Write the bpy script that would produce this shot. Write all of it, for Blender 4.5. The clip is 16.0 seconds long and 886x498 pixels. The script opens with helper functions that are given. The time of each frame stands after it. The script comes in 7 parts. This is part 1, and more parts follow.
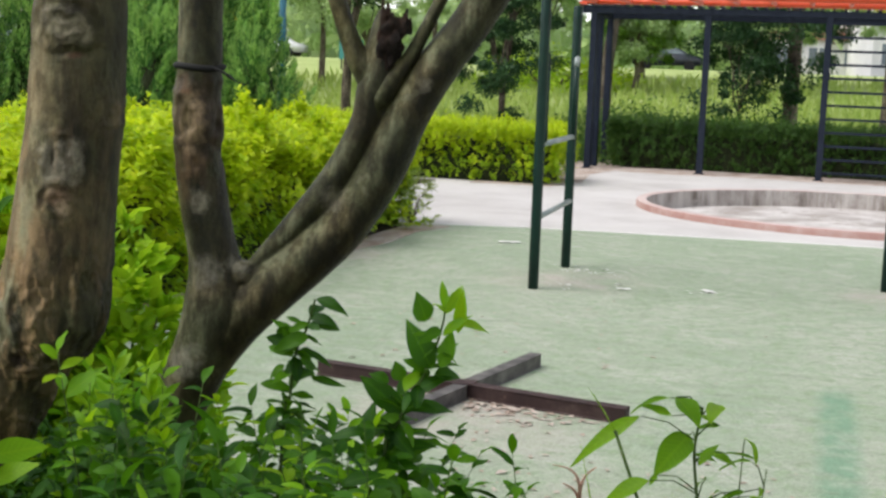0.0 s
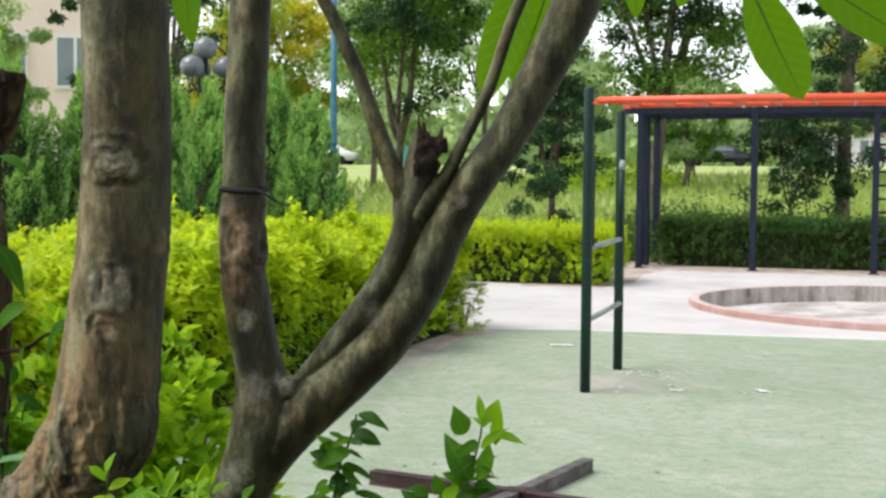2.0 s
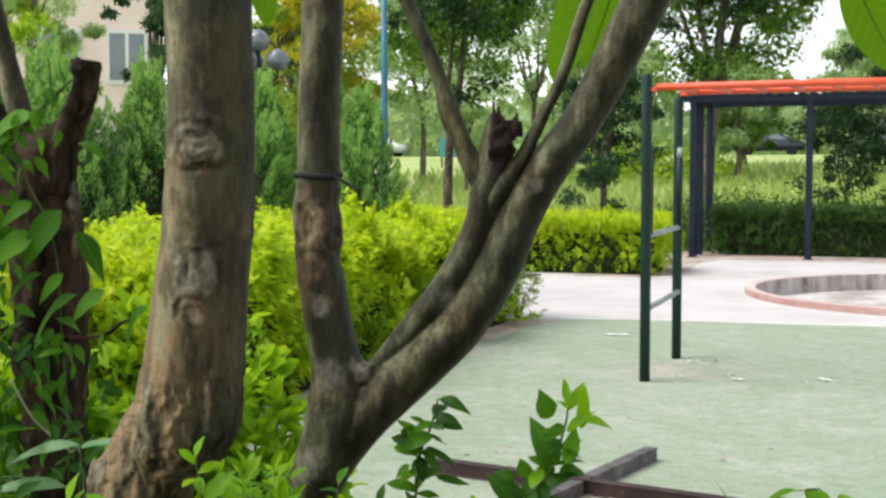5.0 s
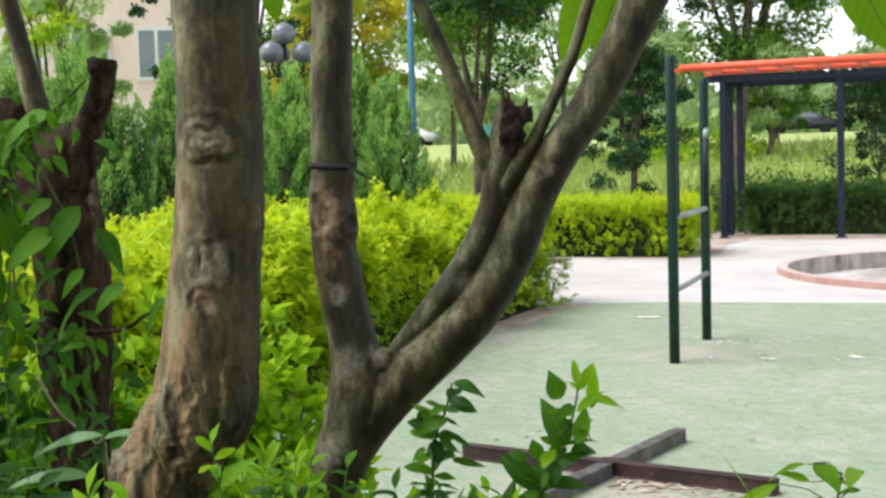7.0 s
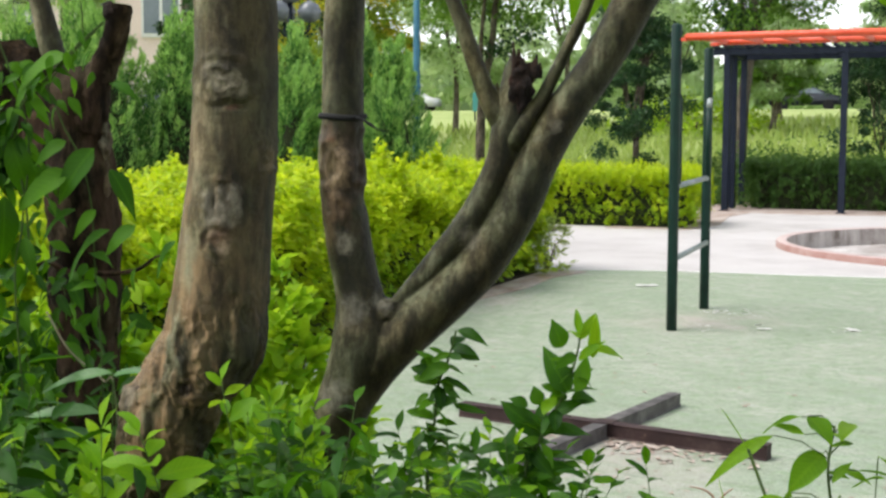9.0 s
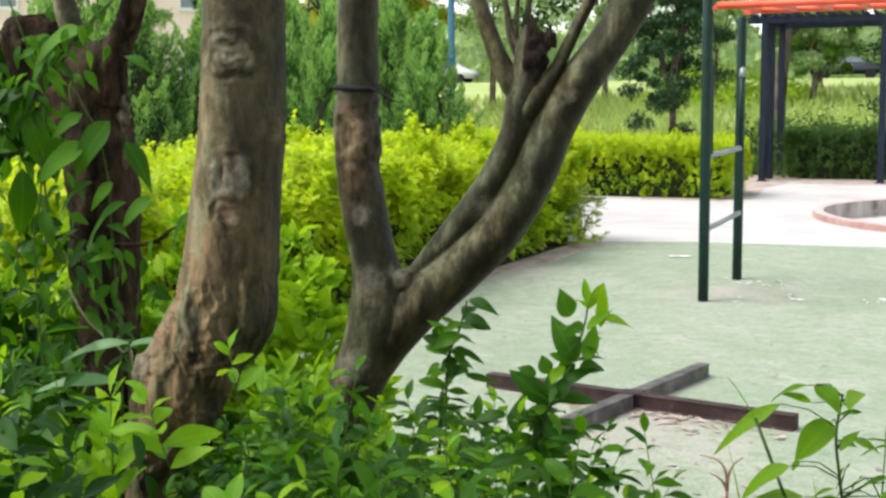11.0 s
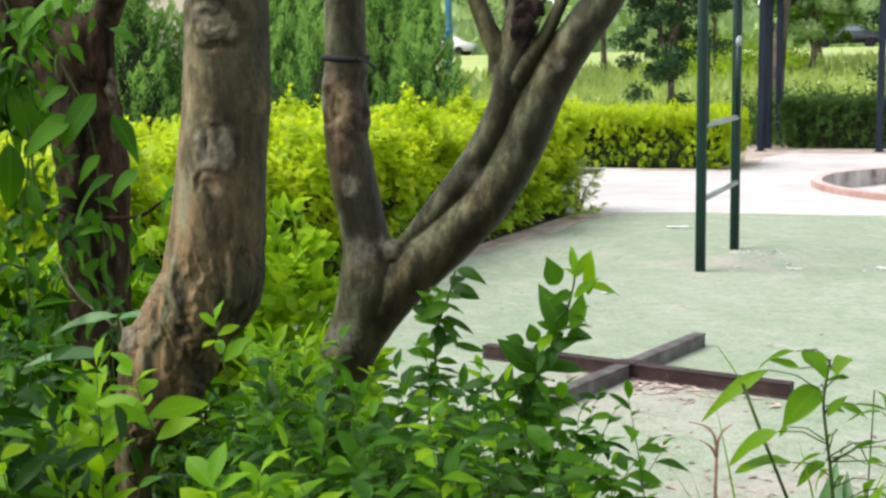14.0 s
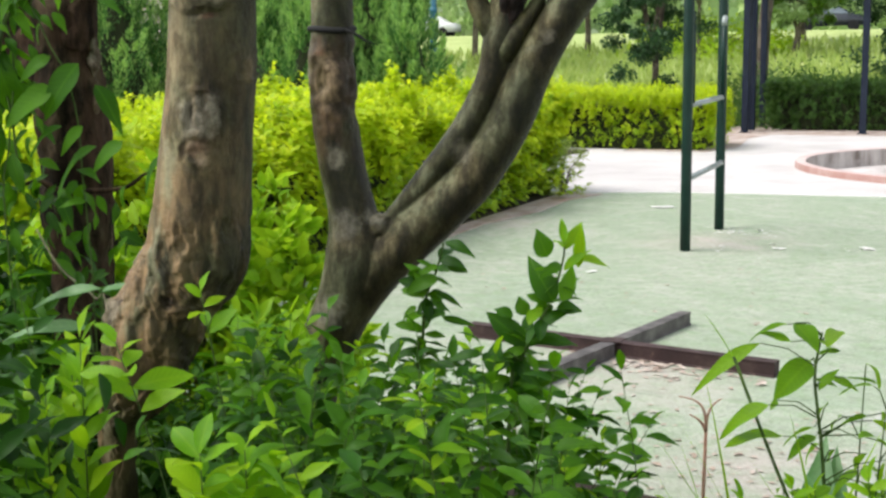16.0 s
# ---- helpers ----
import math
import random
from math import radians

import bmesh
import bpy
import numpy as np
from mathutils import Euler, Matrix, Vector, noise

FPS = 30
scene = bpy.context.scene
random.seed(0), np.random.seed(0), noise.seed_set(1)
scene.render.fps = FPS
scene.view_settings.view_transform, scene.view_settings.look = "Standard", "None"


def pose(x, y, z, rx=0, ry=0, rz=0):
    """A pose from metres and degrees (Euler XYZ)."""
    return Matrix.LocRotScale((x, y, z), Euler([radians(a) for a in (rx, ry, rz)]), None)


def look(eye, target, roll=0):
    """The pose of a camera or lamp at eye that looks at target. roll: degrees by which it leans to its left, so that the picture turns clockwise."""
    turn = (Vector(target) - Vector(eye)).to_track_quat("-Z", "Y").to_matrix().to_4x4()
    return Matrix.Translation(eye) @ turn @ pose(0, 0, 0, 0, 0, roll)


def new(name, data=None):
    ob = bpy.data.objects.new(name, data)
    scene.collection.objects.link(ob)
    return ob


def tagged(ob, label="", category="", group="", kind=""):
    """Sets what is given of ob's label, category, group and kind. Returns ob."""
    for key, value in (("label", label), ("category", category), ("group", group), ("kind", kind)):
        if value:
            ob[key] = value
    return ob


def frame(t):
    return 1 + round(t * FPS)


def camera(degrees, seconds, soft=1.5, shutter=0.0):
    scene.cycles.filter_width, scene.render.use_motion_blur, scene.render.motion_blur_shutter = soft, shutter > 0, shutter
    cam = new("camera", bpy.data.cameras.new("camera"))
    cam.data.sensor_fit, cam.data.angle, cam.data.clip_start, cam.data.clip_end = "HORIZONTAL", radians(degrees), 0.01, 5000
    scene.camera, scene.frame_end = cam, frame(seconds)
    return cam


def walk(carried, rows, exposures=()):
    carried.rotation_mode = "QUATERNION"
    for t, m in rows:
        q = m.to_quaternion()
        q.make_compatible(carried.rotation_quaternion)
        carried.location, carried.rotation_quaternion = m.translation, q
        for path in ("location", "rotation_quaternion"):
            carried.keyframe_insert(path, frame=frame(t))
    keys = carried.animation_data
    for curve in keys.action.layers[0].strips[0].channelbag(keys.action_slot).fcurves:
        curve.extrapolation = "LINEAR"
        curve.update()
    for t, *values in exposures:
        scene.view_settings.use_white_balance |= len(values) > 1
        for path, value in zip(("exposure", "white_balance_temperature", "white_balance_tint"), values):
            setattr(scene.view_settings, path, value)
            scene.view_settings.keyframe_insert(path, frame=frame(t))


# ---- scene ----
import functools
cam = camera(38.0, 16.0, soft=2.7)
PATH = [
    (0, (1.921, -9.021, 1.473), (1.37, -7.116, 1.213), 2.2),
    (0.5, (1.919, -9.07, 1.458), (1.312, -7.184, 1.189), 2.5),
    (1, (1.917, -9.059, 1.444), (1.286, -7.187, 1.13), 2.8),
    (1.5, (1.943, -9.065, 1.49), (1.299, -7.18, 1.307), 0.1),
    (2, (1.977, -9.073, 1.505), (1.337, -7.181, 1.402), 0.5),
    (2.5, (1.975, -9.08, 1.506), (1.361, -7.178, 1.456), 0.1),
    (3, (1.944, -9.09, 1.483), (1.319, -7.191, 1.414), 1.6),
    (3.5, (1.937, -9.081, 1.479), (1.295, -7.189, 1.383), 1.0),
    (4, (1.925, -9.089, 1.483), (1.25, -7.209, 1.385), 0.6),
    (4.5, (1.929, -9.086, 1.486), (1.228, -7.216, 1.379), 0.1),
    (5, (1.907, -9.079, 1.486), (1.197, -7.213, 1.37), 0.0),
    (5.2, (1.928, -9.134, 1.481), (1.201, -7.275, 1.359), 0.1),
    (7.3, (1.969, -9.074, 1.485), (1.215, -7.227, 1.349), -1.8),
    (7.5, (1.97, -9.039, 1.489), (1.277, -7.168, 1.349), -1.7),
    (8, (1.973, -9.06, 1.474), (1.333, -7.17, 1.331), -0.9),
    (8.5, (1.975, -9.141, 1.448), (1.287, -7.27, 1.285), 0.7),
    (9, (1.969, -9.151, 1.452), (1.213, -7.309, 1.266), 0.1),
    (9.2, (1.978, -9.164, 1.456), (1.204, -7.33, 1.266), 0.5),
    (11.5, (2.029, -9.131, 1.446), (1.208, -7.323, 1.209), -0.4),
    (12, (2.024, -9.146, 1.444), (1.193, -7.343, 1.202), -0.2),
    (12.5, (2.047, -9.177, 1.429), (1.213, -7.376, 1.184), -0.2),
    (13, (2.038, -9.167, 1.43), (1.204, -7.367, 1.176), -0.0),
    (13.5, (2.052, -9.156, 1.432), (1.225, -7.354, 1.173), -0.7),
    (14, (2.051, -9.119, 1.438), (1.242, -7.31, 1.169), -0.9),
    (14.5, (2.046, -9.091, 1.42), (1.243, -7.281, 1.146), -1.2),
    (15, (2.049, -9.087, 1.415), (1.256, -7.273, 1.13), -1.2),
    (15.5, (2.04, -9.09, 1.413), (1.256, -7.274, 1.118), -0.9),
    (16, (2.03, -9.098, 1.415), (1.246, -7.282, 1.117), -0.6),
]
walk(cam, [(t, look(eye, target, roll)) for t, eye, target, roll in PATH], [(0, 1.26), (0.8, 1.32), (1.8, 1.46), (5, 1.52), (7.5, 1.57), (8.0, 1.49), (8.5, 1.41), (9.1, 1.48), (11.5, 1.69), (16, 1.67)])

# ---- light ----
world = bpy.data.worlds.new("overcast_sky")
scene.world = world
world.use_nodes = True
wn, wl = world.node_tree.nodes, world.node_tree.links
wn.clear()
SUN_ELEV, SUN_AZ = radians(58), radians(238)     # azimuth: clockwise from +y
sky = wn.new("ShaderNodeTexSky")
sky.sky_type, sky.sun_disc = "NISHITA", False
sky.sun_elevation, sky.sun_rotation = SUN_ELEV, SUN_AZ
sky.dust_density, sky.air_density = 1.0, 1.0
grey = wn.new("ShaderNodeRGBToBW")
cloud = wn.new("ShaderNodeMix")
cloud.data_type = "RGBA"
cloud.inputs[0].default_value = 0.8
bg = wn.new("ShaderNodeBackground")
bg.inputs["Strength"].default_value = 0.138
wout = wn.new("ShaderNodeOutputWorld")
wl.new(sky.outputs["Color"], grey.inputs[0])
wl.new(sky.outputs["Color"], cloud.inputs[6])
wl.new(grey.outputs[0], cloud.inputs[7])
wl.new(cloud.outputs[2], bg.inputs["Color"])
wl.new(bg.outputs[0], wout.inputs["Surface"])
sun = new("sun", bpy.data.lights.new("sun", "SUN"))
sun.data.energy, sun.data.angle, sun.data.color = 1.0, radians(40), (1.0, 0.96, 0.9)
sun.matrix_world = look((0, 0, 0), (-math.sin(SUN_AZ) * math.cos(SUN_ELEV), -math.cos(SUN_AZ) * math.cos(SUN_ELEV), -math.sin(SUN_ELEV)))

# ---- materials ----


def material(name, rough=0.7, metal=0.0, spec=0.4):
    m = bpy.data.materials.new(name)
    m.use_nodes = True
    b = m.node_tree.nodes["Principled BSDF"]
    b.inputs["Roughness"].default_value, b.inputs["Metallic"].default_value = rough, metal
    b.inputs["Specular IOR Level"].default_value = spec
    return m, m.node_tree.nodes, m.node_tree.links, b


def coords(n):
    return n.new("ShaderNodeTexCoord").outputs["Object"]


def noise_tex(n, l, scale, detail=5.0, rough=0.6, vec=None, stretch=None):
    t = n.new("ShaderNodeTexNoise")
    t.inputs["Scale"].default_value, t.inputs["Detail"].default_value, t.inputs["Roughness"].default_value = scale, detail, rough
    v = vec or coords(n)
    if stretch:
        mp = n.new("ShaderNodeMapping")
        mp.inputs["Scale"].default_value = stretch
        l.new(v, mp.inputs["Vector"])
        v = mp.outputs["Vector"]
    l.new(v, t.inputs["Vector"])
    return t.outputs["Fac"]


def ramp(n, l, fac, *stops):
    r = n.new("ShaderNodeValToRGB")
    e = r.color_ramp.elements
    while len(e) < len(stops):
        e.new(0.5)
    for el, (p, c) in zip(e, stops):
        el.position = p
        el.color = (*c, 1) if len(c) == 3 else c
    l.new(fac, r.inputs["Fac"])
    return r.outputs["Color"]


def blend(n, l, fac, a, b, mode="MIX"):
    x = n.new("ShaderNodeMix")
    x.data_type, x.blend_type = "RGBA", mode
    for value, socket in ((fac, x.inputs[0]), (a, x.inputs[6]), (b, x.inputs[7])):
        if hasattr(value, "is_output"):
            l.new(value, socket)
        elif isinstance(value, (int, float)):
            socket.default_value = value
        else:
            socket.default_value = (*value, 1)
    return x.outputs[2]


def bump(n, l, b, height, strength=0.4, distance=0.01):
    k = n.new("ShaderNodeBump")
    k.inputs["Strength"].default_value, k.inputs["Distance"].default_value = strength, distance
    l.new(height, k.inputs["Height"])
    l.new(k.outputs["Normal"], b.inputs["Normal"])


def leaf_material(name, dark, mid, light, thin=0.4, rough=0.42, single=False, spec=0.2):
    """Leaves: each one has its own shade; light shines through."""
    m, n, l, b = material(name, rough, spec=spec)
    if single:
        rnd = n.new("ShaderNodeObjectInfo").outputs["Random"]
    else:
        rnd = n.new("ShaderNodeNewGeometry").outputs["Random Per Island"]
    col = ramp(n, l, rnd, (0.0, dark), (0.5, mid), (1.0, light))
    patch = noise_tex(n, l, 1.3, 2.0)
    col = blend(n, l, ramp(n, l, patch, (0.35, (0, 0, 0)), (0.7, (0.55, 0.55, 0.55))), col, blend(n, l, 0.6, col, dark))
    if single:
        # pale midrib and faint side veins, in the leaf's own coordinates
        sep = n.new("ShaderNodeSeparateXYZ")
        l.new(coords(n), sep.inputs[0])
        aside = n.new("ShaderNodeMath")
        aside.operation = "ABSOLUTE"
        l.new(sep.outputs["X"], aside.inputs[0])
        rib = ramp(n, l, aside.outputs[0], (0.008, (0.55, 0.55, 0.55)), (0.03, (0, 0, 0)))
        slant = n.new("ShaderNodeMath")
        slant.operation = "SUBTRACT"
        l.new(sep.outputs["Y"], slant.inputs[0])
        l.new(aside.outputs[0], slant.inputs[1])
        wave = n.new("ShaderNodeMath")
        wave.operation = "SINE"
        ply = n.new("ShaderNodeMath")
        ply.operation = "MULTIPLY"
        ply.inputs[1].default_value = 62.0
        l.new(slant.outputs[0], ply.inputs[0])
        l.new(ply.outputs[0], wave.inputs[0])
        col = blend(n, l, 1.0, col, ramp(n, l, wave.outputs[0], (0.0, (0.94, 0.94, 0.94)), (0.8, (1.0, 1.0, 1.0)), (1.0, (1.14, 1.12, 1.1))), "MULTIPLY")
        col = blend(n, l, rib, col, blend(n, l, 0.5, col, light))
    grain = noise_tex(n, l, 90.0, 3.0)
    col = blend(n, l, 0.35, col, ramp(n, l, grain, (0.3, (0.45, 0.45, 0.45)), (0.7, (1.2, 1.2, 1.2))), "MULTIPLY")
    l.new(col, b.inputs["Base Color"])
    bump(n, l, b, grain, 0.15, 0.002)
    tr = n.new("ShaderNodeBsdfTranslucent")
    l.new(blend(n, l, 0.5, col, (light[0] * 1.2, light[1] * 1.25, light[2] * 0.6)), tr.inputs["Color"])
    mx = n.new("ShaderNodeMixShader")
    mx.inputs[0].default_value = thin
    l.new(b.outputs[0], mx.inputs[1])
    l.new(tr.outputs[0], mx.inputs[2])
    l.new(mx.outputs[0], n["Material Output"].inputs["Surface"])
    return m


def bark_material(name, dark, mid, light, scale=1.0, rough=0.72, spec=0.3):
    """Rough bark of the far trees and of dead wood: light and dark zones, cracks, pale lichen."""
    m, n, l, b = material(name, rough, spec=spec)
    fine = noise_tex(n, l, 75 * scale, 6, 0.75, stretch=(1, 1, 0.4))
    streak = noise_tex(n, l, 22 * scale, 6, 0.72, stretch=(1.3, 1.3, 0.4))
    broad = noise_tex(n, l, 7 * scale, 6, 0.68, stretch=(1, 1, 0.5))
    col = ramp(n, l, broad, (0.38, dark), (0.49, mid), (0.6, light))
    col = blend(n, l, 0.8, col, ramp(n, l, streak, (0.36, (0.35, 0.33, 0.3)), (0.5, (1, 1, 1)), (0.64, (1.45, 1.42, 1.35))), "MULTIPLY")
    col = blend(n, l, 0.7, col, ramp(n, l, fine, (0.36, (0.3, 0.28, 0.26)), (0.52, (1, 1, 1)), (0.68, (1.4, 1.4, 1.35))), "MULTIPLY")
    lichen = noise_tex(n, l, 11 * scale, 5, 0.62)
    col = blend(n, l, ramp(n, l, lichen, (0.58, (0, 0, 0)), (0.62, (0.75, 0.75, 0.75))), col, light)
    l.new(col, b.inputs["Base Color"])
    height = n.new("ShaderNodeMath")
    height.operation = "ADD"
    l.new(fine, height.inputs[0])
    l.new(streak, height.inputs[1])
    bump(n, l, b, height.outputs[0], 1.0, 0.02)
    return m


def trunk_bark(name, dark, mid, light, shade_side=None, shade_at=0.0, shade_tone=0.36, tan=None, tan_z=None, tan_x=None, spots=(), rough=0.6, spec=0.25, scale=1.0):
    """Smooth bark with faint upright streaks, one side's shade put into the colour, tan flaking zones and pale or rusty
    spots.
    """
    m, n, l, b = material(name, rough, spec=spec)
    streak = noise_tex(n, l, 26 * scale, 5, 0.6, stretch=(1, 1, 0.16))
    mottle = noise_tex(n, l, 17 * scale, 7, 0.68, stretch=(1, 1, 0.5))
    fine = noise_tex(n, l, 120 * scale, 4, 0.7, stretch=(1, 1, 0.6))
    col = ramp(n, l, mottle, (0.41, dark), (0.5, mid), (0.59, light))
    hue = noise_tex(n, l, 6 * scale, 4, 0.6)
    col = blend(n, l, 1.0, col, ramp(n, l, hue, (0.4, (1.1, 0.98, 0.84)), (0.6, (0.92, 1.02, 0.95))), "MULTIPLY")
    col = blend(n, l, 1.0, col, ramp(n, l, streak, (0.36, (0.6, 0.58, 0.54)), (0.5, (1, 1, 1)), (0.66, (1.2, 1.18, 1.14))), "MULTIPLY")
    col = blend(n, l, 1.0, col, ramp(n, l, fine, (0.36, (0.82, 0.8, 0.78)), (0.62, (1.1, 1.1, 1.08))), "MULTIPLY")
    dots = noise_tex(n, l, 20 * scale, 3, 0.5)
    col = blend(n, l, ramp(n, l, dots, (0.66, (0, 0, 0)), (0.7, (0.45, 0.45, 0.45))), col, light)
    shade_mask = None
    # darkens the colour by surface direction, as shade would; noise frays the edge
    if shade_side:
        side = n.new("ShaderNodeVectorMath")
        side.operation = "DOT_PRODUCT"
        side.inputs[1].default_value = shade_side
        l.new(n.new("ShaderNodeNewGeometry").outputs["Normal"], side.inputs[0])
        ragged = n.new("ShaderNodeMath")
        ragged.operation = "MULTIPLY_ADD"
        ragged.inputs[1].default_value, ragged.inputs[2].default_value = 2.4, -0.7 - shade_at
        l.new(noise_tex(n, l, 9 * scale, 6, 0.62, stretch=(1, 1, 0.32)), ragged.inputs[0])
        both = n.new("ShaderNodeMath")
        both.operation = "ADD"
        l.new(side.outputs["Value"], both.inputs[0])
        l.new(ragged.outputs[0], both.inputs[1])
        shade_mask = ramp(n, l, both.outputs[0], (0.3, (0, 0, 0)), (0.85, (1, 1, 1)))
        col = blend(n, l, shade_mask, col, blend(n, l, 1.0, col, (shade_tone, shade_tone * 0.98, shade_tone * 0.74), "MULTIPLY"))
    if tan:
        patch = noise_tex(n, l, 12 * scale, 5, 0.62, stretch=(1.3, 1.3, 0.45))
        mask = ramp(n, l, patch, (0.45, (0, 0, 0)), (0.56, (0.9, 0.9, 0.9)))
        sep = n.new("ShaderNodeSeparateXYZ")
        l.new(coords(n), sep.inputs[0])
        for lo, hi in (tan_z[:2], tan_z[2:]):
            fade = n.new("ShaderNodeMapRange")
            fade.inputs["From Min"].default_value, fade.inputs["From Max"].default_value = lo, hi
            l.new(sep.outputs["Z"], fade.inputs["Value"])
            mask = blend(n, l, 1.0, mask, fade.outputs["Result"], "MULTIPLY")
        if tan_x:
            fade = n.new("ShaderNodeMapRange")
            fade.inputs["From Min"].default_value, fade.inputs["From Max"].default_value = tan_x
            l.new(sep.outputs["X"], fade.inputs["Value"])
            mask = blend(n, l, 1.0, mask, fade.outputs["Result"], "MULTIPLY")
        if shade_mask:
            mask = blend(n, l, 1.0, mask, ramp(n, l, shade_mask, (0.3, (1, 1, 1)), (1.0, (0.3, 0.3, 0.3))), "MULTIPLY")
        crack = noise_tex(n, l, 40 * scale, 5, 0.7, stretch=(1.3, 1.3, 0.35))
        flake = ramp(n, l, crack, (0.36, tuple(c * 0.35 for c in tan)), (0.47, tuple(c * 0.9 for c in tan)), (0.64, tuple(c * 1.5 for c in tan)))
        col = blend(n, l, mask, col, flake)
    wobble = noise_tex(n, l, 30, 6, 0.72)
    for at, r, tone, amount, tall in spots:
        flat = n.new("ShaderNodeVectorMath")
        flat.operation = "MULTIPLY"
        flat.inputs[1].default_value = (1, 1, 1 / tall)
        l.new(coords(n), flat.inputs[0])
        away = n.new("ShaderNodeVectorMath")
        away.operation = "DISTANCE"
        away.inputs[1].default_value = (at[0], at[1], at[2] / tall)
        l.new(flat.outputs[0], away.inputs[0])
        push = n.new("ShaderNodeMath")
        push.operation = "MULTIPLY_ADD"
        push.inputs[1].default_value = 2.6 * r
        l.new(wobble, push.inputs[0])
        l.new(away.outputs["Value"], push.inputs[2])
        reach = n.new("ShaderNodeMapRange")
        reach.inputs["From Min"].default_value, reach.inputs["From Max"].default_value = r * 2.6, r * 1.8
        reach.inputs["To Max"].default_value = amount
        l.new(push.outputs[0], reach.inputs["Value"])
        worn = blend(n, l, 0.8, tone, ramp(n, l, noise_tex(n, l, 60, 4, 0.7, stretch=(1, 1, 0.5)), (0.36, (0.35, 0.33, 0.3)), (0.54, (1, 1, 1)), (0.68, (1.4, 1.4, 1.35))), "MULTIPLY")
        col = blend(n, l, reach.outputs["Result"], col, worn)
    l.new(col, b.inputs["Base Color"])
    height = n.new("ShaderNodeMath")
    height.operation = "ADD"
    l.new(fine, height.inputs[0])
    l.new(streak, height.inputs[1])
    bump(n, l, b, height.outputs[0], 0.7, 0.006)
    return m


def surface(name, stops, scale=3.0, fine=60.0, rough=0.85, bump_by=0.4, depth=0.006, spec=0.3, metal=0.0, speck=None, speck_scale=14.0, speck_at=0.66):
    """Plain mineral, painted or metal surface with two scales of wear and optional spots."""
    m, n, l, b = material(name, rough, metal, spec)
    broad = noise_tex(n, l, scale, 6, 0.62)
    small = noise_tex(n, l, fine, 5, 0.7)
    col = ramp(n, l, broad, *stops)
    col = blend(n, l, 0.5, col, ramp(n, l, small, (0.3, (0.72, 0.72, 0.72)), (0.7, (1.15, 1.15, 1.15))), "MULTIPLY")
    if speck:
        s = noise_tex(n, l, speck_scale, 4, 0.7)
        col = blend(n, l, ramp(n, l, s, (speck_at, (0, 0, 0)), (speck_at + 0.05, (0.8, 0.8, 0.8))), col, speck)
    l.new(col, b.inputs["Base Color"])
    bump(n, l, b, small, bump_by, depth)
    return m


BARK_PALE = trunk_bark("pale_bark", (0.068, 0.057, 0.028), (0.134, 0.119, 0.067), (0.238, 0.217, 0.142), shade_side=(0.93, 0.35, -0.1), shade_at=-0.28, shade_tone=0.22, tan=(0.215, 0.137, 0.068), tan_z=(1.6, 1.08, 0.55, 0.7),
                       spots=(((0.664, -7.06, 1.54), 0.03, (0.26, 0.23, 0.16), 0.6, 0.8), ((0.635, -7.06, 1.56), 0.018, (0.27, 0.24, 0.17), 0.5, 0.8), ((0.694, -7.045, 1.527), 0.014, (0.29, 0.25, 0.18), 0.6, 1.2), ((0.683, -7.055, 1.492), 0.016, (0.085, 0.045, 0.024), 0.9, 0.45), ((0.672, -7.06, 1.562), 0.006, (0.07, 0.055, 0.035), 0.7, 0.6),
                              ((0.7, -7.05, 1.58), 0.012, (0.08, 0.06, 0.035), 0.6, 1.0), ((0.655, -7.068, 1.303), 0.034, (0.24, 0.215, 0.165), 0.6, 1.1), ((0.682, -7.062, 1.32), 0.016, (0.23, 0.205, 0.155), 0.5, 1.6), ((0.648, -7.072, 1.318), 0.0055, (0.045, 0.036, 0.022), 0.9, 3.4), ((0.672, -7.07, 1.333), 0.005, (0.05, 0.04, 0.025), 0.85, 3.0),
                              ((0.63, -7.072, 1.24), 0.011, (0.07, 0.042, 0.026), 0.7, 1.9), ((0.658, -7.072, 1.248), 0.02, (0.17, 0.105, 0.065), 0.7, 0.9), ((0.672, -7.072, 1.262), 0.007, (0.08, 0.05, 0.03), 0.6, 0.6), ((0.667, -7.07, 1.227), 0.013, (0.25, 0.185, 0.12), 0.6, 1.0), ((0.642, -7.072, 1.2), 0.012, (0.09, 0.05, 0.03), 0.7, 1.3), ((0.715, -6.992, 1.391), 0.018, (0.19, 0.135, 0.07), 0.65, 1.3),
                              ((0.59, -7.09, 0.955), 0.012, (0.03, 0.02, 0.013), 0.95, 1.2), ((0.62, -7.085, 0.86), 0.018, (0.05, 0.03, 0.016), 0.8, 2.2), ((0.455, -7.06, 0.92), 0.04, (0.36, 0.3, 0.22), 0.6, 1.0), ((0.43, -7.08, 0.87), 0.008, (0.06, 0.04, 0.03), 0.85, 2.5), ((0.475, -7.08, 0.945), 0.008, (0.05, 0.035, 0.025), 0.85, 0.6)))
BARK_DARK = trunk_bark("dark_bark", (0.042, 0.039, 0.017), (0.092, 0.087, 0.043), (0.175, 0.165, 0.1), shade_side=(0.75, 0.25, -0.62), shade_at=-0.08, shade_tone=0.26, rough=0.5)
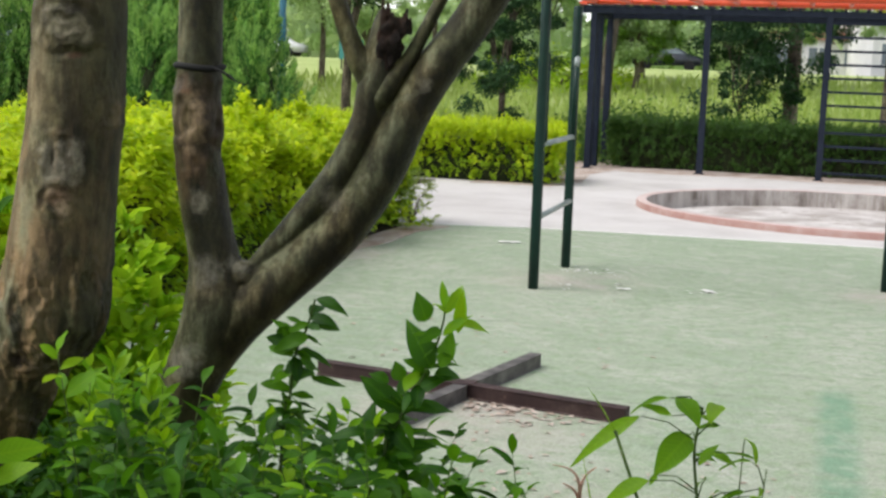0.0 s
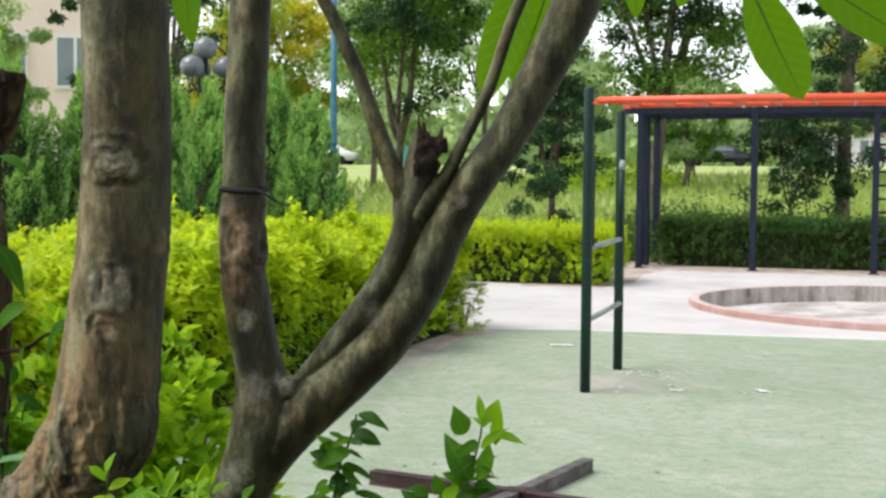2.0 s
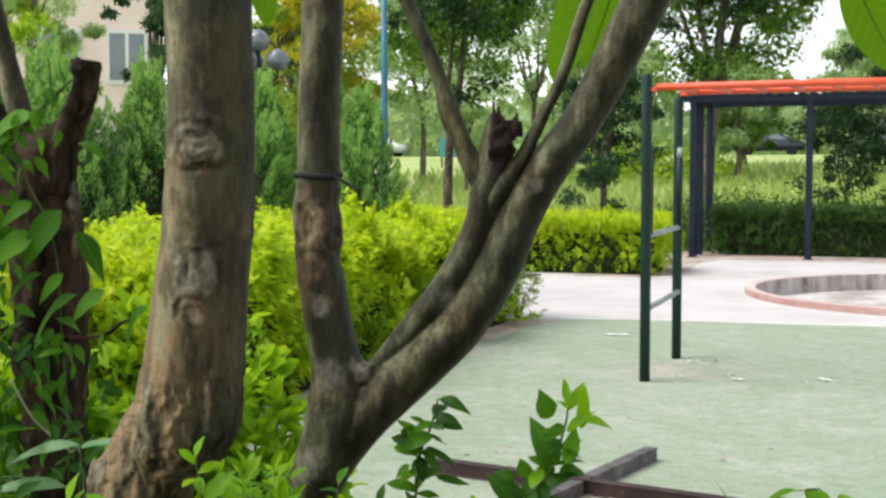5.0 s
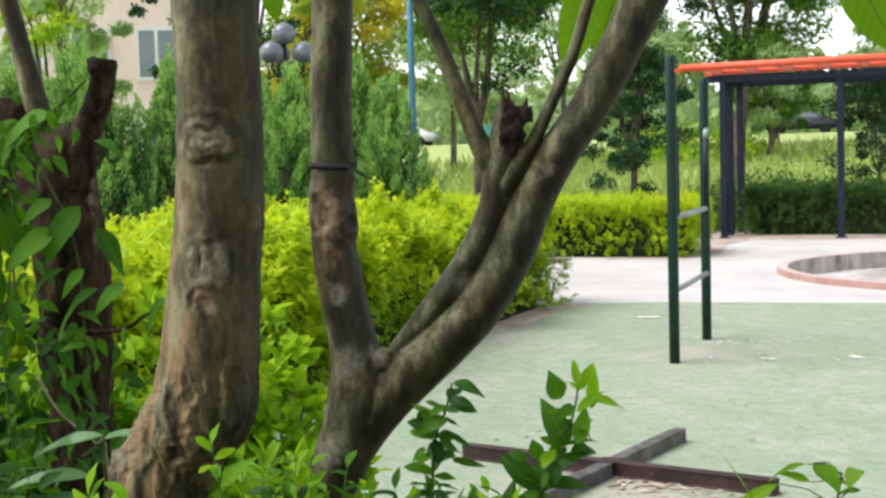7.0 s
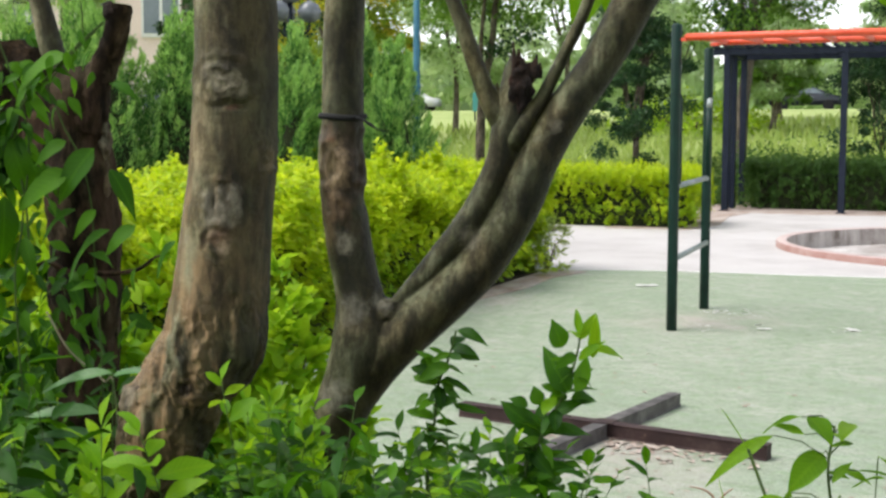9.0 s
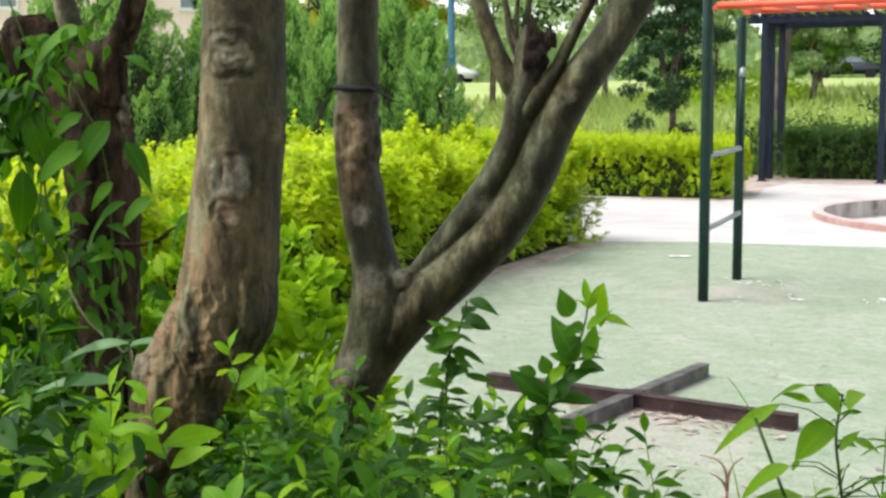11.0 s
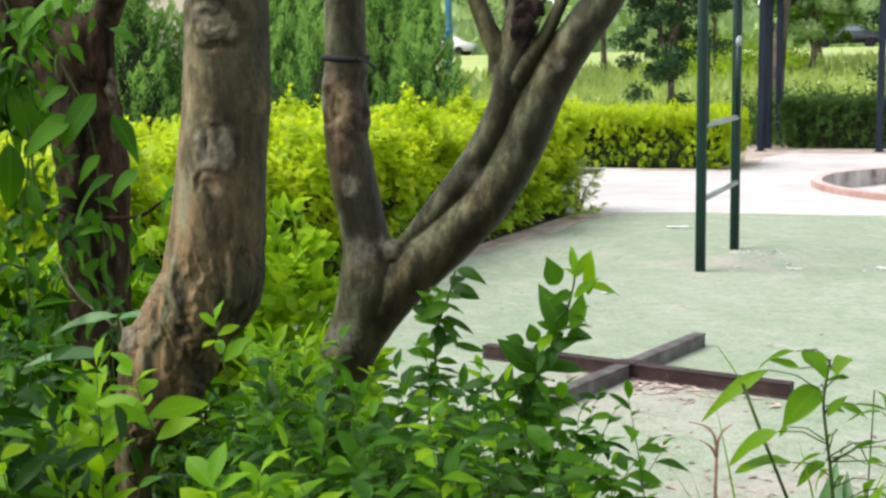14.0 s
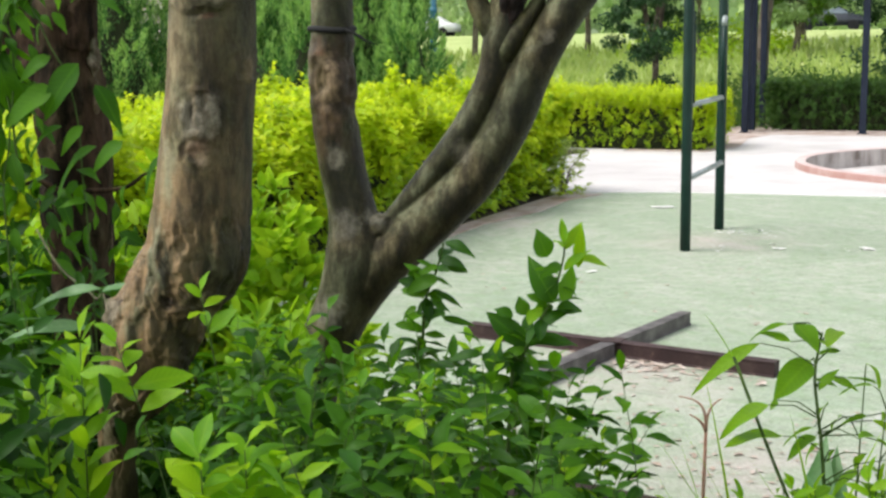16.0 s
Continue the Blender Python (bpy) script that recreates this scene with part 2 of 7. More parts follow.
BARK_STEM = trunk_bark("peeling_dark_bark", (0.041, 0.037, 0.017), (0.091, 0.084, 0.044), (0.178, 0.17, 0.108), shade_side=(0.75, 0.3, -0.6), shade_at=-0.34, shade_tone=0.24, rough=0.5, spec=0.24, tan=(0.075, 0.045, 0.023), tan_z=(1.12, 1.22, 1.475, 1.46), tan_x=(0.62, 0.56),
                       spots=(((0.781, -6.074, 1.175), 0.03, (0.26, 0.23, 0.17), 0.5, 1.0), ((0.572, -6.175, 1.005), 0.028, (0.27, 0.25, 0.2), 0.5, 1.0), ((0.99, -6.02, 1.46), 0.02, (0.27, 0.24, 0.18), 0.6, 1.0), ((1.09, -5.99, 1.72), 0.022, (0.27, 0.24, 0.18), 0.5, 1.0), ((0.72, -6.1, 1.03), 0.02, (0.2, 0.14, 0.1), 0.6, 1.0),
                              ((0.46, -6.2, 1.33), 0.062, (0.05, 0.03, 0.018), 0.75, 1.6), ((0.52, -6.19, 1.35), 0.035, (0.045, 0.028, 0.017), 0.85, 1.6), ((0.47, -6.207, 1.25), 0.035, (0.105, 0.066, 0.034), 0.75, 1.1), ((0.466, -6.21, 1.355), 0.03, (0.27, 0.19, 0.11), 0.85, 2.3), ((0.457, -6.21, 1.36), 0.019, (0.15, 0.112, 0.058), 0.9, 2.6), ((0.455, -6.21, 1.425), 0.012, (0.14, 0.075, 0.04), 0.8, 0.8), ((0.5, -6.205, 1.21), 0.014, (0.05, 0.03, 0.018), 0.7, 2.2),
                              ((0.49, -6.21, 1.16), 0.026, (0.22, 0.2, 0.145), 0.75, 1.1), ((0.505, -6.215, 0.985), 0.045, (0.2, 0.185, 0.145), 0.5, 0.9), ((0.462, -6.223, 0.764), 0.045, (0.3, 0.28, 0.22), 0.5, 1.0)))
BARK_OLD = trunk_bark("old_bark", (0.008, 0.006, 0.004), (0.022, 0.016, 0.01), (0.07, 0.052, 0.035), tan=(0.045, 0.027, 0.017), tan_z=(1.7, 1.5, 0.4, 0.6), rough=0.85, spec=0.08)
BARED = trunk_bark("bared_wood", (0.06, 0.043, 0.03), (0.13, 0.1, 0.075), (0.24, 0.2, 0.16), rough=0.8, scale=1.6)
BARK_FAR = bark_material("far_bark", (0.05, 0.04, 0.03), (0.12, 0.095, 0.07), (0.19, 0.16, 0.125), scale=0.5)
DEADWOOD = bark_material("rotten_wood", (0.004, 0.0025, 0.002), (0.018, 0.009, 0.006), (0.06, 0.03, 0.018), scale=1.6)
MIDRIB = surface("leaf_midrib", ((0.3, (0.05, 0.12, 0.006)), (0.7, (0.08, 0.16, 0.01))), 30)
STEM = surface("green_stem", ((0.3, (0.03, 0.06, 0.012)), (0.7, (0.07, 0.12, 0.02))), 20)
STEM_RED = surface("reddish_stem", ((0.3, (0.32, 0.16, 0.11)), (0.7, (0.5, 0.3, 0.22))), 20)
STEM_TAN = surface("tan_stem", ((0.3, (0.2, 0.17, 0.1)), (0.7, (0.33, 0.3, 0.2))), 20)
# for leaf clouds inside shrubs; the shade among leaves is in the darker colour
LEAF_MID_SHADE = leaf_material("mid_green_leaf_shade", (0.014, 0.065, 0.004), (0.045, 0.15, 0.007), (0.11, 0.28, 0.01), 0.26, 0.48, spec=0.15)
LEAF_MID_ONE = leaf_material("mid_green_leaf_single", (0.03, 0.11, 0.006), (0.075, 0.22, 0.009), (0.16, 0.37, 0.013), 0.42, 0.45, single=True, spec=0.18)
# darkened copy for inner foliage, with its shade put into the colour
LEAF_SHRUB_SHADE = leaf_material("shrub_leaf", (0.004, 0.024, 0.0015), (0.014, 0.062, 0.003), (0.055, 0.17, 0.005), 0.15, 0.5, spec=0.14)
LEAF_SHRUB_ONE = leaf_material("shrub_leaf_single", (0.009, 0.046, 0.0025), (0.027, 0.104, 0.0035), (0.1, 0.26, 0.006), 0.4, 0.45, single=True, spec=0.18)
LEAF_PRIVET = leaf_material("light_privet_leaf", (0.16, 0.36, 0.015), (0.28, 0.5, 0.02), (0.46, 0.64, 0.03), 0.45, 0.4)
LEAF_YOUNG = leaf_material("young_leaf", (0.11, 0.29, 0.006), (0.19, 0.41, 0.009), (0.34, 0.54, 0.014), 0.48, 0.42, single=True, spec=0.18)
LEAF_BROAD = leaf_material("broad_leaf", (0.08, 0.21, 0.008), (0.15, 0.33, 0.011), (0.26, 0.46, 0.016), 0.5, 0.42, single=True, spec=0.18)
LEAF_HANGING = leaf_material("hanging_leaf", (0.1, 0.24, 0.004), (0.13, 0.29, 0.005), (0.17, 0.34, 0.008), 0.62, 0.4, single=True)
LEAF_LANCE = leaf_material("lance_leaf", (0.05, 0.14, 0.045), (0.1, 0.24, 0.08), (0.2, 0.36, 0.14), 0.35, 0.4, single=True, spec=0.4)
LEAF_VINE = leaf_material("vine_leaf", (0.016, 0.07, 0.005), (0.045, 0.145, 0.009), (0.12, 0.3, 0.015), 0.45, 0.5, single=True, spec=0.15)
LEAF_GOLD = leaf_material("golden_privet_leaf", (0.3, 0.47, 0.014), (0.5, 0.63, 0.022), (0.7, 0.77, 0.036), 0.45)
LEAF_GOLD_LOW = leaf_material("privet_leaf", (0.15, 0.3, 0.016), (0.32, 0.5, 0.025), (0.52, 0.66, 0.036), 0.45)
LEAF_HEDGE = leaf_material("green_hedge_leaf", (0.03, 0.08, 0.02), (0.07, 0.155, 0.034), (0.14, 0.25, 0.052), 0.38)
# inner sprays are coloured darker for the shade inside; the tips stay pale green
LEAF_CONIFER_SHADE = leaf_material("shaded_conifer_spray", (0.03, 0.1, 0.03), (0.085, 0.22, 0.06), (0.17, 0.35, 0.1), 0.4, 0.6, spec=0.1)
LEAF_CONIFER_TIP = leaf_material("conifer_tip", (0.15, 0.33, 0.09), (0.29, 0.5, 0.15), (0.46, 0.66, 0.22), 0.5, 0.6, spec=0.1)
LEAF_TREE = leaf_material("tree_leaf", (0.06, 0.14, 0.022), (0.12, 0.24, 0.04), (0.22, 0.36, 0.06), 0.5)
LEAF_TREE_YELLOW = leaf_material("yellowing_leaf", (0.4, 0.4, 0.03), (0.56, 0.51, 0.04), (0.66, 0.57, 0.05), 0.5)
LEAF_TREE_DARK = leaf_material("dark_tree_leaf", (0.014, 0.042, 0.018), (0.034, 0.085, 0.034), (0.075, 0.155, 0.055), 0.3)
LEAF_LIME = leaf_material("lime_tree_leaf", (0.17, 0.28, 0.025), (0.29, 0.41, 0.04), (0.43, 0.54, 0.075), 0.5)
# paler and greyer leaves, with the haze of distance put into the colour
LEAF_HAZED = leaf_material("hazed_leaf", (0.27, 0.4, 0.21), (0.4, 0.52, 0.31), (0.52, 0.63, 0.42), 0.68)
GRASS_BLADE = leaf_material("meadow_blade", (0.24, 0.35, 0.09), (0.36, 0.46, 0.14), (0.47, 0.54, 0.2), 0.45, 0.6)
GRASS = surface("meadow_grass", ((0.3, (0.29, 0.37, 0.11)), (0.5, (0.38, 0.46, 0.16)), (0.7, (0.48, 0.53, 0.22))), 0.35, 25, 0.95, 0.8, 0.03)
SOIL = surface("bed_soil", ((0.3, (0.02, 0.015, 0.01)), (0.6, (0.05, 0.038, 0.025)), (0.8, (0.09, 0.07, 0.045))), 4, 50, 0.95, 0.9, 0.02)
DUST = surface("dry_leaf_dust", ((0.36, (0.34, 0.25, 0.2)), (0.5, (0.46, 0.375, 0.325)), (0.64, (0.54, 0.47, 0.43))), 3, 40, 0.95, 0.7, 0.01, speck=(0.24, 0.17, 0.12), speck_scale=9, speck_at=0.6)


def court_material():
    m, n, l, b = material("worn_green_court_paint", 0.85, spec=0.25)
    broad = noise_tex(n, l, 0.55, 5, 0.6)
    mid = noise_tex(n, l, 2.6, 6, 0.65)
    streak = noise_tex(n, l, 1.6, 5, 0.7, stretch=(0.35, 2.4, 1))
    fine = noise_tex(n, l, 120, 4, 0.75)
    grit = noise_tex(n, l, 26, 6, 0.8)
    col = ramp(n, l, broad, (0.3, (0.28, 0.345, 0.24)), (0.5, (0.335, 0.388, 0.285)), (0.7, (0.4, 0.425, 0.342)))
    col = blend(n, l, ramp(n, l, mid, (0.48, (0, 0, 0)), (0.7, (0.8, 0.8, 0.8))), col, (0.47, 0.47, 0.408))
    col = blend(n, l, ramp(n, l, streak, (0.54, (0, 0, 0)), (0.68, (0.65, 0.65, 0.65))), col, (0.305, 0.392, 0.278))
    col = blend(n, l, ramp(n, l, grit, (0.3, (0.75, 0.75, 0.75)), (0.46, (0, 0, 0))), col, (0.2, 0.24, 0.18))
    col = blend(n, l, ramp(n, l, grit, (0.6, (0, 0, 0)), (0.72, (0.6, 0.6, 0.6))), col, (0.64, 0.63, 0.59))
    moss = noise_tex(n, l, 11, 6, 0.75)
    col = blend(n, l, ramp(n, l, moss, (0.5, (0, 0, 0)), (0.6, (0.7, 0.7, 0.7))), col, (0.255, 0.35, 0.205))
    for cx, cy, r in ((0.5, -3.6, 0.75), (0.12, 0.5, 0.75), (2.5, 0.9, 0.5), (-1.9, 1.0, 0.5), (1.4, -4.9, 0.6)):
        away = n.new("ShaderNodeVectorMath")
        away.operation = "DISTANCE"
        away.inputs[1].default_value = (cx, cy, 0)
        l.new(coords(n), away.inputs[0])
        reach = n.new("ShaderNodeMapRange")
        reach.inputs["From Min"].default_value, reach.inputs["From Max"].default_value = r, r * 0.25
        l.new(away.outputs["Value"], reach.inputs["Value"])
        worn = blend(n, l, 1.0, reach.outputs["Result"], ramp(n, l, mid, (0.38, (0.1, 0.1, 0.1)), (0.58, (0.9, 0.9, 0.9))), "MULTIPLY")
        col = blend(n, l, worn, col, (0.46, 0.415, 0.37))
    # a worn dark green paint stain, longer than wide
    sep = n.new("ShaderNodeSeparateXYZ")
    l.new(coords(n), sep.inputs[0])
    stain = ramp(n, l, noise_tex(n, l, 6, 5, 0.7), (0.36, (0.25, 0.25, 0.25)), (0.56, (0.9, 0.9, 0.9)))
    for axis, stops in (("X", ((1.97, 2.04), (2.2, 2.13))), ("Y", ((-4.6, -4.2), (-2.3, -2.6)))):
        for lo, hi in stops:
            edge = n.new("ShaderNodeMapRange")
            edge.inputs["From Min"].default_value, edge.inputs["From Max"].default_value = lo, hi
            l.new(sep.outputs[axis], edge.inputs["Value"])
            stain = blend(n, l, 1.0, stain, edge.outputs["Result"], "MULTIPLY")
    col = blend(n, l, stain, col, (0.19, 0.32, 0.21))
    pits = noise_tex(n, l, 9, 8, 0.8, stretch=(0.55, 1, 1))
    col = blend(n, l, 1.0, col, ramp(n, l, pits, (0.34, (0.76, 0.79, 0.75)), (0.46, (1, 1, 1)), (0.58, (1.03, 1.03, 1.03)), (0.68, (1.18, 1.18, 1.17))), "MULTIPLY")
    col = blend(n, l, 0.7, col, ramp(n, l, fine, (0.3, (0.45, 0.45, 0.45)), (0.55, (1.05, 1.05, 1.05)), (0.75, (1.4, 1.4, 1.4))), "MULTIPLY")
    col = blend(n, l, 1.0, col, (0.94, 0.94, 0.94), "MULTIPLY")
    l.new(col, b.inputs["Base Color"])
    bump(n, l, b, fine, 0.5, 0.004)
    return m


COURT = court_material()
PAVING = surface("pale_concrete", ((0.3, (0.47, 0.44, 0.425)), (0.5, (0.56, 0.53, 0.515)), (0.75, (0.62, 0.595, 0.58))), 0.8, 70, 0.9, 0.3, 0.004, speck=(0.4, 0.35, 0.32), speck_scale=1.7, speck_at=0.68)


def pit_wall_material():
    """Pale concrete with dirt running down it in streaks."""
    m, n, l, b = material("stained_pit_concrete", 0.9, spec=0.25)
    run = noise_tex(n, l, 5.0, 6, 0.7, stretch=(1, 1, 0.12))
    blotch = noise_tex(n, l, 2.4, 5, 0.65)
    grit = noise_tex(n, l, 60, 4, 0.7)
    col = ramp(n, l, run, (0.36, (0.17, 0.145, 0.125)), (0.5, (0.34, 0.3, 0.275)), (0.62, (0.52, 0.485, 0.455)))
    col = blend(n, l, ramp(n, l, blotch, (0.46, (0, 0, 0)), (0.6, (0.6, 0.6, 0.6))), col, (0.5, 0.46, 0.43))
    col = blend(n, l, 0.6, col, ramp(n, l, grit, (0.35, (0.7, 0.7, 0.7)), (0.65, (1.15, 1.15, 1.15))), "MULTIPLY")
    l.new(col, b.inputs["Base Color"])
    bump(n, l, b, grit, 0.5, 0.008)
    return m


PIT_WALL = pit_wall_material()
PIT_FLOOR = surface("pit_floor_concrete", ((0.36, (0.34, 0.3, 0.275)), (0.5, (0.5, 0.46, 0.44)), (0.62, (0.62, 0.585, 0.565))), 1.6, 45, 0.9, 0.5, 0.008, speck=(0.3, 0.26, 0.22), speck_scale=5.0, speck_at=0.58)
RED_CURB = surface("faded_red_curb_paint", ((0.3, (0.34, 0.18, 0.155)), (0.5, (0.4, 0.25, 0.22)), (0.75, (0.5, 0.39, 0.36))), 3, 60, 0.8, 0.4, 0.005)
CURB_TOP = surface("worn_pink_curb", ((0.3, (0.5, 0.36, 0.33)), (0.6, (0.6, 0.48, 0.45)), (0.8, (0.64, 0.56, 0.54))), 3, 60, 0.85, 0.4, 0.005)
GREEN_PAINT = surface("dark_green_enamel", ((0.3, (0.003, 0.019, 0.014)), (0.6, (0.006, 0.029, 0.021)), (0.8, (0.012, 0.042, 0.031))), 9, 80, 0.42, 0.12, 0.002, 0.25, speck=(0.1, 0.08, 0.06), speck_scale=30, speck_at=0.74)
GREY_PAINT = surface("worn_grey_rung", ((0.3, (0.2, 0.24, 0.23)), (0.6, (0.32, 0.36, 0.35)), (0.8, (0.45, 0.48, 0.47))), 12, 90, 0.4, 0.15, 0.002, 0.5, metal=0.3)
RED_PAINT = surface("orange_red_enamel", ((0.3, (0.68, 0.07, 0.025)), (0.6, (0.78, 0.1, 0.04)), (0.85, (0.8, 0.18, 0.09))), 5, 80, 0.38, 0.12, 0.002, 0.5)
SLATE = surface("slate_blue_enamel", ((0.3, (0.008, 0.012, 0.024)), (0.6, (0.013, 0.019, 0.034)), (0.8, (0.024, 0.032, 0.05))), 6, 70, 0.55, 0.15, 0.003, 0.2)
RUST = surface("rusty_painted_steel", ((0.3, (0.026, 0.014, 0.014)), (0.5, (0.045, 0.024, 0.023)), (0.7, (0.09, 0.058, 0.052))), 8, 90, 0.7, 0.5, 0.004, 0.4, metal=0.2, speck=(0.16, 0.1, 0.08), speck_scale=20, speck_at=0.68)
STEEL_DUSTY = surface("dusty_grey_steel", ((0.3, (0.055, 0.05, 0.048)), (0.5, (0.11, 0.1, 0.096)), (0.7, (0.2, 0.185, 0.175))), 10, 90, 0.65, 0.4, 0.003, 0.4, metal=0.3)
POLE_BLUE = surface("teal_blue_pole_paint", ((0.3, (0.015, 0.1, 0.16)), (0.6, (0.025, 0.14, 0.21)), (0.8, (0.06, 0.2, 0.27))), 4, 60, 0.45, 0.1, 0.002, 0.5)
LITTER = surface("pale_litter", ((0.3, (0.68, 0.66, 0.63)), (0.7, (0.82, 0.81, 0.79))), 9, 60, 0.8)
DRY_LEAF = surface("dry_brown_leaf", ((0.3, (0.22, 0.15, 0.11)), (0.5, (0.42, 0.33, 0.27)), (0.7, (0.6, 0.52, 0.46))), 9, 60, 0.85)
PALE_LEAF = surface("pale_dry_leaf", ((0.3, (0.3, 0.22, 0.17)), (0.5, (0.52, 0.44, 0.38)), (0.7, (0.68, 0.62, 0.56))), 14, 60, 0.85)
ORANGE_LEAF = surface("orange_fallen_leaf", ((0.3, (0.6, 0.13, 0.03)), (0.7, (0.75, 0.25, 0.06))), 9, 60, 0.6)
PINK_WALL = surface("pink_render", ((0.3, (0.78, 0.62, 0.57)), (0.7, (0.84, 0.69, 0.64))), 0.8, 20, 0.9)
WHITE_WALL = surface("white_render", ((0.3, (0.66, 0.65, 0.64)), (0.7, (0.78, 0.77, 0.76))), 0.8, 20, 0.9)
ROOF_RED = surface("red_roof_sheet", ((0.3, (0.4, 0.16, 0.13)), (0.7, (0.5, 0.24, 0.2))), 1.0, 20, 0.7)
GLASS_DARK = surface("window_glass", ((0.3, (0.1, 0.13, 0.16)), (0.7, (0.2, 0.24, 0.27))), 0.6, 20, 0.12, 0.05, 0.001, 0.6)
ASPHALT = surface("asphalt", ((0.3, (0.045, 0.045, 0.047)), (0.7, (0.07, 0.07, 0.072))), 0.7, 60, 0.9)
LAMP_GLASS = surface("milky_lamp_cover", ((0.3, (0.11, 0.12, 0.135)), (0.7, (0.18, 0.195, 0.215))), 5, 40, 0.15, 0.05, 0.001, 0.6)
CAR_DARK = surface("dark_car_paint", ((0.3, (0.02, 0.025, 0.03)), (0.7, (0.035, 0.04, 0.05))), 2, 40, 0.25, 0.02, 0.001, 0.6)
CAR_WHITE = surface("white_car_paint", ((0.3, (0.7, 0.7, 0.7)), (0.7, (0.8, 0.8, 0.8))), 2, 40, 0.25, 0.02, 0.001, 0.6)
BOARD_TEAL = surface("teal_board", ((0.3, (0.05, 0.25, 0.27)), (0.7, (0.09, 0.32, 0.34))), 2, 40, 0.6)
RUBBER = surface("black_rubber", ((0.3, (0.01, 0.01, 0.01)), (0.7, (0.02, 0.02, 0.02))), 5, 60, 0.8)
# solid cores inside foliage; their dark colour stands for the shade between leaves
CORE = surface("shaded_core", ((0.3, (0.014, 0.022, 0.007)), (0.7, (0.045, 0.055, 0.02))), 9, 40, 0.95, 0.9, 0.03)

# ---- building helpers ----


def empty(name, at=(0, 0, 0), label="", category="", group="", kind=""):
    ob = new(name)
    ob.location = at
    ob.empty_display_size = 0.1
    return tagged(ob, label, category, group, kind)


def placed(ob):
    return (placed(ob.parent) @ ob.matrix_parent_inverse if ob.parent else Matrix()) @ ob.matrix_basis


def link_mesh(name, me, mat, parent=None, label="", smooth=True):
    if mat and not me.materials:
        me.materials.append(mat)
    if smooth:
        me.polygons.foreach_set("use_smooth", [True] * len(me.polygons))
    ob = new(name, me)
    if parent:
        ob.parent = parent
        ob.matrix_parent_inverse = placed(parent).inverted()
    return tagged(ob, label)


def part(name, bm, mat, parent=None, label="", smooth=False):
    me = bpy.data.meshes.new(name)
    bm.normal_update()
    bm.to_mesh(me)
    bm.free()
    return link_mesh(name, me, mat, parent, label, smooth)


def raw(name, verts, faces, mat, parent=None, label="", smooth=True):
    me = bpy.data.meshes.new(name)
    me.from_pydata([tuple(v) for v in verts], [], faces)
    me.update()
    return link_mesh(name, me, mat, parent, label, smooth)


def box_bm(lo, hi, bevel=0.004):
    bm = bmesh.new()
    bmesh.ops.create_cube(bm, size=1)
    lo, hi = Vector(lo), Vector(hi)
    for v in bm.verts:
        v.co = Vector([lo[i] + (v.co[i] + 0.5) * (hi[i] - lo[i]) for i in range(3)])
    if bevel:
        bmesh.ops.bevel(bm, geom=bm.edges[:], offset=bevel, segments=2, affect="EDGES")
    return bm


def add_tube(bm, pts, radii, sides=16, cap=True, rough=0.0, seed=0.0, freq=6.0):
    """A swept round bar through points; rough swells and dents it."""
    pts = [Vector(p) for p in pts]
    rings, ref = [], Vector((0.31, 0.87, 0.12))
    for i, p in enumerate(pts):
        d = (pts[min(i + 1, len(pts) - 1)] - pts[max(i - 1, 0)]).normalized()
        a = d.cross(ref)
        if a.length < 0.1:
            a = d.cross(Vector((1, 0, 0)))
        a.normalize()
        b = d.cross(a)
        ring = []
        for k in range(sides):
            t = 2 * math.pi * k / sides
            o = a * math.cos(t) + b * math.sin(t)
            r = radii[i]
            if rough:
                q = p + o * r
                r *= 1 + rough * noise.fractal(Vector((q.x * freq + seed, q.y * freq, q.z * freq * 0.6)), 1.0, 2.0, 4)
            ring.append(bm.verts.new(p + o * r))
        rings.append(ring)
    for r0, r1 in zip(rings, rings[1:]):
        for k in range(sides):
            bm.faces.new((r0[k], r0[(k + 1) % sides], r1[(k + 1) % sides], r1[k]))
    if cap:
        bm.faces.new(rings[-1])
        bm.faces.new(list(reversed(rings[0])))
    return bm


def spline(points, n):
    """Smooth run through (x, y, z, radius) points."""
    p = np.array(points, float)
    t = np.arange(len(p))
    out = []
    for u in np.linspace(0, len(p) - 1, n):
        i = min(int(u), len(p) - 2)
        f = u - i
        p0, p1, p2, p3 = p[max(i - 1, 0)], p[i], p[i + 1], p[min(i + 2, len(p) - 1)]
        out.append(0.5 * (2 * p1 + (p2 - p0) * f + (2 * p0 - 5 * p1 + 4 * p2 - p3) * f ** 2 + (3 * p1 - p0 - 3 * p2 + p3) * f ** 3))
    return np.array(out)


def limb_bm(bm, points, n=30, sides=18, rough=0.12, seed=0.0, freq=7.0):
    s = spline(points, n)
    return add_tube(bm, s[:, :3], s[:, 3], sides, True, rough, seed, freq)


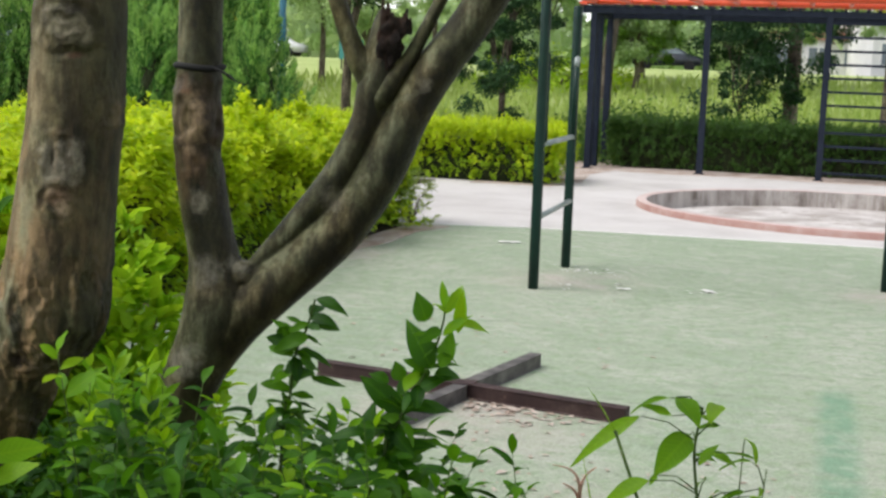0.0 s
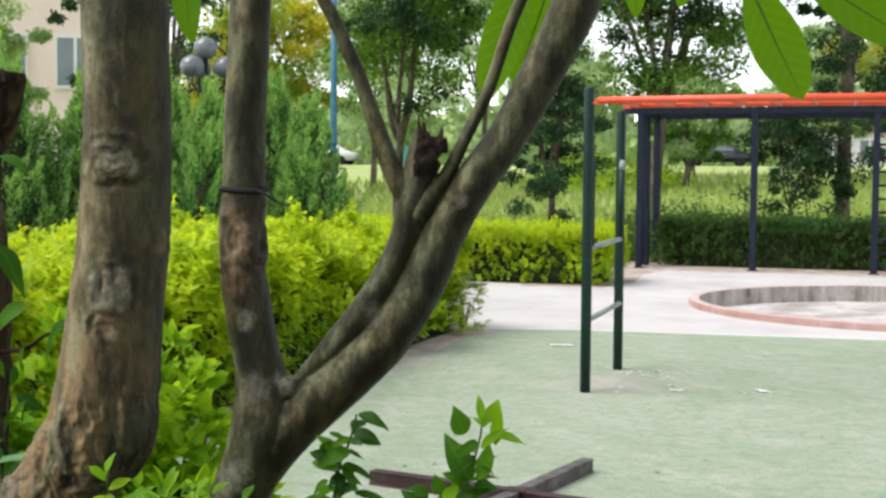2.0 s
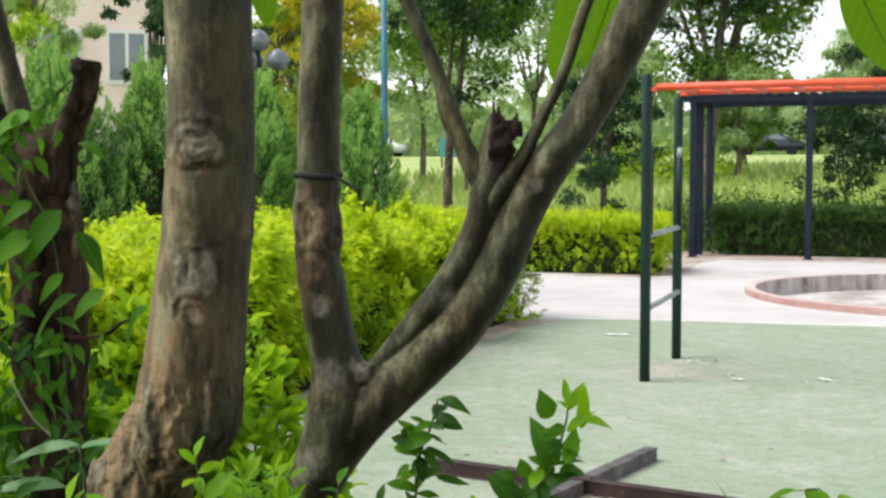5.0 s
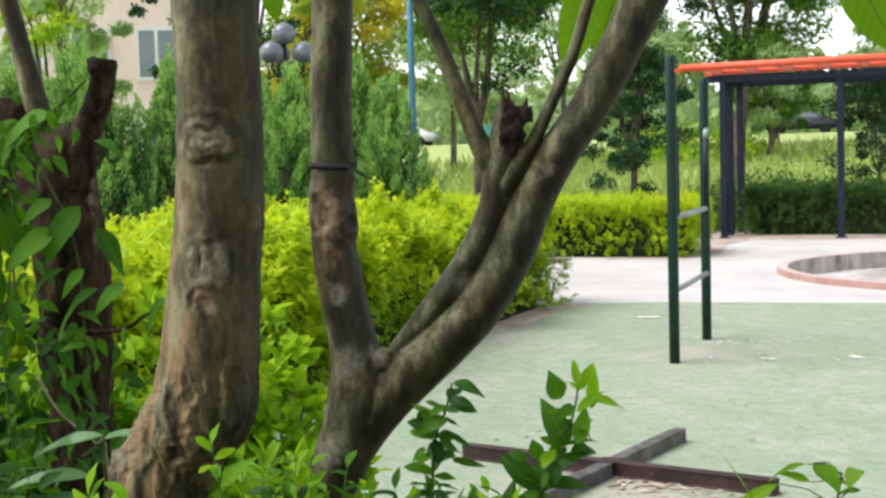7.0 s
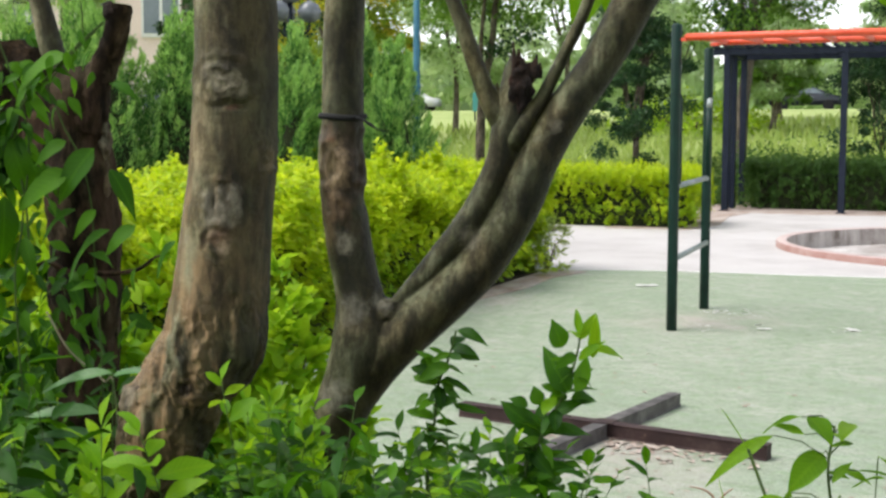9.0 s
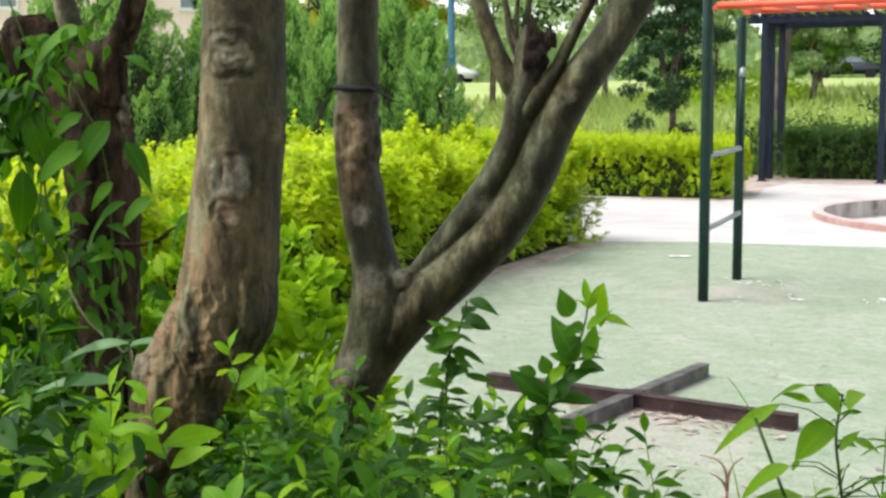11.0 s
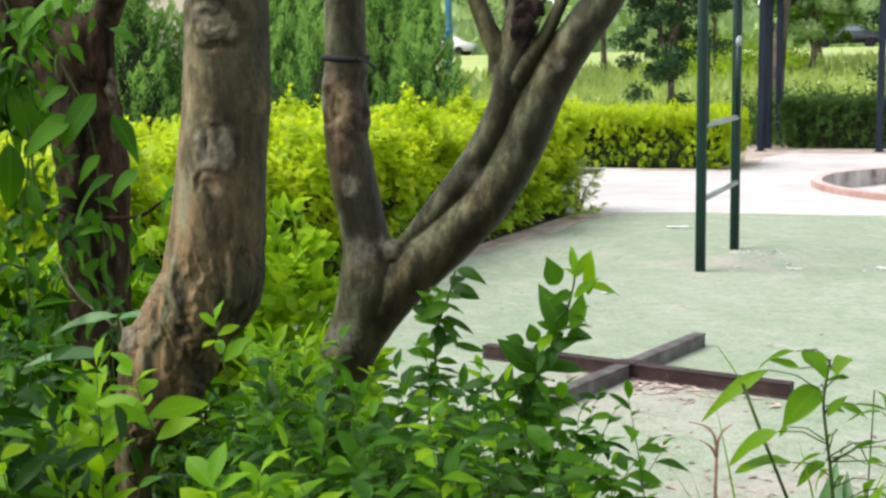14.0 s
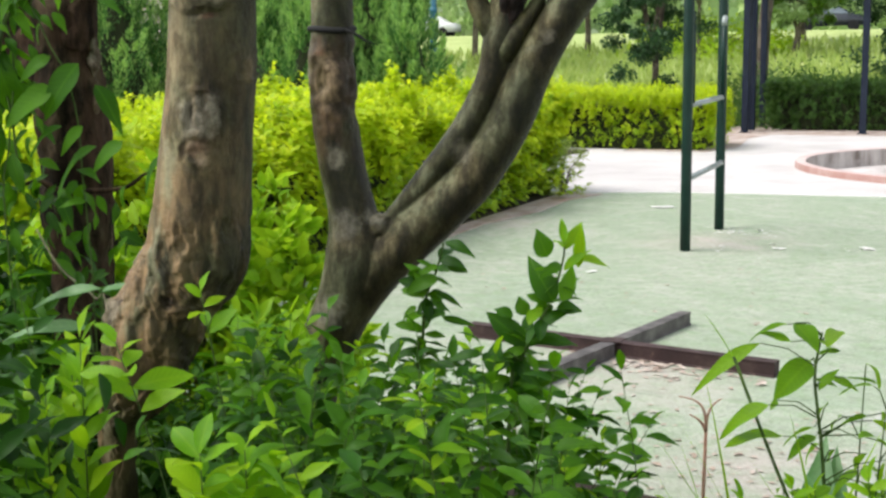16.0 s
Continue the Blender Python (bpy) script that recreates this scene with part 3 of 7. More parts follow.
def leaf_shape(length, width, curl=0.15, fold=0.25, seg=6, point=1.0, broadest=0.74):
    """One leaf along +y, face up, bent down at the tip, folded along its midrib."""
    verts, faces = [], []
    for i in range(seg + 1):
        t = i / seg
        w = width * 0.5 * math.sin(math.pi * min(1, t ** broadest)) ** (0.75 * point) if 0 < t < 1 else 0.0
        y, z = length * t, -curl * length * t * t
        wave = 0.07 * width * length * math.sin(9.5 * t + 7 * width) if 0 < t < 1 else 0.0
        verts += [(-w, y, z + fold * w + wave), (0.045 * width * length * math.sin(4 * t + 9 * curl), y, z), (w * 0.94, y + 0.02 * w, z + fold * w - 0.8 * wave)]
    for i in range(seg):
        a = 3 * i
        faces += [(a, a + 1, a + 4, a + 3), (a + 1, a + 2, a + 5, a + 4)]
    return verts, faces


def leaf_mesh(name, mat, **kw):
    v, f = leaf_shape(**kw)
    me = bpy.data.meshes.new(name)
    me.from_pydata(v, [], f)
    me.materials.append(mat)
    me.polygons.foreach_set("use_smooth", [True] * len(me.polygons))
    me.update()
    return me


LEAF_FORMS = {   # (along, aside, height) of the points of one leaf, and its faces
    "small": ([(0, 0, 0), (0.45, -0.5, 0.1), (0.45, 0.5, 0.1), (1, 0, -1)], [(0, 2, 1), (1, 2, 3)]),
    "plain": ([(0, 0, 0), (0.35, -0.5, 0.12), (0.35, 0.5, 0.12), (0.72, -0.4, -0.4), (0.72, 0.4, -0.4), (1, 0, -1)], [(0, 2, 1), (1, 2, 4, 3), (3, 4, 5)]),
    "ovate": ([(0, 0, 0), (0.14, -0.3, 0.16), (0.14, 0, 0), (0.14, 0.3, 0.16), (0.36, -0.5, 0.2), (0.36, 0, -0.1), (0.36, 0.5, 0.2), (0.6, -0.43, 0.05), (0.6, 0, -0.3), (0.6, 0.43, 0.05), (0.82, -0.22, -0.5), (0.82, 0, -0.65), (0.82, 0.22, -0.5), (1, 0, -1)],
              [(0, 2, 1), (0, 3, 2), (1, 2, 5, 4), (2, 3, 6, 5), (4, 5, 8, 7), (5, 6, 9, 8), (7, 8, 11, 10), (8, 9, 12, 11), (10, 11, 13), (11, 12, 13)])}


def cloud(name, place, way, up, size, slim, mat, parent=None, label="", droop=0.2, form="plain"):
    """Many leaves in one mesh: place, direction, rough face normal and length of each (arrays)."""
    place, way, up = np.asarray(place, float), np.asarray(way, float), np.asarray(up, float)
    n = len(place)
    way = way / np.linalg.norm(way, axis=1, keepdims=True)
    side = np.cross(way, up)
    side /= np.linalg.norm(side, axis=1, keepdims=True) + 1e-9
    nor = np.cross(side, way)
    L = np.asarray(size, float).reshape(n, 1)
    pts, faces = LEAF_FORMS[form]
    v = np.stack([place + way * L * a + side * L * slim * s + nor * L * (h * droop if h < 0 else h * slim) for a, s, h in pts], axis=1).reshape(-1, 3)
    me = bpy.data.meshes.new(name)
    me.vertices.add(len(pts) * n)
    me.vertices.foreach_set("co", v.ravel())
    base = (np.arange(n) * len(pts))[:, None]
    flat = np.array([k for f in faces for k in f])
    sizes = np.array([len(f) for f in faces])
    first = np.concatenate([[0], np.cumsum(sizes)[:-1]])
    me.loops.add(len(flat) * n)
    me.loops.foreach_set("vertex_index", (base + flat).ravel().astype(np.int32))
    me.polygons.add(len(faces) * n)
    me.polygons.foreach_set("loop_start", ((np.arange(n) * len(flat))[:, None] + first).ravel().astype(np.int32))
    me.update(calc_edges=True)
    me.validate()
    return link_mesh(name, me, mat, parent, label, form == "ovate")


rng = np.random.default_rng(11)


def unit(n):
    v = rng.normal(size=(n, 3))
    return v / np.linalg.norm(v, axis=1, keepdims=True)

# ---- ground, court, paving ----


def ground_height(x, y):
    """Level round the playground, rising gently across the meadow to the road."""
    if -13 < x < 13.5 and -15 < y < 15:
        return -0.25
    f = min(1.0, max(0.0, (y - 17) / 50))
    return 2.6 * f * f * (3 - 2 * f)


def build_ground():
    xs = [-900, -400, -200, -120] + list(range(-80, 81, 4)) + [120, 200, 400, 900]
    ys = [-900, -300, -100, -40, -20] + list(range(-12, 101, 4)) + [130, 180, 260, 500, 1500]
    verts = [(x, y, ground_height(x, y) - 0.02 + (0.05 * noise.noise(Vector((x * 0.2, y * 0.2, 3))) if 20 < y < 66 else 0)) for y in ys for x in xs]
    w = len(xs)
    faces = [(j * w + i, j * w + i + 1, (j + 1) * w + i + 1, (j + 1) * w + i) for j in range(len(ys) - 1) for i in range(w - 1)]
    tagged(raw("ground", verts, faces, GRASS), "bright green meadow grass rising gently to the road", "ground", kind="structure")


build_ground()


def slab(name, outline, top, mat, label, category, low=-0.3, bevel=0.0):
    bm = bmesh.new()
    f = bm.faces.new([bm.verts.new((x, y, top)) for x, y in outline])
    r = bmesh.ops.extrude_face_region(bm, geom=[f])
    for v in [g for g in r["geom"] if isinstance(g, bmesh.types.BMVert)]:
        v.co.z = low
    bmesh.ops.recalc_face_normals(bm, faces=bm.faces[:])
    return tagged(part(name, bm, mat), label, category, kind="structure")


PIT, PIT_R = Vector((2.5, 7.75, 0)), 2.8


def ring_outline(r, n=72):
    return [(PIT.x + r * math.cos(2 * math.pi * k / n), PIT.y + r * math.sin(2 * math.pi * k / n)) for k in range(n)]


slab("court", [(-2.12, -5.2), (14, -5.2), (14, 4.6), (1.99, 4.18), (0.32, 3.97), (-0.88, 3.86), (-1.9, 3.55), (-2.16, 3.3)], 0.004, COURT,
     "worn pale green painted sports court with bare patches", "court")



def build_paving():
    """Concrete apron with the round hole of the pit."""
    bm = bmesh.new()
    outer = [(-7.5, 3.3), (-2.16, 3.302), (-1.9, 3.552), (-0.88, 3.862), (0.32, 3.972), (1.99, 4.182), (14, 4.602), (14, 17), (-7.5, 17)]
    o = [bm.verts.new((x, y, 0)) for x, y in outer]
    i = [bm.verts.new((x, y, 0)) for x, y in ring_outline(PIT_R - 0.05)]
    es = [bm.edges.new((r[k], r[(k + 1) % len(r)])) for r in (o, i) for k in range(len(r))]
    bmesh.ops.triangle_fill(bm, use_beauty=True, edges=es)
    for f in bm.faces:
        if f.normal.z < 0:
            f.normal_flip()
    bm.normal_update()
    tagged(part("pavement", bm, PAVING), "pale pinkish concrete paving with faint stains", "pavement", kind="structure")


build_paving()
slab("pavement_joint", [(-1.9, 3.535), (-0.88, 3.845), (0.32, 3.955), (1.99, 4.165), (14, 4.585), (14, 4.625), (1.99, 4.205), (0.32, 3.995), (-0.88, 3.885), (-1.9, 3.575)], 0.009, LITTER,
     "thin white painted line along the court edge", "line", 0.0)
slab("soil_bed", [(-14, -16), (14, -16), (14, -5.1), (3.5, -5.15), (1.5, -5.3), (0.6, -5.1), (-2.1, -4.9), (-2.05, 3.2), (-2.3, 3.5), (-5.2, 3.4), (-14, 3)], 0.012, SOIL,
     "dark soil planting bed under shrubs and trees", "soil", -0.3)
slab("hedge_bed", [(-14, 3.45), (-3.6, 3.45), (-3.5, 9.2), (-14, 9.2)], 0.014, SOIL, "dark soil under the conifers", "soil", -0.3)
slab("leaf_dust_strip", [(-1.55, 13.6), (-0.6, 13.45), (0.6, 13.7), (2.0, 13.55), (3.6, 13.75), (8, 13.7), (8, 17), (-3, 17), (-3, 9.25), (-1.8, 9.35), (-1.55, 10.5), (-1.75, 12.4)], 0.006, DUST,
     "dry brown leaf dust along the hedge foot", "ground", -0.01)
slab("hedge_foot_dirt", [(-2.1, -2.6), (-1.98, -1.4), (-1.86, -0.2), (-1.9, 0.9), (-1.74, 1.9), (-1.78, 2.8), (-1.62, 3.45), (-2.1, 3.5)], 0.011, DUST,
     "brown dirt and leaf dust along the hedge foot", "dirt", 0.0)


def build_pit():
    pit = empty("round_sand_pit", PIT, "empty round concrete pit with faded red kerb ring", "sand pit")
    n = 72

    def ring(name, profile, mat, label=""):
        bm = bmesh.new()
        rows = [[bm.verts.new((PIT.x + r * math.cos(2 * math.pi * k / n), PIT.y + r * math.sin(2 * math.pi * k / n), z + 0.006 * noise.noise(Vector((math.cos(2 * math.pi * k / n) * 6, math.sin(2 * math.pi * k / n) * 6, r)))))
                 for k in range(n)] for r, z in profile]
        for a, b in zip(rows, rows[1:]):
            for k in range(n):
                bm.faces.new((a[k], a[(k + 1) % n], b[(k + 1) % n], b[k]))
        bmesh.ops.recalc_face_normals(bm, faces=bm.faces[:])
        part(name, bm, mat, pit, label, True)
    R = PIT_R
    ring("kerb_face", [(R + 0.012, -0.02), (R + 0.01, 0.06), (R, 0.076)], RED_CURB, "faded red painted kerb face")
    ring("kerb_top", [(R - 0.001, 0.0762), (R - 0.03, 0.083), (R - 0.1, 0.083), (R - 0.12, 0.074)], CURB_TOP, "worn pinkish kerb top")
    ring("inner_wall", [(R - 0.121, 0.0735), (R - 0.125, -0.05), (R - 0.13, -0.2)], PIT_WALL, "grey stained concrete wall")
    bm = bmesh.new()
    bm.faces.new([bm.verts.new((x, y, -0.15)) for x, y in ring_outline(R - 0.1)])
    part("pit_floor", bm, PIT_FLOOR, pit, "pale dusty concrete floor")


build_pit()

# ---- playground equipment ----


def tube_part(name, pts, r, mat, parent, label="", sides=14, rough=0.0):
    return part(name, add_tube(bmesh.new(), pts, [r] * len(pts), sides, True, rough), mat, parent, label, True)


def rounded_top(x, y, top, r):
    """Points and radii of a post with a domed cap."""
    pts = [(x, y, -0.05), (x, y, 0.5), (x, y, top - 0.5), (x, y, top - 0.02), (x, y, top - 0.006), (x, y, top)]
    return pts, [r, r, r, r, r * 0.8, r * 0.3]


def build_monkey_bars():
    t = empty("monkey_bars", (1.24, 0.61, 0), "green steel overhead ladder with orange-red rails on worn court", "monkey bars")
    L, W = 2.475, 1.22
    for x in (0, L):
        for y in (0, W):
            p, r = rounded_top(x, y, 2.2 if y == 0 else 2.1, 0.038)
            part("post", add_tube(bmesh.new(), p, r, 16), GREEN_PAINT, t, "dark green steel post", True)
        inward = 1 if x == 0 else -1
        for z in (0.535, 1.055):
            tube_part("step_rung", [(x + 0.012 * inward, 0.03, z - 0.01), (x + 0.012 * inward, W - 0.03, z + 0.01)], 0.021, GREY_PAINT, t, "worn grey step rung")
        for y, s in ((0.055, 1), (W - 0.055, -1)):
            xx = x + 0.02 * inward
            arc = [(xx, y, 1.06), (xx, y, 1.4), (xx, y, 1.62), (xx, y + 0.0, 1.655), (xx, y - 0.012 * s, 1.675), (xx, y - 0.03 * s, 1.685)]
            tube_part("grip_tube", arc[:3], 0.021, GREEN_PAINT, t, "short side grip tube")
            tube_part("grip_end", [(xx, y, 1.621)] + arc[3:], 0.0215, GREY_PAINT if y > 0.5 else GREEN_PAINT, t, "bent tube end worn to grey")
    for y, Z in ((0.0, 2.1), (W, 2.14)):
        part("rail", add_tube(bmesh.new(), [(0.06, y, Z - 0.004), (0.068, y, Z), (L / 2, y, Z + 0.004), (L + 0.06, y, Z), (L + 0.07, y, Z - 0.004)], [0.012, 0.026, 0.026, 0.026, 0.012], 16), RED_PAINT, t, "orange-red rail", True)
    for k in range(9):
        x = 0.14 + k * 0.275
        tube_part("overhead_rung", [(x, 0.02, 2.1), (x, W - 0.02, 2.14)], 0.017, RED_PAINT, t, "orange-red overhead rung")
    for y, Z in ((0.0, 2.1), (W, 2.14)):
        for x in (0.04, L - 0.04):
            part("bracket", box_bm((x - 0.03, y - 0.018, Z - 0.03), (x + 0.035, y + 0.018, Z - 0.002), 0.004), RED_PAINT, t)


build_monkey_bars()


def build_pergola():
    t = empty("pergola", (0.9, 14.8, 0), "slate-blue steel pergola with slatted top beside a hedge", "pergola")
    row = [-2.1, -0.1, 1.92, 3.94, 5.96]
    for x in row:
        part("post", box_bm((x - 0.055, 13.95, 0), (x + 0.055, 14.06, 2.76), 0.006), SLATE, t)
        part("base_plate", box_bm((x - 0.09, 13.91, 0), (x + 0.09, 14.1, 0.02), 0.003), SLATE, t)
    for y in (14.75, 15.85):
        part("post", box_bm((-2.16, y - 0.055, 0), (-2.05, y + 0.055, 2.76), 0.006), SLATE, t)
    part("post", box_bm((5.9, 15.8, 0), (6.01, 15.9, 2.76), 0.006), SLATE, t)
    part("front_beam", box_bm((-2.4, 13.96, 2.76), (6.3, 14.05, 2.87), 0.006), SLATE, t)
    part("rear_beam", box_bm((-2.4, 15.8, 2.76), (6.3, 15.89, 2.87), 0.006), SLATE, t)
    part("side_beam", box_bm((-2.15, 14.051, 2.77), (-2.06, 15.799, 2.86), 0.006), SLATE, t)
    slat = None
    for k in range(46):
        x = -2.3 + k * 0.186
        if slat is None:
            slat = part("roof_slat", box_bm((x - 0.02, 13.72, 2.872), (x + 0.02, 16.1, 2.925), 0.0), SLATE, t)
            first = x
        else:
            o = new("roof_slat", slat.data)
            o.parent, o.matrix_parent_inverse = t, slat.matrix_parent_inverse
            o.location = (x - first, 0, 0)
    for a, b in ((1.975, 3.885), (3.995, 5.905)):
        for k in range(12):
            z = 0.12 + k * 0.23
            part("infill_bar", box_bm((a, 13.99, z), (b, 14.02, z + 0.042), 0.0), SLATE, t)
    for k in range(3):
        y = 14.2 + k * 0.16
        part("side_slat", box_bm((-2.13, y, 0.05), (-2.09, y + 0.05, 2.77), 0.0), SLATE, t)


build_pergola()


def build_cross():
    t = empty("steel_cross_base", (0.405, -3.32, 0), "rusty steel cross base of removed equipment on court", "steel base")
    c = Vector((0.405, -3.32, 0))
    u, v = Vector((0.98, -0.19, 0)).normalized(), Vector((0.2, 0.98, 0)).normalized()

    def beam(name, d, a, b, mat, label):
        """A steel channel rail with a narrow lip and foot."""
        s = Vector((-d.y, d.x, 0))
        bm = bmesh.new()
        prof = [(-0.036, 0), (0.036, 0), (0.036, 0.007), (0.03, 0.009), (0.03, 0.062), (0.034, 0.064), (0.034, 0.07), (-0.034, 0.07), (-0.034, 0.064), (-0.03, 0.062), (-0.03, 0.009), (-0.036, 0.007)]
        rows = [[bm.verts.new(c + d * e + s * q + Vector((0, 0, z + 0.004))) for q, z in prof] for e in (a, b)]
        n = len(prof)
        for k in range(n):
            bm.faces.new((rows[0][k], rows[0][(k + 1) % n], rows[1][(k + 1) % n], rows[1][k]))
        bm.faces.new(rows[1])
        bm.faces.new(list(reversed(rows[0])))
        bmesh.ops.recalc_face_normals(bm, faces=bm.faces[:])
        bmesh.ops.bevel(bm, geom=bm.edges[:], offset=0.0012, segments=1, affect="EDGES")
        part(name, bm, mat, t, label)
    beam("long_beam", u, -0.8, 0.8, RUST, "dark red rusted beam")
    beam("cross_arm", v, 0.038, 0.82, STEEL_DUSTY, "dusty grey steel arm")
    beam("cross_arm", v, -0.82, -0.038, STEEL_DUSTY, "dusty grey steel arm")
    part("weld_plate", box_bm(c + Vector((-0.05, -0.05, 0.072)), c + Vector((0.05, 0.05, 0.078)), 0.002), RUST, t, "worn reddish weld plate")


build_cross()

# ---- trees near the camera ----


def site(s, d):
    """A place on the ground from metres right of and ahead of the path's edge."""
    x, y = 1.98 + 0.948 * s - 0.317 * d, -9.1 + 0.317 * s + 0.948 * d
    return (x, y, ground_height(x, y) - 0.03)


def at_height(s, d, z):
    p = site(s, d)
    return (p[0], p[1], z)


def knob(bm, at, r, squash=(1, 1, 1), seed=0.0, rough=0.25):
    g = bmesh.ops.create_icosphere(bm, subdivisions=3, radius=1.0)
    for v in g["verts"]:
        d = v.co.copy()
        k = 1 + rough * noise.fractal(d * 2.2 + Vector((seed, 0, 0)), 1.0, 2.0, 3)
        v.co = Vector(at) + Vector((d.x * squash[0], d.y * squash[1], d.z * squash[2])) * r * k


def knot_lift(p, knots, seed=0.0):
    """How far healed branch knots raise the bark at p. knots: place, half width, half height, rise, cracks (across, up, half width, half height, depth)."""
    lift = 0.0
    right = Vector((0.948, 0.317, 0))
    for at, w, h, out, cracks in knots:
        o = p - Vector(at)
        if o.length > 3 * max(w, h):
            continue
        a, b = o.dot(right) / w, o.z / h
        wob = noise.fractal(p * 38 + Vector((seed, 0, 0)), 0.9, 2.0, 3)
        a, b = a + 0.16 * wob, b + 0.16 * noise.fractal(p * 38 + Vector((0, seed, 5)), 0.9, 2.0, 3)
        rho = (abs(a) ** 2.6 + abs(b) ** 2.6) ** (1 / 2.6)
        swell = math.exp(-(rho / 1.25) ** 4)
        lift += out * swell * (0.55 + 0.22 * math.cos(rho * 10.5 + wob) + 0.25 * wob)
        for ca, cb, cw, ch, deep in cracks:
            lift -= out * deep * math.exp(-((a - ca) / cw) ** 2 - ((b - cb) / ch) ** 4)
    return lift


def build_pale_tree():
    t = empty("tree", (0.48, -7.04, 0), "pale grey-brown tree trunk with knots and peeling rusty bark", "tree")
    bm = bmesh.new()
    limb_bm(bm, [(0.43, -7.05, -0.05, 0.06), (0.43, -7.052, 0.4, 0.04), (0.43, -7.054, 0.6, 0.034), (0.436, -7.052, 0.69, 0.042), (0.468, -7.04, 0.765, 0.072), (0.503, -7.028, 0.86, 0.09), (0.54, -7.014, 0.944, 0.09), (0.563, -7.006, 0.984, 0.092),
                 (0.593, -7.002, 1.022, 0.096), (0.606, -6.997, 1.09, 0.094), (0.615, -6.994, 1.15, 0.092), (0.627, -6.99, 1.262, 0.088), (0.637, -6.986, 1.374, 0.085), (0.643, -6.984, 1.47, 0.0845), (0.648, -6.983, 1.6, 0.0815),
                 (0.646, -6.984, 1.767, 0.0805), (0.642, -6.985, 1.908, 0.0795), (0.635, -6.98, 2.25, 0.075), (0.62, -6.975, 2.9, 0.068)], 700, 150, 0.045, 1.0, 7)
    knots = [((0.662, -7.062, 1.545), 0.05, 0.038, 0.01, ((0.4, -1.25, 0.6, 0.25, 0.8), (0.1, 0.35, 0.35, 0.16, 0.45), (-0.5, -0.1, 0.14, 0.5, 0.3), (0.55, 0.5, 0.16, 0.5, 0.35))),
             ((0.657, -7.068, 1.302), 0.043, 0.046, 0.0065, ((-0.25, 0.3, 0.13, 0.5, 1.0), (0.35, 0.65, 0.12, 0.4, 0.6), (0.5, -1.1, 0.4, 0.2, 0.3))),
             ((0.718, -6.995, 1.391), 0.025, 0.035, 0.005, ()), ((0.655, -7.07, 1.235), 0.03, 0.03, 0.005, ((-0.8, 0.1, 0.25, 0.7, 0.5), (0.5, 0.3, 0.3, 0.25, 0.3))),
             ((0.6, -7.09, 0.955), 0.035, 0.03, 0.007, ((-0.3, 0.0, 0.3, 0.5, 1.5),))]
    for v in bm.verts:
        z = v.co.z
        k = max(0.0, min(1.0, (1.18 - z) / 0.12)) * max(0.0, min(1.0, (z - 0.45) / 0.2))
        q = noise.fractal(Vector((v.co.x * 34, v.co.y * 34, z * 13)), 0.8, 2.0, 4)
        away = Vector((v.co.x - 0.48 - 0.16 * max(0, min(1, (z - 0.7) / 0.5)), v.co.y + 7.02, 0)).normalized()
        v.co += away * (0.006 * k * max(-0.6, min(1.0, q * 2.5)) + knot_lift(v.co, knots, 3.0))
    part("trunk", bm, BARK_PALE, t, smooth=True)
    bm = bmesh.new()
    knob(bm, (0.462, -7.052, 0.895), 0.052, (0.85, 0.9, 1.25), 2, 0.3)
    part("burl", bm, BARK_PALE, t, "swollen knotty burl", True)
    bm = bmesh.new()
    limb_bm(bm, [(0.63, -6.98, 2.3, 0.05), (0.9, -6.9, 2.55, 0.04), (1.4, -6.6, 2.75, 0.03), (1.9, -6.2, 2.85, 0.018)], 24, 12, 0.1, 4)
    part("limb", bm, BARK_PALE, t, smooth=True)


build_pale_tree()


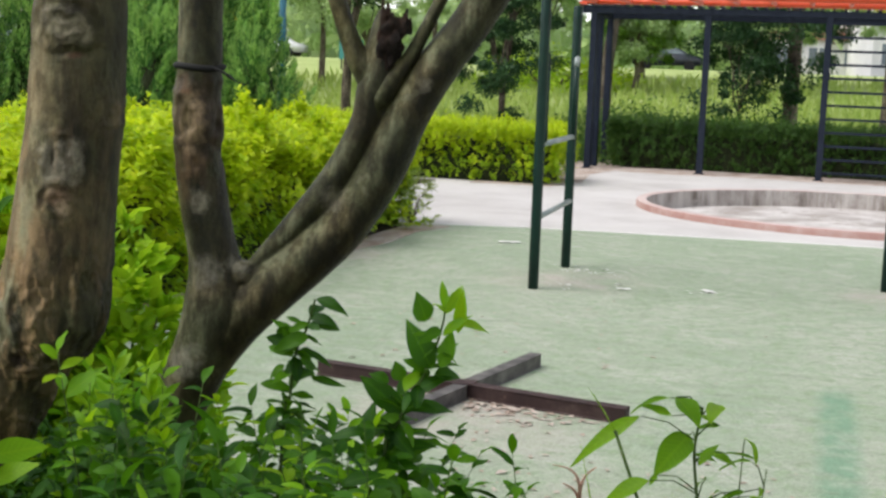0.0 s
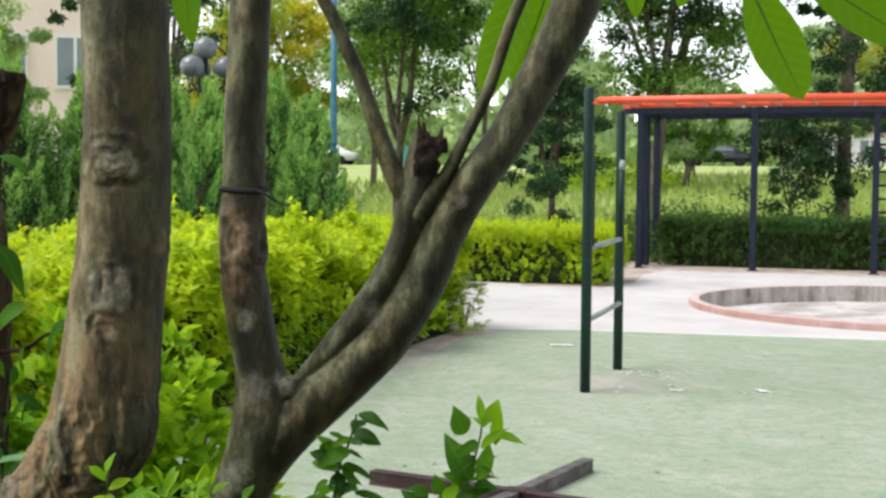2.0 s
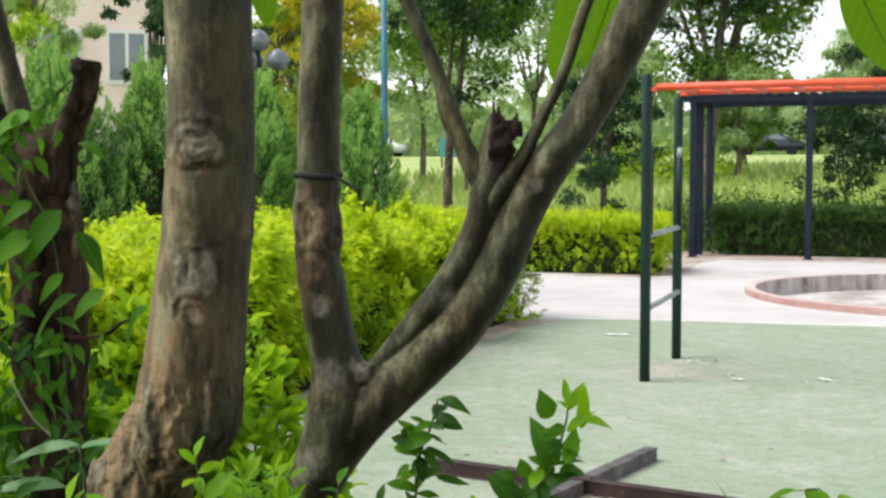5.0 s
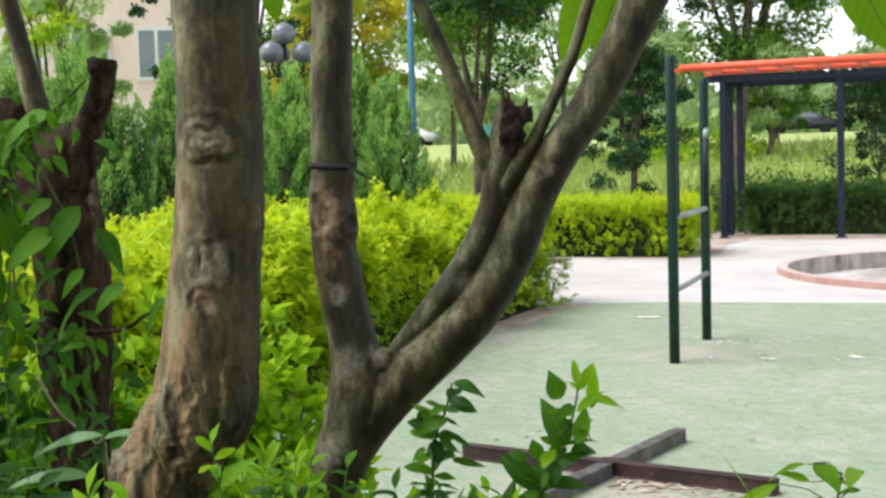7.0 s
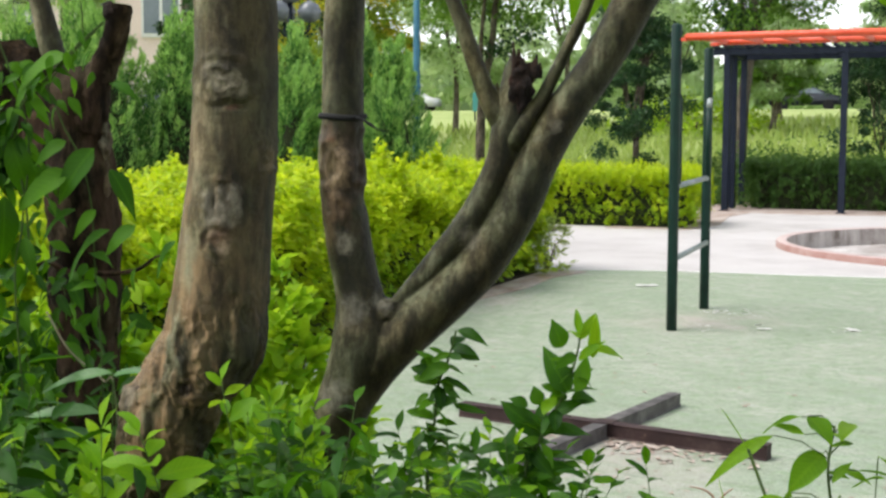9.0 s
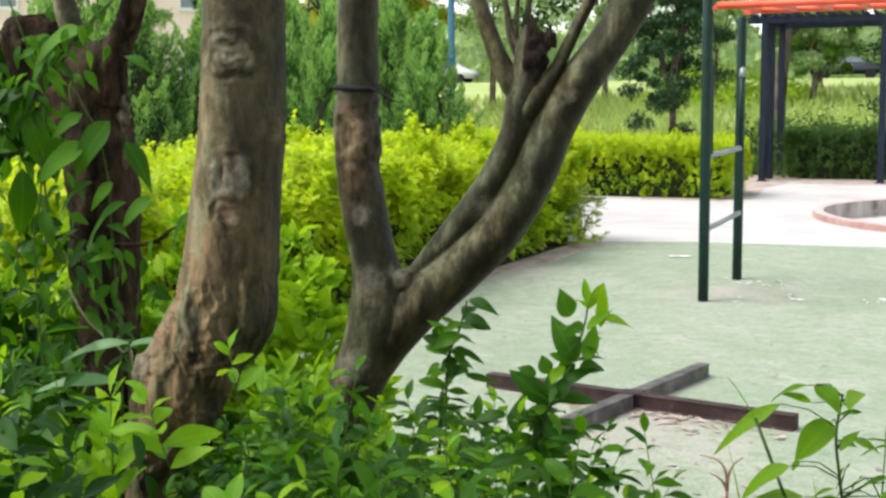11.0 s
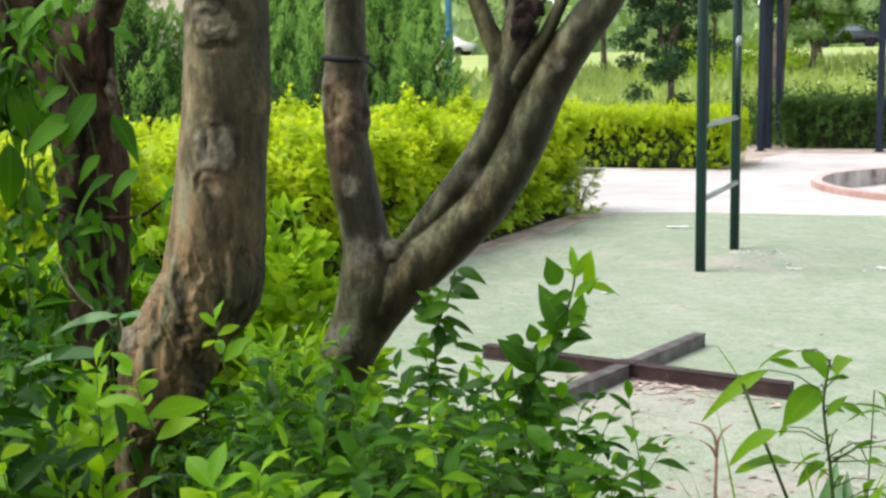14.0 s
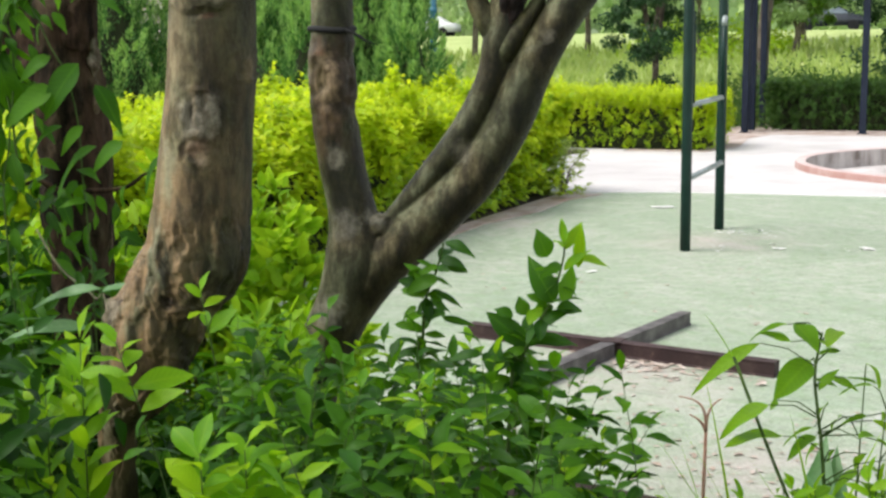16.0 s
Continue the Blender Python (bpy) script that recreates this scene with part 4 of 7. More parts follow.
def build_forked_tree():
    t = empty("tree", (0.3, -6.2, 0), "dark forked tree trunk with sawn stub and wire band", "tree")
    bm = bmesh.new()
    limb_bm(bm, [(0.3, -6.22, -0.05, 0.09), (0.363, -6.182, 0.45, 0.076), (0.403, -6.169, 0.61, 0.0735), (0.435, -6.158, 0.688, 0.0745), (0.472, -6.146, 0.767, 0.077), (0.5, -6.137, 0.85, 0.083), (0.506, -6.135, 0.92, 0.08), (0.501, -6.137, 0.985, 0.068),
                 (0.488, -6.141, 1.055, 0.061), (0.474, -6.145, 1.128, 0.0605), (0.464, -6.149, 1.2, 0.059), (0.455, -6.152, 1.27, 0.0575), (0.453, -6.152, 1.345, 0.0585), (0.453, -6.152, 1.41, 0.0565), (0.456, -6.151, 1.482, 0.0545),
                 (0.458, -6.15, 1.625, 0.053), (0.463, -6.149, 1.767, 0.0525), (0.469, -6.147, 1.91, 0.0525), (0.475, -6.145, 2.05, 0.051), (0.48, -6.14, 2.5, 0.045), (0.47, -6.12, 3.1, 0.038)], 320, 72, 0.04, 21, 8)
    knots = [((0.46, -6.208, 1.356), 0.031, 0.068, 0.013, ((-0.1, 0.0, 0.55, 0.75, 0.75),)), ((0.515, -6.195, 1.335), 0.024, 0.045, 0.008, ((0.2, 0.2, 0.3, 0.5, 1.0),)), ((0.475, -6.206, 1.25), 0.024, 0.03, 0.004, ((0.0, 0.0, 0.35, 0.5, 1.0),))]
    for v in bm.verts:
        # torn, peeling bark under the wire
        z = v.co.z
        k = max(0.0, min(1.0, (1.465 - z) / 0.015)) * max(0.0, min(1.0, (z - 1.2) / 0.1))
        away = Vector((v.co.x - 0.455, v.co.y + 6.152, 0)).normalized()
        if k:
            q = noise.fractal(Vector((v.co.x * 24, v.co.y * 24, z * 16)), 0.9, 2.0, 4)
            v.co += away * (k * (0.009 * q + 0.002))
        v.co += away * knot_lift(v.co, knots, 8.0)
    limb_bm(bm, [(0.39, -6.172, 0.58, 0.058), (0.45, -6.153, 0.715, 0.069), (0.512, -6.132, 0.815, 0.074), (0.567, -6.114, 0.882, 0.073), (0.617, -6.097, 0.93, 0.069), (0.712, -6.066, 1.018, 0.0665), (0.801, -6.037, 1.112, 0.0625), (0.878, -6.011, 1.239, 0.06), (0.932, -5.993, 1.369, 0.0575), (0.984, -5.975, 1.469, 0.0545), (1.083, -5.941, 1.62, 0.05),
                 (1.159, -5.916, 1.766, 0.054), (1.235, -5.891, 1.929, 0.06), (1.275, -5.878, 2.055, 0.062), (1.4, -5.83, 2.4, 0.055), (1.6, -5.75, 2.85, 0.045)], 240, 60, 0.04, 31, 8)
    knob(bm, (0.556, -6.13, 0.975), 0.045, (1.25, 0.9, 0.9), 6, 0.15)
    limb_bm(bm, [(0.545, -6.125, 0.945, 0.018), (0.597, -6.108, 0.998, 0.024), (0.65, -6.09, 1.056, 0.032), (0.711, -6.07, 1.132, 0.0365), (0.768, -6.052, 1.209, 0.0385), (0.813, -6.037, 1.29, 0.0385), (0.847, -6.026, 1.369, 0.04), (0.863, -6.02, 1.44, 0.045),
                 (0.873, -6.012, 1.495, 0.046), (0.876, -6.006, 1.55, 0.04), (0.874, -6.002, 1.6, 0.028), (0.873, -6.0, 1.64, 0.012)], 110, 40, 0.05, 41, 10)
    bmesh.ops.recalc_face_normals(bm, faces=bm.faces[:])
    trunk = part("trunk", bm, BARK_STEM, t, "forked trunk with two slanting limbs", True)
    fuse = trunk.modifiers.new("fuse", "REMESH")
    fuse.mode, fuse.voxel_size, fuse.use_smooth_shade = "VOXEL", 0.0042, True
    ease = trunk.modifiers.new("ease", "SMOOTH")
    ease.factor, ease.iterations = 0.5, 4
    bm = bmesh.new()
    s = spline([(0.882, -6.028, 1.48, 0.022), (0.896, -6.03, 1.53, 0.028), (0.906, -6.026, 1.57, 0.031), (0.911, -6.02, 1.6, 0.03), (0.912, -6.018, 1.62, 0.027)], 46)
    add_tube(bm, s[:, :3], s[:, 3], 40, True, 0.6, 51, 38)
    bm.verts.ensure_lookup_table()
    ring = list(bm.verts)[-40:]
    for k, v in enumerate(ring):
        v.co.z += 0.05 * noise.noise(Vector((k * 0.75, 3.3, 0))) + (0.01 if k % 3 == 0 else -0.01) + (0.016 if v.co.x < 0.9 else -0.018)
    for k, (dx, dy, hz) in enumerate(((-0.022, -0.012, 0.075), (-0.014, 0.0, 0.055), (-0.002, -0.015, 0.03), (0.026, -0.01, 0.04), (0.03, 0.004, 0.02), (0.014, 0.01, 0.01))):
        p = Vector((0.91 + dx, -6.022 + dy, 1.58))
        add_tube(bm, [p, p + Vector((dx * 0.1, 0, 0.02)), p + Vector((dx * 0.3, 0, 0.02 + hz))], [0.013, 0.01, 0.002], 8, True, 0.5, k, 45)
    part("broken_stub", bm, DEADWOOD, t, "jagged dark rotten branch stub", True)
    bm = bmesh.new()
    limb_bm(bm, [(0.868, -6.016, 1.43, 0.03), (0.846, -6.021, 1.476, 0.034), (0.814, -6.032, 1.533, 0.0275), (0.787, -6.041, 1.604, 0.023), (0.734, -6.059, 1.761, 0.019), (0.672, -6.08, 1.91, 0.0175), (0.62, -6.097, 2.02, 0.017), (0.53, -6.12, 2.3, 0.014)], 70, 24, 0.05, 61, 12)
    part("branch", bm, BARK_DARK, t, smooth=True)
    bm = bmesh.new()
    limb_bm(bm, [(0.862, -6.03, 1.4, 0.028), (0.885, -6.03, 1.43, 0.031), (0.919, -6.02, 1.484, 0.025), (0.95, -6.005, 1.53, 0.0185), (0.997, -5.985, 1.634, 0.0158), (1.044, -5.965, 1.741, 0.0156), (1.091, -5.945, 1.898, 0.0155), (1.14, -5.924, 2.03, 0.0155), (1.22, -5.89, 2.3, 0.012)], 60, 18, 0.04, 71, 10)
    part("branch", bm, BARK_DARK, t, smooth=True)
    bm = bmesh.new()
    loop = [(0.456 + 0.0565 * math.cos(a), -6.151 + 0.0565 * math.sin(a), 1.482 + 0.003 * math.sin(a * 2)) for a in np.linspace(0, 2 * math.pi, 28)]
    add_tube(bm, loop, [0.008] * 28, 8, False)
    add_tube(bm, [(0.505, -6.18, 1.482), (0.53, -6.182, 1.475), (0.55, -6.18, 1.462), (0.565, -6.178, 1.452), (0.59, -6.178, 1.444), (0.6, -6.178, 1.448)], [0.005, 0.003, 0.0045, 0.002, 0.0015, 0.001], 8)
    part("wire_band", bm, RUBBER, t, "black wire band tied round the stem", True)


build_forked_tree()


def build_vine_tree():
    """The cut tree at the bed's edge, overgrown by a climber."""
    t = empty("tree", (-0.23, -6.35, 0), "dark cut tree stump with two stubs, overgrown by climber", "tree")
    bm = bmesh.new()
    limb_bm(bm, [(-0.2, -6.36, -0.05, 0.12), (-0.205, -6.355, 0.4, 0.095), (-0.207, -6.352, 0.84, 0.087), (-0.207, -6.352, 0.93, 0.091), (-0.21, -6.353, 1.056, 0.095), (-0.215, -6.354, 1.164, 0.096), (-0.222, -6.357, 1.316, 0.088), (-0.222, -6.356, 1.45, 0.082), (-0.225, -6.357, 1.54, 0.08), (-0.24, -6.358, 1.6, 0.06)], 160, 60, 0.2, 81, 12)
    part("trunk", bm, BARK_OLD, t, smooth=True)
    bm = bmesh.new()
    limb_bm(bm, [(-0.2, -6.36, 1.46, 0.065), (-0.178, -6.363, 1.513, 0.056), (-0.152, -6.354, 1.584, 0.039), (-0.125, -6.345, 1.649, 0.034), (-0.105, -6.338, 1.713, 0.037), (-0.096, -6.335, 1.755, 0.036), (-0.094, -6.334, 1.772, 0.032)], 80, 36, 0.3, 85, 20)
    stub = part("sawn_stub", bm, BARK_OLD, t, "sawn branch stub with hollow end", True)
    bm = bmesh.new()
    knob(bm, (-0.107, -6.366, 1.755), 0.019, (1, 0.7, 1.2), 4, 0.4)
    part("hollow", bm, DEADWOOD, stub, "dark rotten hollow", True)
    bm = bmesh.new()
    limb_bm(bm, [(-0.26, -6.35, 1.36, 0.075), (-0.33, -6.325, 1.45, 0.078), (-0.39, -6.306, 1.515, 0.08), (-0.44, -6.318, 1.585, 0.085), (-0.465, -6.325, 1.645, 0.08), (-0.47, -6.327, 1.685, 0.05)], 70, 32, 0.3, 87, 16)
    part("sawn_stub", bm, BARK_OLD, t, "dark rotten branch stub", True)
    bm = bmesh.new()
    limb_bm(bm, [(-0.25, -6.34, 1.48, 0.045), (-0.285, -6.33, 1.57, 0.036), (-0.306, -6.332, 1.623, 0.032), (-0.322, -6.337, 1.682, 0.032), (-0.343, -6.344, 1.776, 0.028), (-0.365, -6.352, 1.878, 0.025), (-0.397, -6.363, 2.023, 0.023), (-0.48, -6.38, 2.4, 0.02)], 50, 22, 0.06, 89, 9)
    part("limb", bm, BARK_PALE, t, "paler leaning limb", True)
    bm = bmesh.new()
    limb_bm(bm, [(*at_height(a, 3.28, z), r) for a, z, r in ((-1.155, 1.6, 0.004), (-1.14, 1.54, 0.008), (-1.142, 1.47, 0.009), (-1.135, 1.42, 0.014), (-1.14, 1.37, 0.01), (-1.145, 1.3, 0.015), (-1.152, 1.23, 0.008), (-1.145, 1.15, 0.006), (-1.12, 1.0, 0.008), (-1.115, 0.9, 0.004))], 120, 16, 0.9, 93, 38)
    part("bared_wood", bm, BARED, t, "strip of pale bared wood along the bark", True)


build_vine_tree()


def unseen_crown():
    """The near trunks' unseen leafy crown, added above the path to block sky light."""
    t = empty("unseen_canopy", (1.2, -7.0, 2.4), "unseen crown of the near trees, added to shade the path", "canopy")
    n, k = 9000, 150
    c = np.stack([rng.uniform(0.7, 6.0, k), rng.uniform(-12.5, -7.2, k), rng.uniform(2.75, 4.3, k)], 1)
    idx = rng.integers(0, k, n)
    p = c[idx] + unit(n) * (0.3 * rng.random((n, 1)))
    tagged(cloud("foliage", p, unit(n) + np.array([0, 0, -0.4]), unit(n) * 0.6 + np.array([0, 0, 1]), 0.1 + 0.07 * rng.random(n), 0.45, LEAF_TREE, t, form="small"), kind="stuff")
    bm = bmesh.new()
    limb_bm(bm, [(0.62, -6.975, 2.75, 0.05), (1.2, -7.2, 3.1, 0.04), (2.2, -7.7, 3.3, 0.02)], 16, 10, 0.08, 7)
    part("branch", bm, BARK_PALE, t, smooth=True)


unseen_crown()

# ---- hedges ----


def build_hedge(name, x0, x1, y0, y1, top, shoots, size, mats, label, gold=0.0, seed=0, rag=0.1, each=12):
    """A clipped hedge: leafy shoots of many lengths on a solid core coloured dark for the shade inside, with dark gaps
    between them; gold: the height where the light leaves begin.
    """
    t = empty(name, ((x0 + x1) / 2, (y0 + y1) / 2, 0), label, "hedge")
    bm = bmesh.new()
    ins = 0.26
    nx, ny = max(2, int((x1 - x0) / 0.3)), max(2, int((y1 - y0) / 0.3))
    g = bmesh.ops.create_grid(bm, x_segments=nx, y_segments=ny, size=0.5)
    for v in g["verts"]:
        x, y = x0 + ins + (v.co.x + 0.5) * (x1 - x0 - 2 * ins), y0 + ins + (v.co.y + 0.5) * (y1 - y0 - 2 * ins)
        v.co = Vector((x, y, top - 0.27 + 0.1 * noise.noise(Vector((x * 2, y * 2, seed)))))
    r = bmesh.ops.extrude_edge_only(bm, edges=[e for e in bm.edges if e.is_boundary])
    for v in [q for q in r["geom"] if isinstance(q, bmesh.types.BMVert)]:
        v.co.z = 0.0
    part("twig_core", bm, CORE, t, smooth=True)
    lx, ly = x1 - x0, y1 - y0
    area = np.array([lx * ly * 1.2, lx * top, lx * top, ly * top, ly * top])
    face = rng.choice(5, shoots, p=area / area.sum())
    u, v = rng.random(shoots), rng.random(shoots)
    p, o = np.zeros((shoots, 3)), np.zeros((shoots, 3))
    for k in range(5):
        m = face == k
        if k == 0:
            p[m] = np.stack([x0 + u[m] * lx, y0 + v[m] * ly, np.full(m.sum(), top)], 1)
            o[m] = (0, 0, 1)
        elif k in (1, 2):
            p[m] = np.stack([x0 + u[m] * lx, np.full(m.sum(), (y0, y1)[k - 1]), top * v[m] ** 0.75], 1)
            o[m] = (0, (-1, 1)[k - 1], 0.25)
        else:
            p[m] = np.stack([np.full(m.sum(), (x0, x1)[k - 3]), y0 + u[m] * ly, top * v[m] ** 0.75], 1)
            o[m] = ((-1, 1)[k - 3], 0, 0.25)
    swell = np.array([noise.fractal(Vector((a * 2.2 + seed, b * 2.2, c * 2.2)), 0.9, 2.0, 3) for a, b, c in p])
    p += o * (swell * rag * 1.6 - 0.1 - rng.random(shoots) ** 1.5 * 0.14)[:, None]
    low = (face > 0) & (rng.random(shoots) < np.clip(0.75 - p[:, 2] / (top * 0.65), 0, 0.55))
    p[low] -= o[low] * (0.08 + 0.14 * rng.random((int(low.sum()), 1)))
    p[:, 2] = np.clip(p[:, 2], 0.03, None)
    lean = o * 0.8 + unit(shoots) * 0.55 + np.array([0, 0, 0.75])
    lean /= np.linalg.norm(lean, axis=1, keepdims=True)
    long = (0.06 + 0.1 * rng.random(shoots)) * np.where(face == 0, 1.2, 1.0)
    idx = np.repeat(np.arange(shoots), each)
    n = len(idx)
    f = np.tile((np.arange(each) + 0.5) / each, shoots) + rng.uniform(-0.04, 0.04, n)
    pos = p[idx] + lean[idx] * (long[idx] * f)[:, None]
    way = unit(n)
    way -= lean[idx] * (way * lean[idx]).sum(1, keepdims=True)
    way /= np.linalg.norm(way, axis=1, keepdims=True)
    way = way + lean[idx] * (0.25 + 0.75 * f)[:, None]
    up = lean[idx] + unit(n) * 0.35 + np.array([0, 0, 0.5])
    L = size * (0.65 + 0.7 * rng.random(n)) * (1.15 - 0.35 * f)
    if gold:
        bright = (rng.random(shoots) < np.clip((p[:, 2] - gold + 0.25 * swell) / 0.32, 0.03, 0.98))[idx]
    else:
        bright = rng.random(n) < 0.5
    for name2, m, mat in (("foliage", bright, mats[0]), ("lower_foliage", ~bright, mats[1])):
        if m.sum():
            tagged(cloud(name2, pos[m], way[m], up[m], L[m], 0.52, mat, t, form="plain"), kind="stuff")
    return t


build_hedge("privet_hedge", -4.6, -2.05, -4.6, 3.7, 0.97, 13500, 0.066, (LEAF_GOLD, LEAF_GOLD_LOW), "golden yellow-green privet hedge with ragged top beside court", 0.27, 1.0, 0.21, 11)
build_hedge("privet_hedge", -8.5, -1.72, 9.45, 11.0, 0.86, 7600, 0.05, (LEAF_GOLD, LEAF_GOLD_LOW), "yellow-green clipped privet hedge behind the paving", 0.16, 5.0, 0.11, 10)
build_hedge("green_hedge", -1.9, 7.5, 14.75, 16.4, 0.88, 8200, 0.046, (LEAF_HEDGE, LEAF_HEDGE), "dark green clipped hedge behind the pergola", 0, 9.0, 0.1, 13)


def build_bush(name, at, r, h, n, size, mats, label, seed=0, slim=0.5, form="plain"):
    """A loose rounded shrub of leaf clumps on twigs."""
    t = empty(name, at, label, "shrub")
    for k in range(9):
        bm = bmesh.new()
        a = k * 2.4 + seed
        e = Vector((math.cos(a) * r * 0.55, math.sin(a) * r * 0.55, h * (0.5 + 0.25 * math.sin(k * 1.7))))
        add_tube(bm, [Vector(at), Vector(at) + e * 0.5 + Vector((0, 0, 0.1)), Vector(at) + e], [r * 0.025 + 0.003, r * 0.015 + 0.002, 0.002], 6)
        part("twig", bm, BARK_FAR, t, smooth=True)
    c = unit(max(8, n // 28))
    c[:, 2] = np.abs(c[:, 2])
    c = c * (0.55 + 0.5 * rng.random((len(c), 1))) * np.array([r, r, h]) + np.array(at)
    idx = rng.integers(0, len(c), n)
    p = c[idx] + unit(n) * (r * 0.22 * rng.random((n, 1)))
    p[:, 2] = np.clip(p[:, 2], at[2] + 0.02, None)
    way = (p - np.array(at)) * np.array([1, 1, 0.3]) + unit(n) * r * 0.9
    tagged(cloud("foliage", p, way, unit(n) + np.array([0, 0, 0.8]), size * (0.6 + 0.8 * rng.random(n)), slim, mats, t, form=form), kind="stuff")
    return t


# ---- conifers ----


def build_conifer(at, h, r, n, label):
    """A juniper-like conifer: pointed upright plumes of fine sprays over a core coloured dark for the shade inside."""
    t = empty("conifer", at, label, "conifer", "conifers behind the hedge")
    bm = bmesh.new()
    add_tube(bm, [at, (at[0], at[1], at[2] + h * 0.5), (at[0], at[1], at[2] + h * 0.9)], [0.07, 0.045, 0.01], 8)
    part("trunk", bm, BARK_FAR, t, smooth=True)
    k = int(70 * h * r)
    f = rng.random(k) ** 0.85
    f[:3] = (0.93, 0.86, 0.8)
    ang = np.arange(k) * 2.4 + rng.uniform(-0.4, 0.4, k)
    rad = r * (1 - f) ** 0.7 * (0.8 + 0.25 * rng.random(k))
    root = np.stack([np.cos(ang) * rad, np.sin(ang) * rad, f * h * 0.86], 1)
    lean = np.stack([np.cos(ang) * 0.6 * (1 - f), np.sin(ang) * 0.6 * (1 - f), np.ones(k)], 1) + unit(k) * 0.28
    long = h * (0.13 + 0.09 * rng.random(k))
    wide = long * (0.27 + 0.1 * rng.random(k))
    idx = rng.integers(0, k, n)
    s = rng.random(n) ** 0.8
    around = unit(n)
    around[:, 2] *= 0.3
    around /= np.linalg.norm(around, axis=1, keepdims=True)
    girth = wide[idx] * (1 - s) ** 0.8 * (0.45 + 0.55 * rng.random(n))
    p = np.array(at) + root[idx] + lean[idx] * (long[idx] * s)[:, None] + around * girth[:, None]
    way = lean[idx] + around * (0.8 - 0.5 * s)[:, None] + unit(n) * 0.25
    face, size = around + unit(n) * 0.4, 0.06 * (0.6 + 0.8 * rng.random(n))
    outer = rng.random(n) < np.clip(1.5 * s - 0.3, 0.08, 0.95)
    for name, m, mat, label in (("tip_foliage", outer, LEAF_CONIFER_TIP, "light feathery tips"), ("crown", ~outer, LEAF_CONIFER_SHADE, "feathery green sprays")):
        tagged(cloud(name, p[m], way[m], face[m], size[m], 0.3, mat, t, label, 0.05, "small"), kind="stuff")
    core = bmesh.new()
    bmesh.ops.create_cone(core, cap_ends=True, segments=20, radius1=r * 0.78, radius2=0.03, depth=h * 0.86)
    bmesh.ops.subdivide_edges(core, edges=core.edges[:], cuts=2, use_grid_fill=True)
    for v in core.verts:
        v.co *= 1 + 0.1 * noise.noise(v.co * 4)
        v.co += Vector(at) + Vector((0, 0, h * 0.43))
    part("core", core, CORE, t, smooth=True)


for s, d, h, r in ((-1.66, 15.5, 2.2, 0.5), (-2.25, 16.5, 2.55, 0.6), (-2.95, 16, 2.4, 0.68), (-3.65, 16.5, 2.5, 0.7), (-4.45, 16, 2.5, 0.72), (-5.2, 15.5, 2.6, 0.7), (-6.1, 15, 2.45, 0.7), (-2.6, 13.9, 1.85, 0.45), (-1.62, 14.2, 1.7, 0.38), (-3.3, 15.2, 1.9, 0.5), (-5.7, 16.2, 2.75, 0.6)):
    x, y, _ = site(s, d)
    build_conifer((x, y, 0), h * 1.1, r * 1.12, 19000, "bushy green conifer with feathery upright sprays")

# ---- trees of the park ----


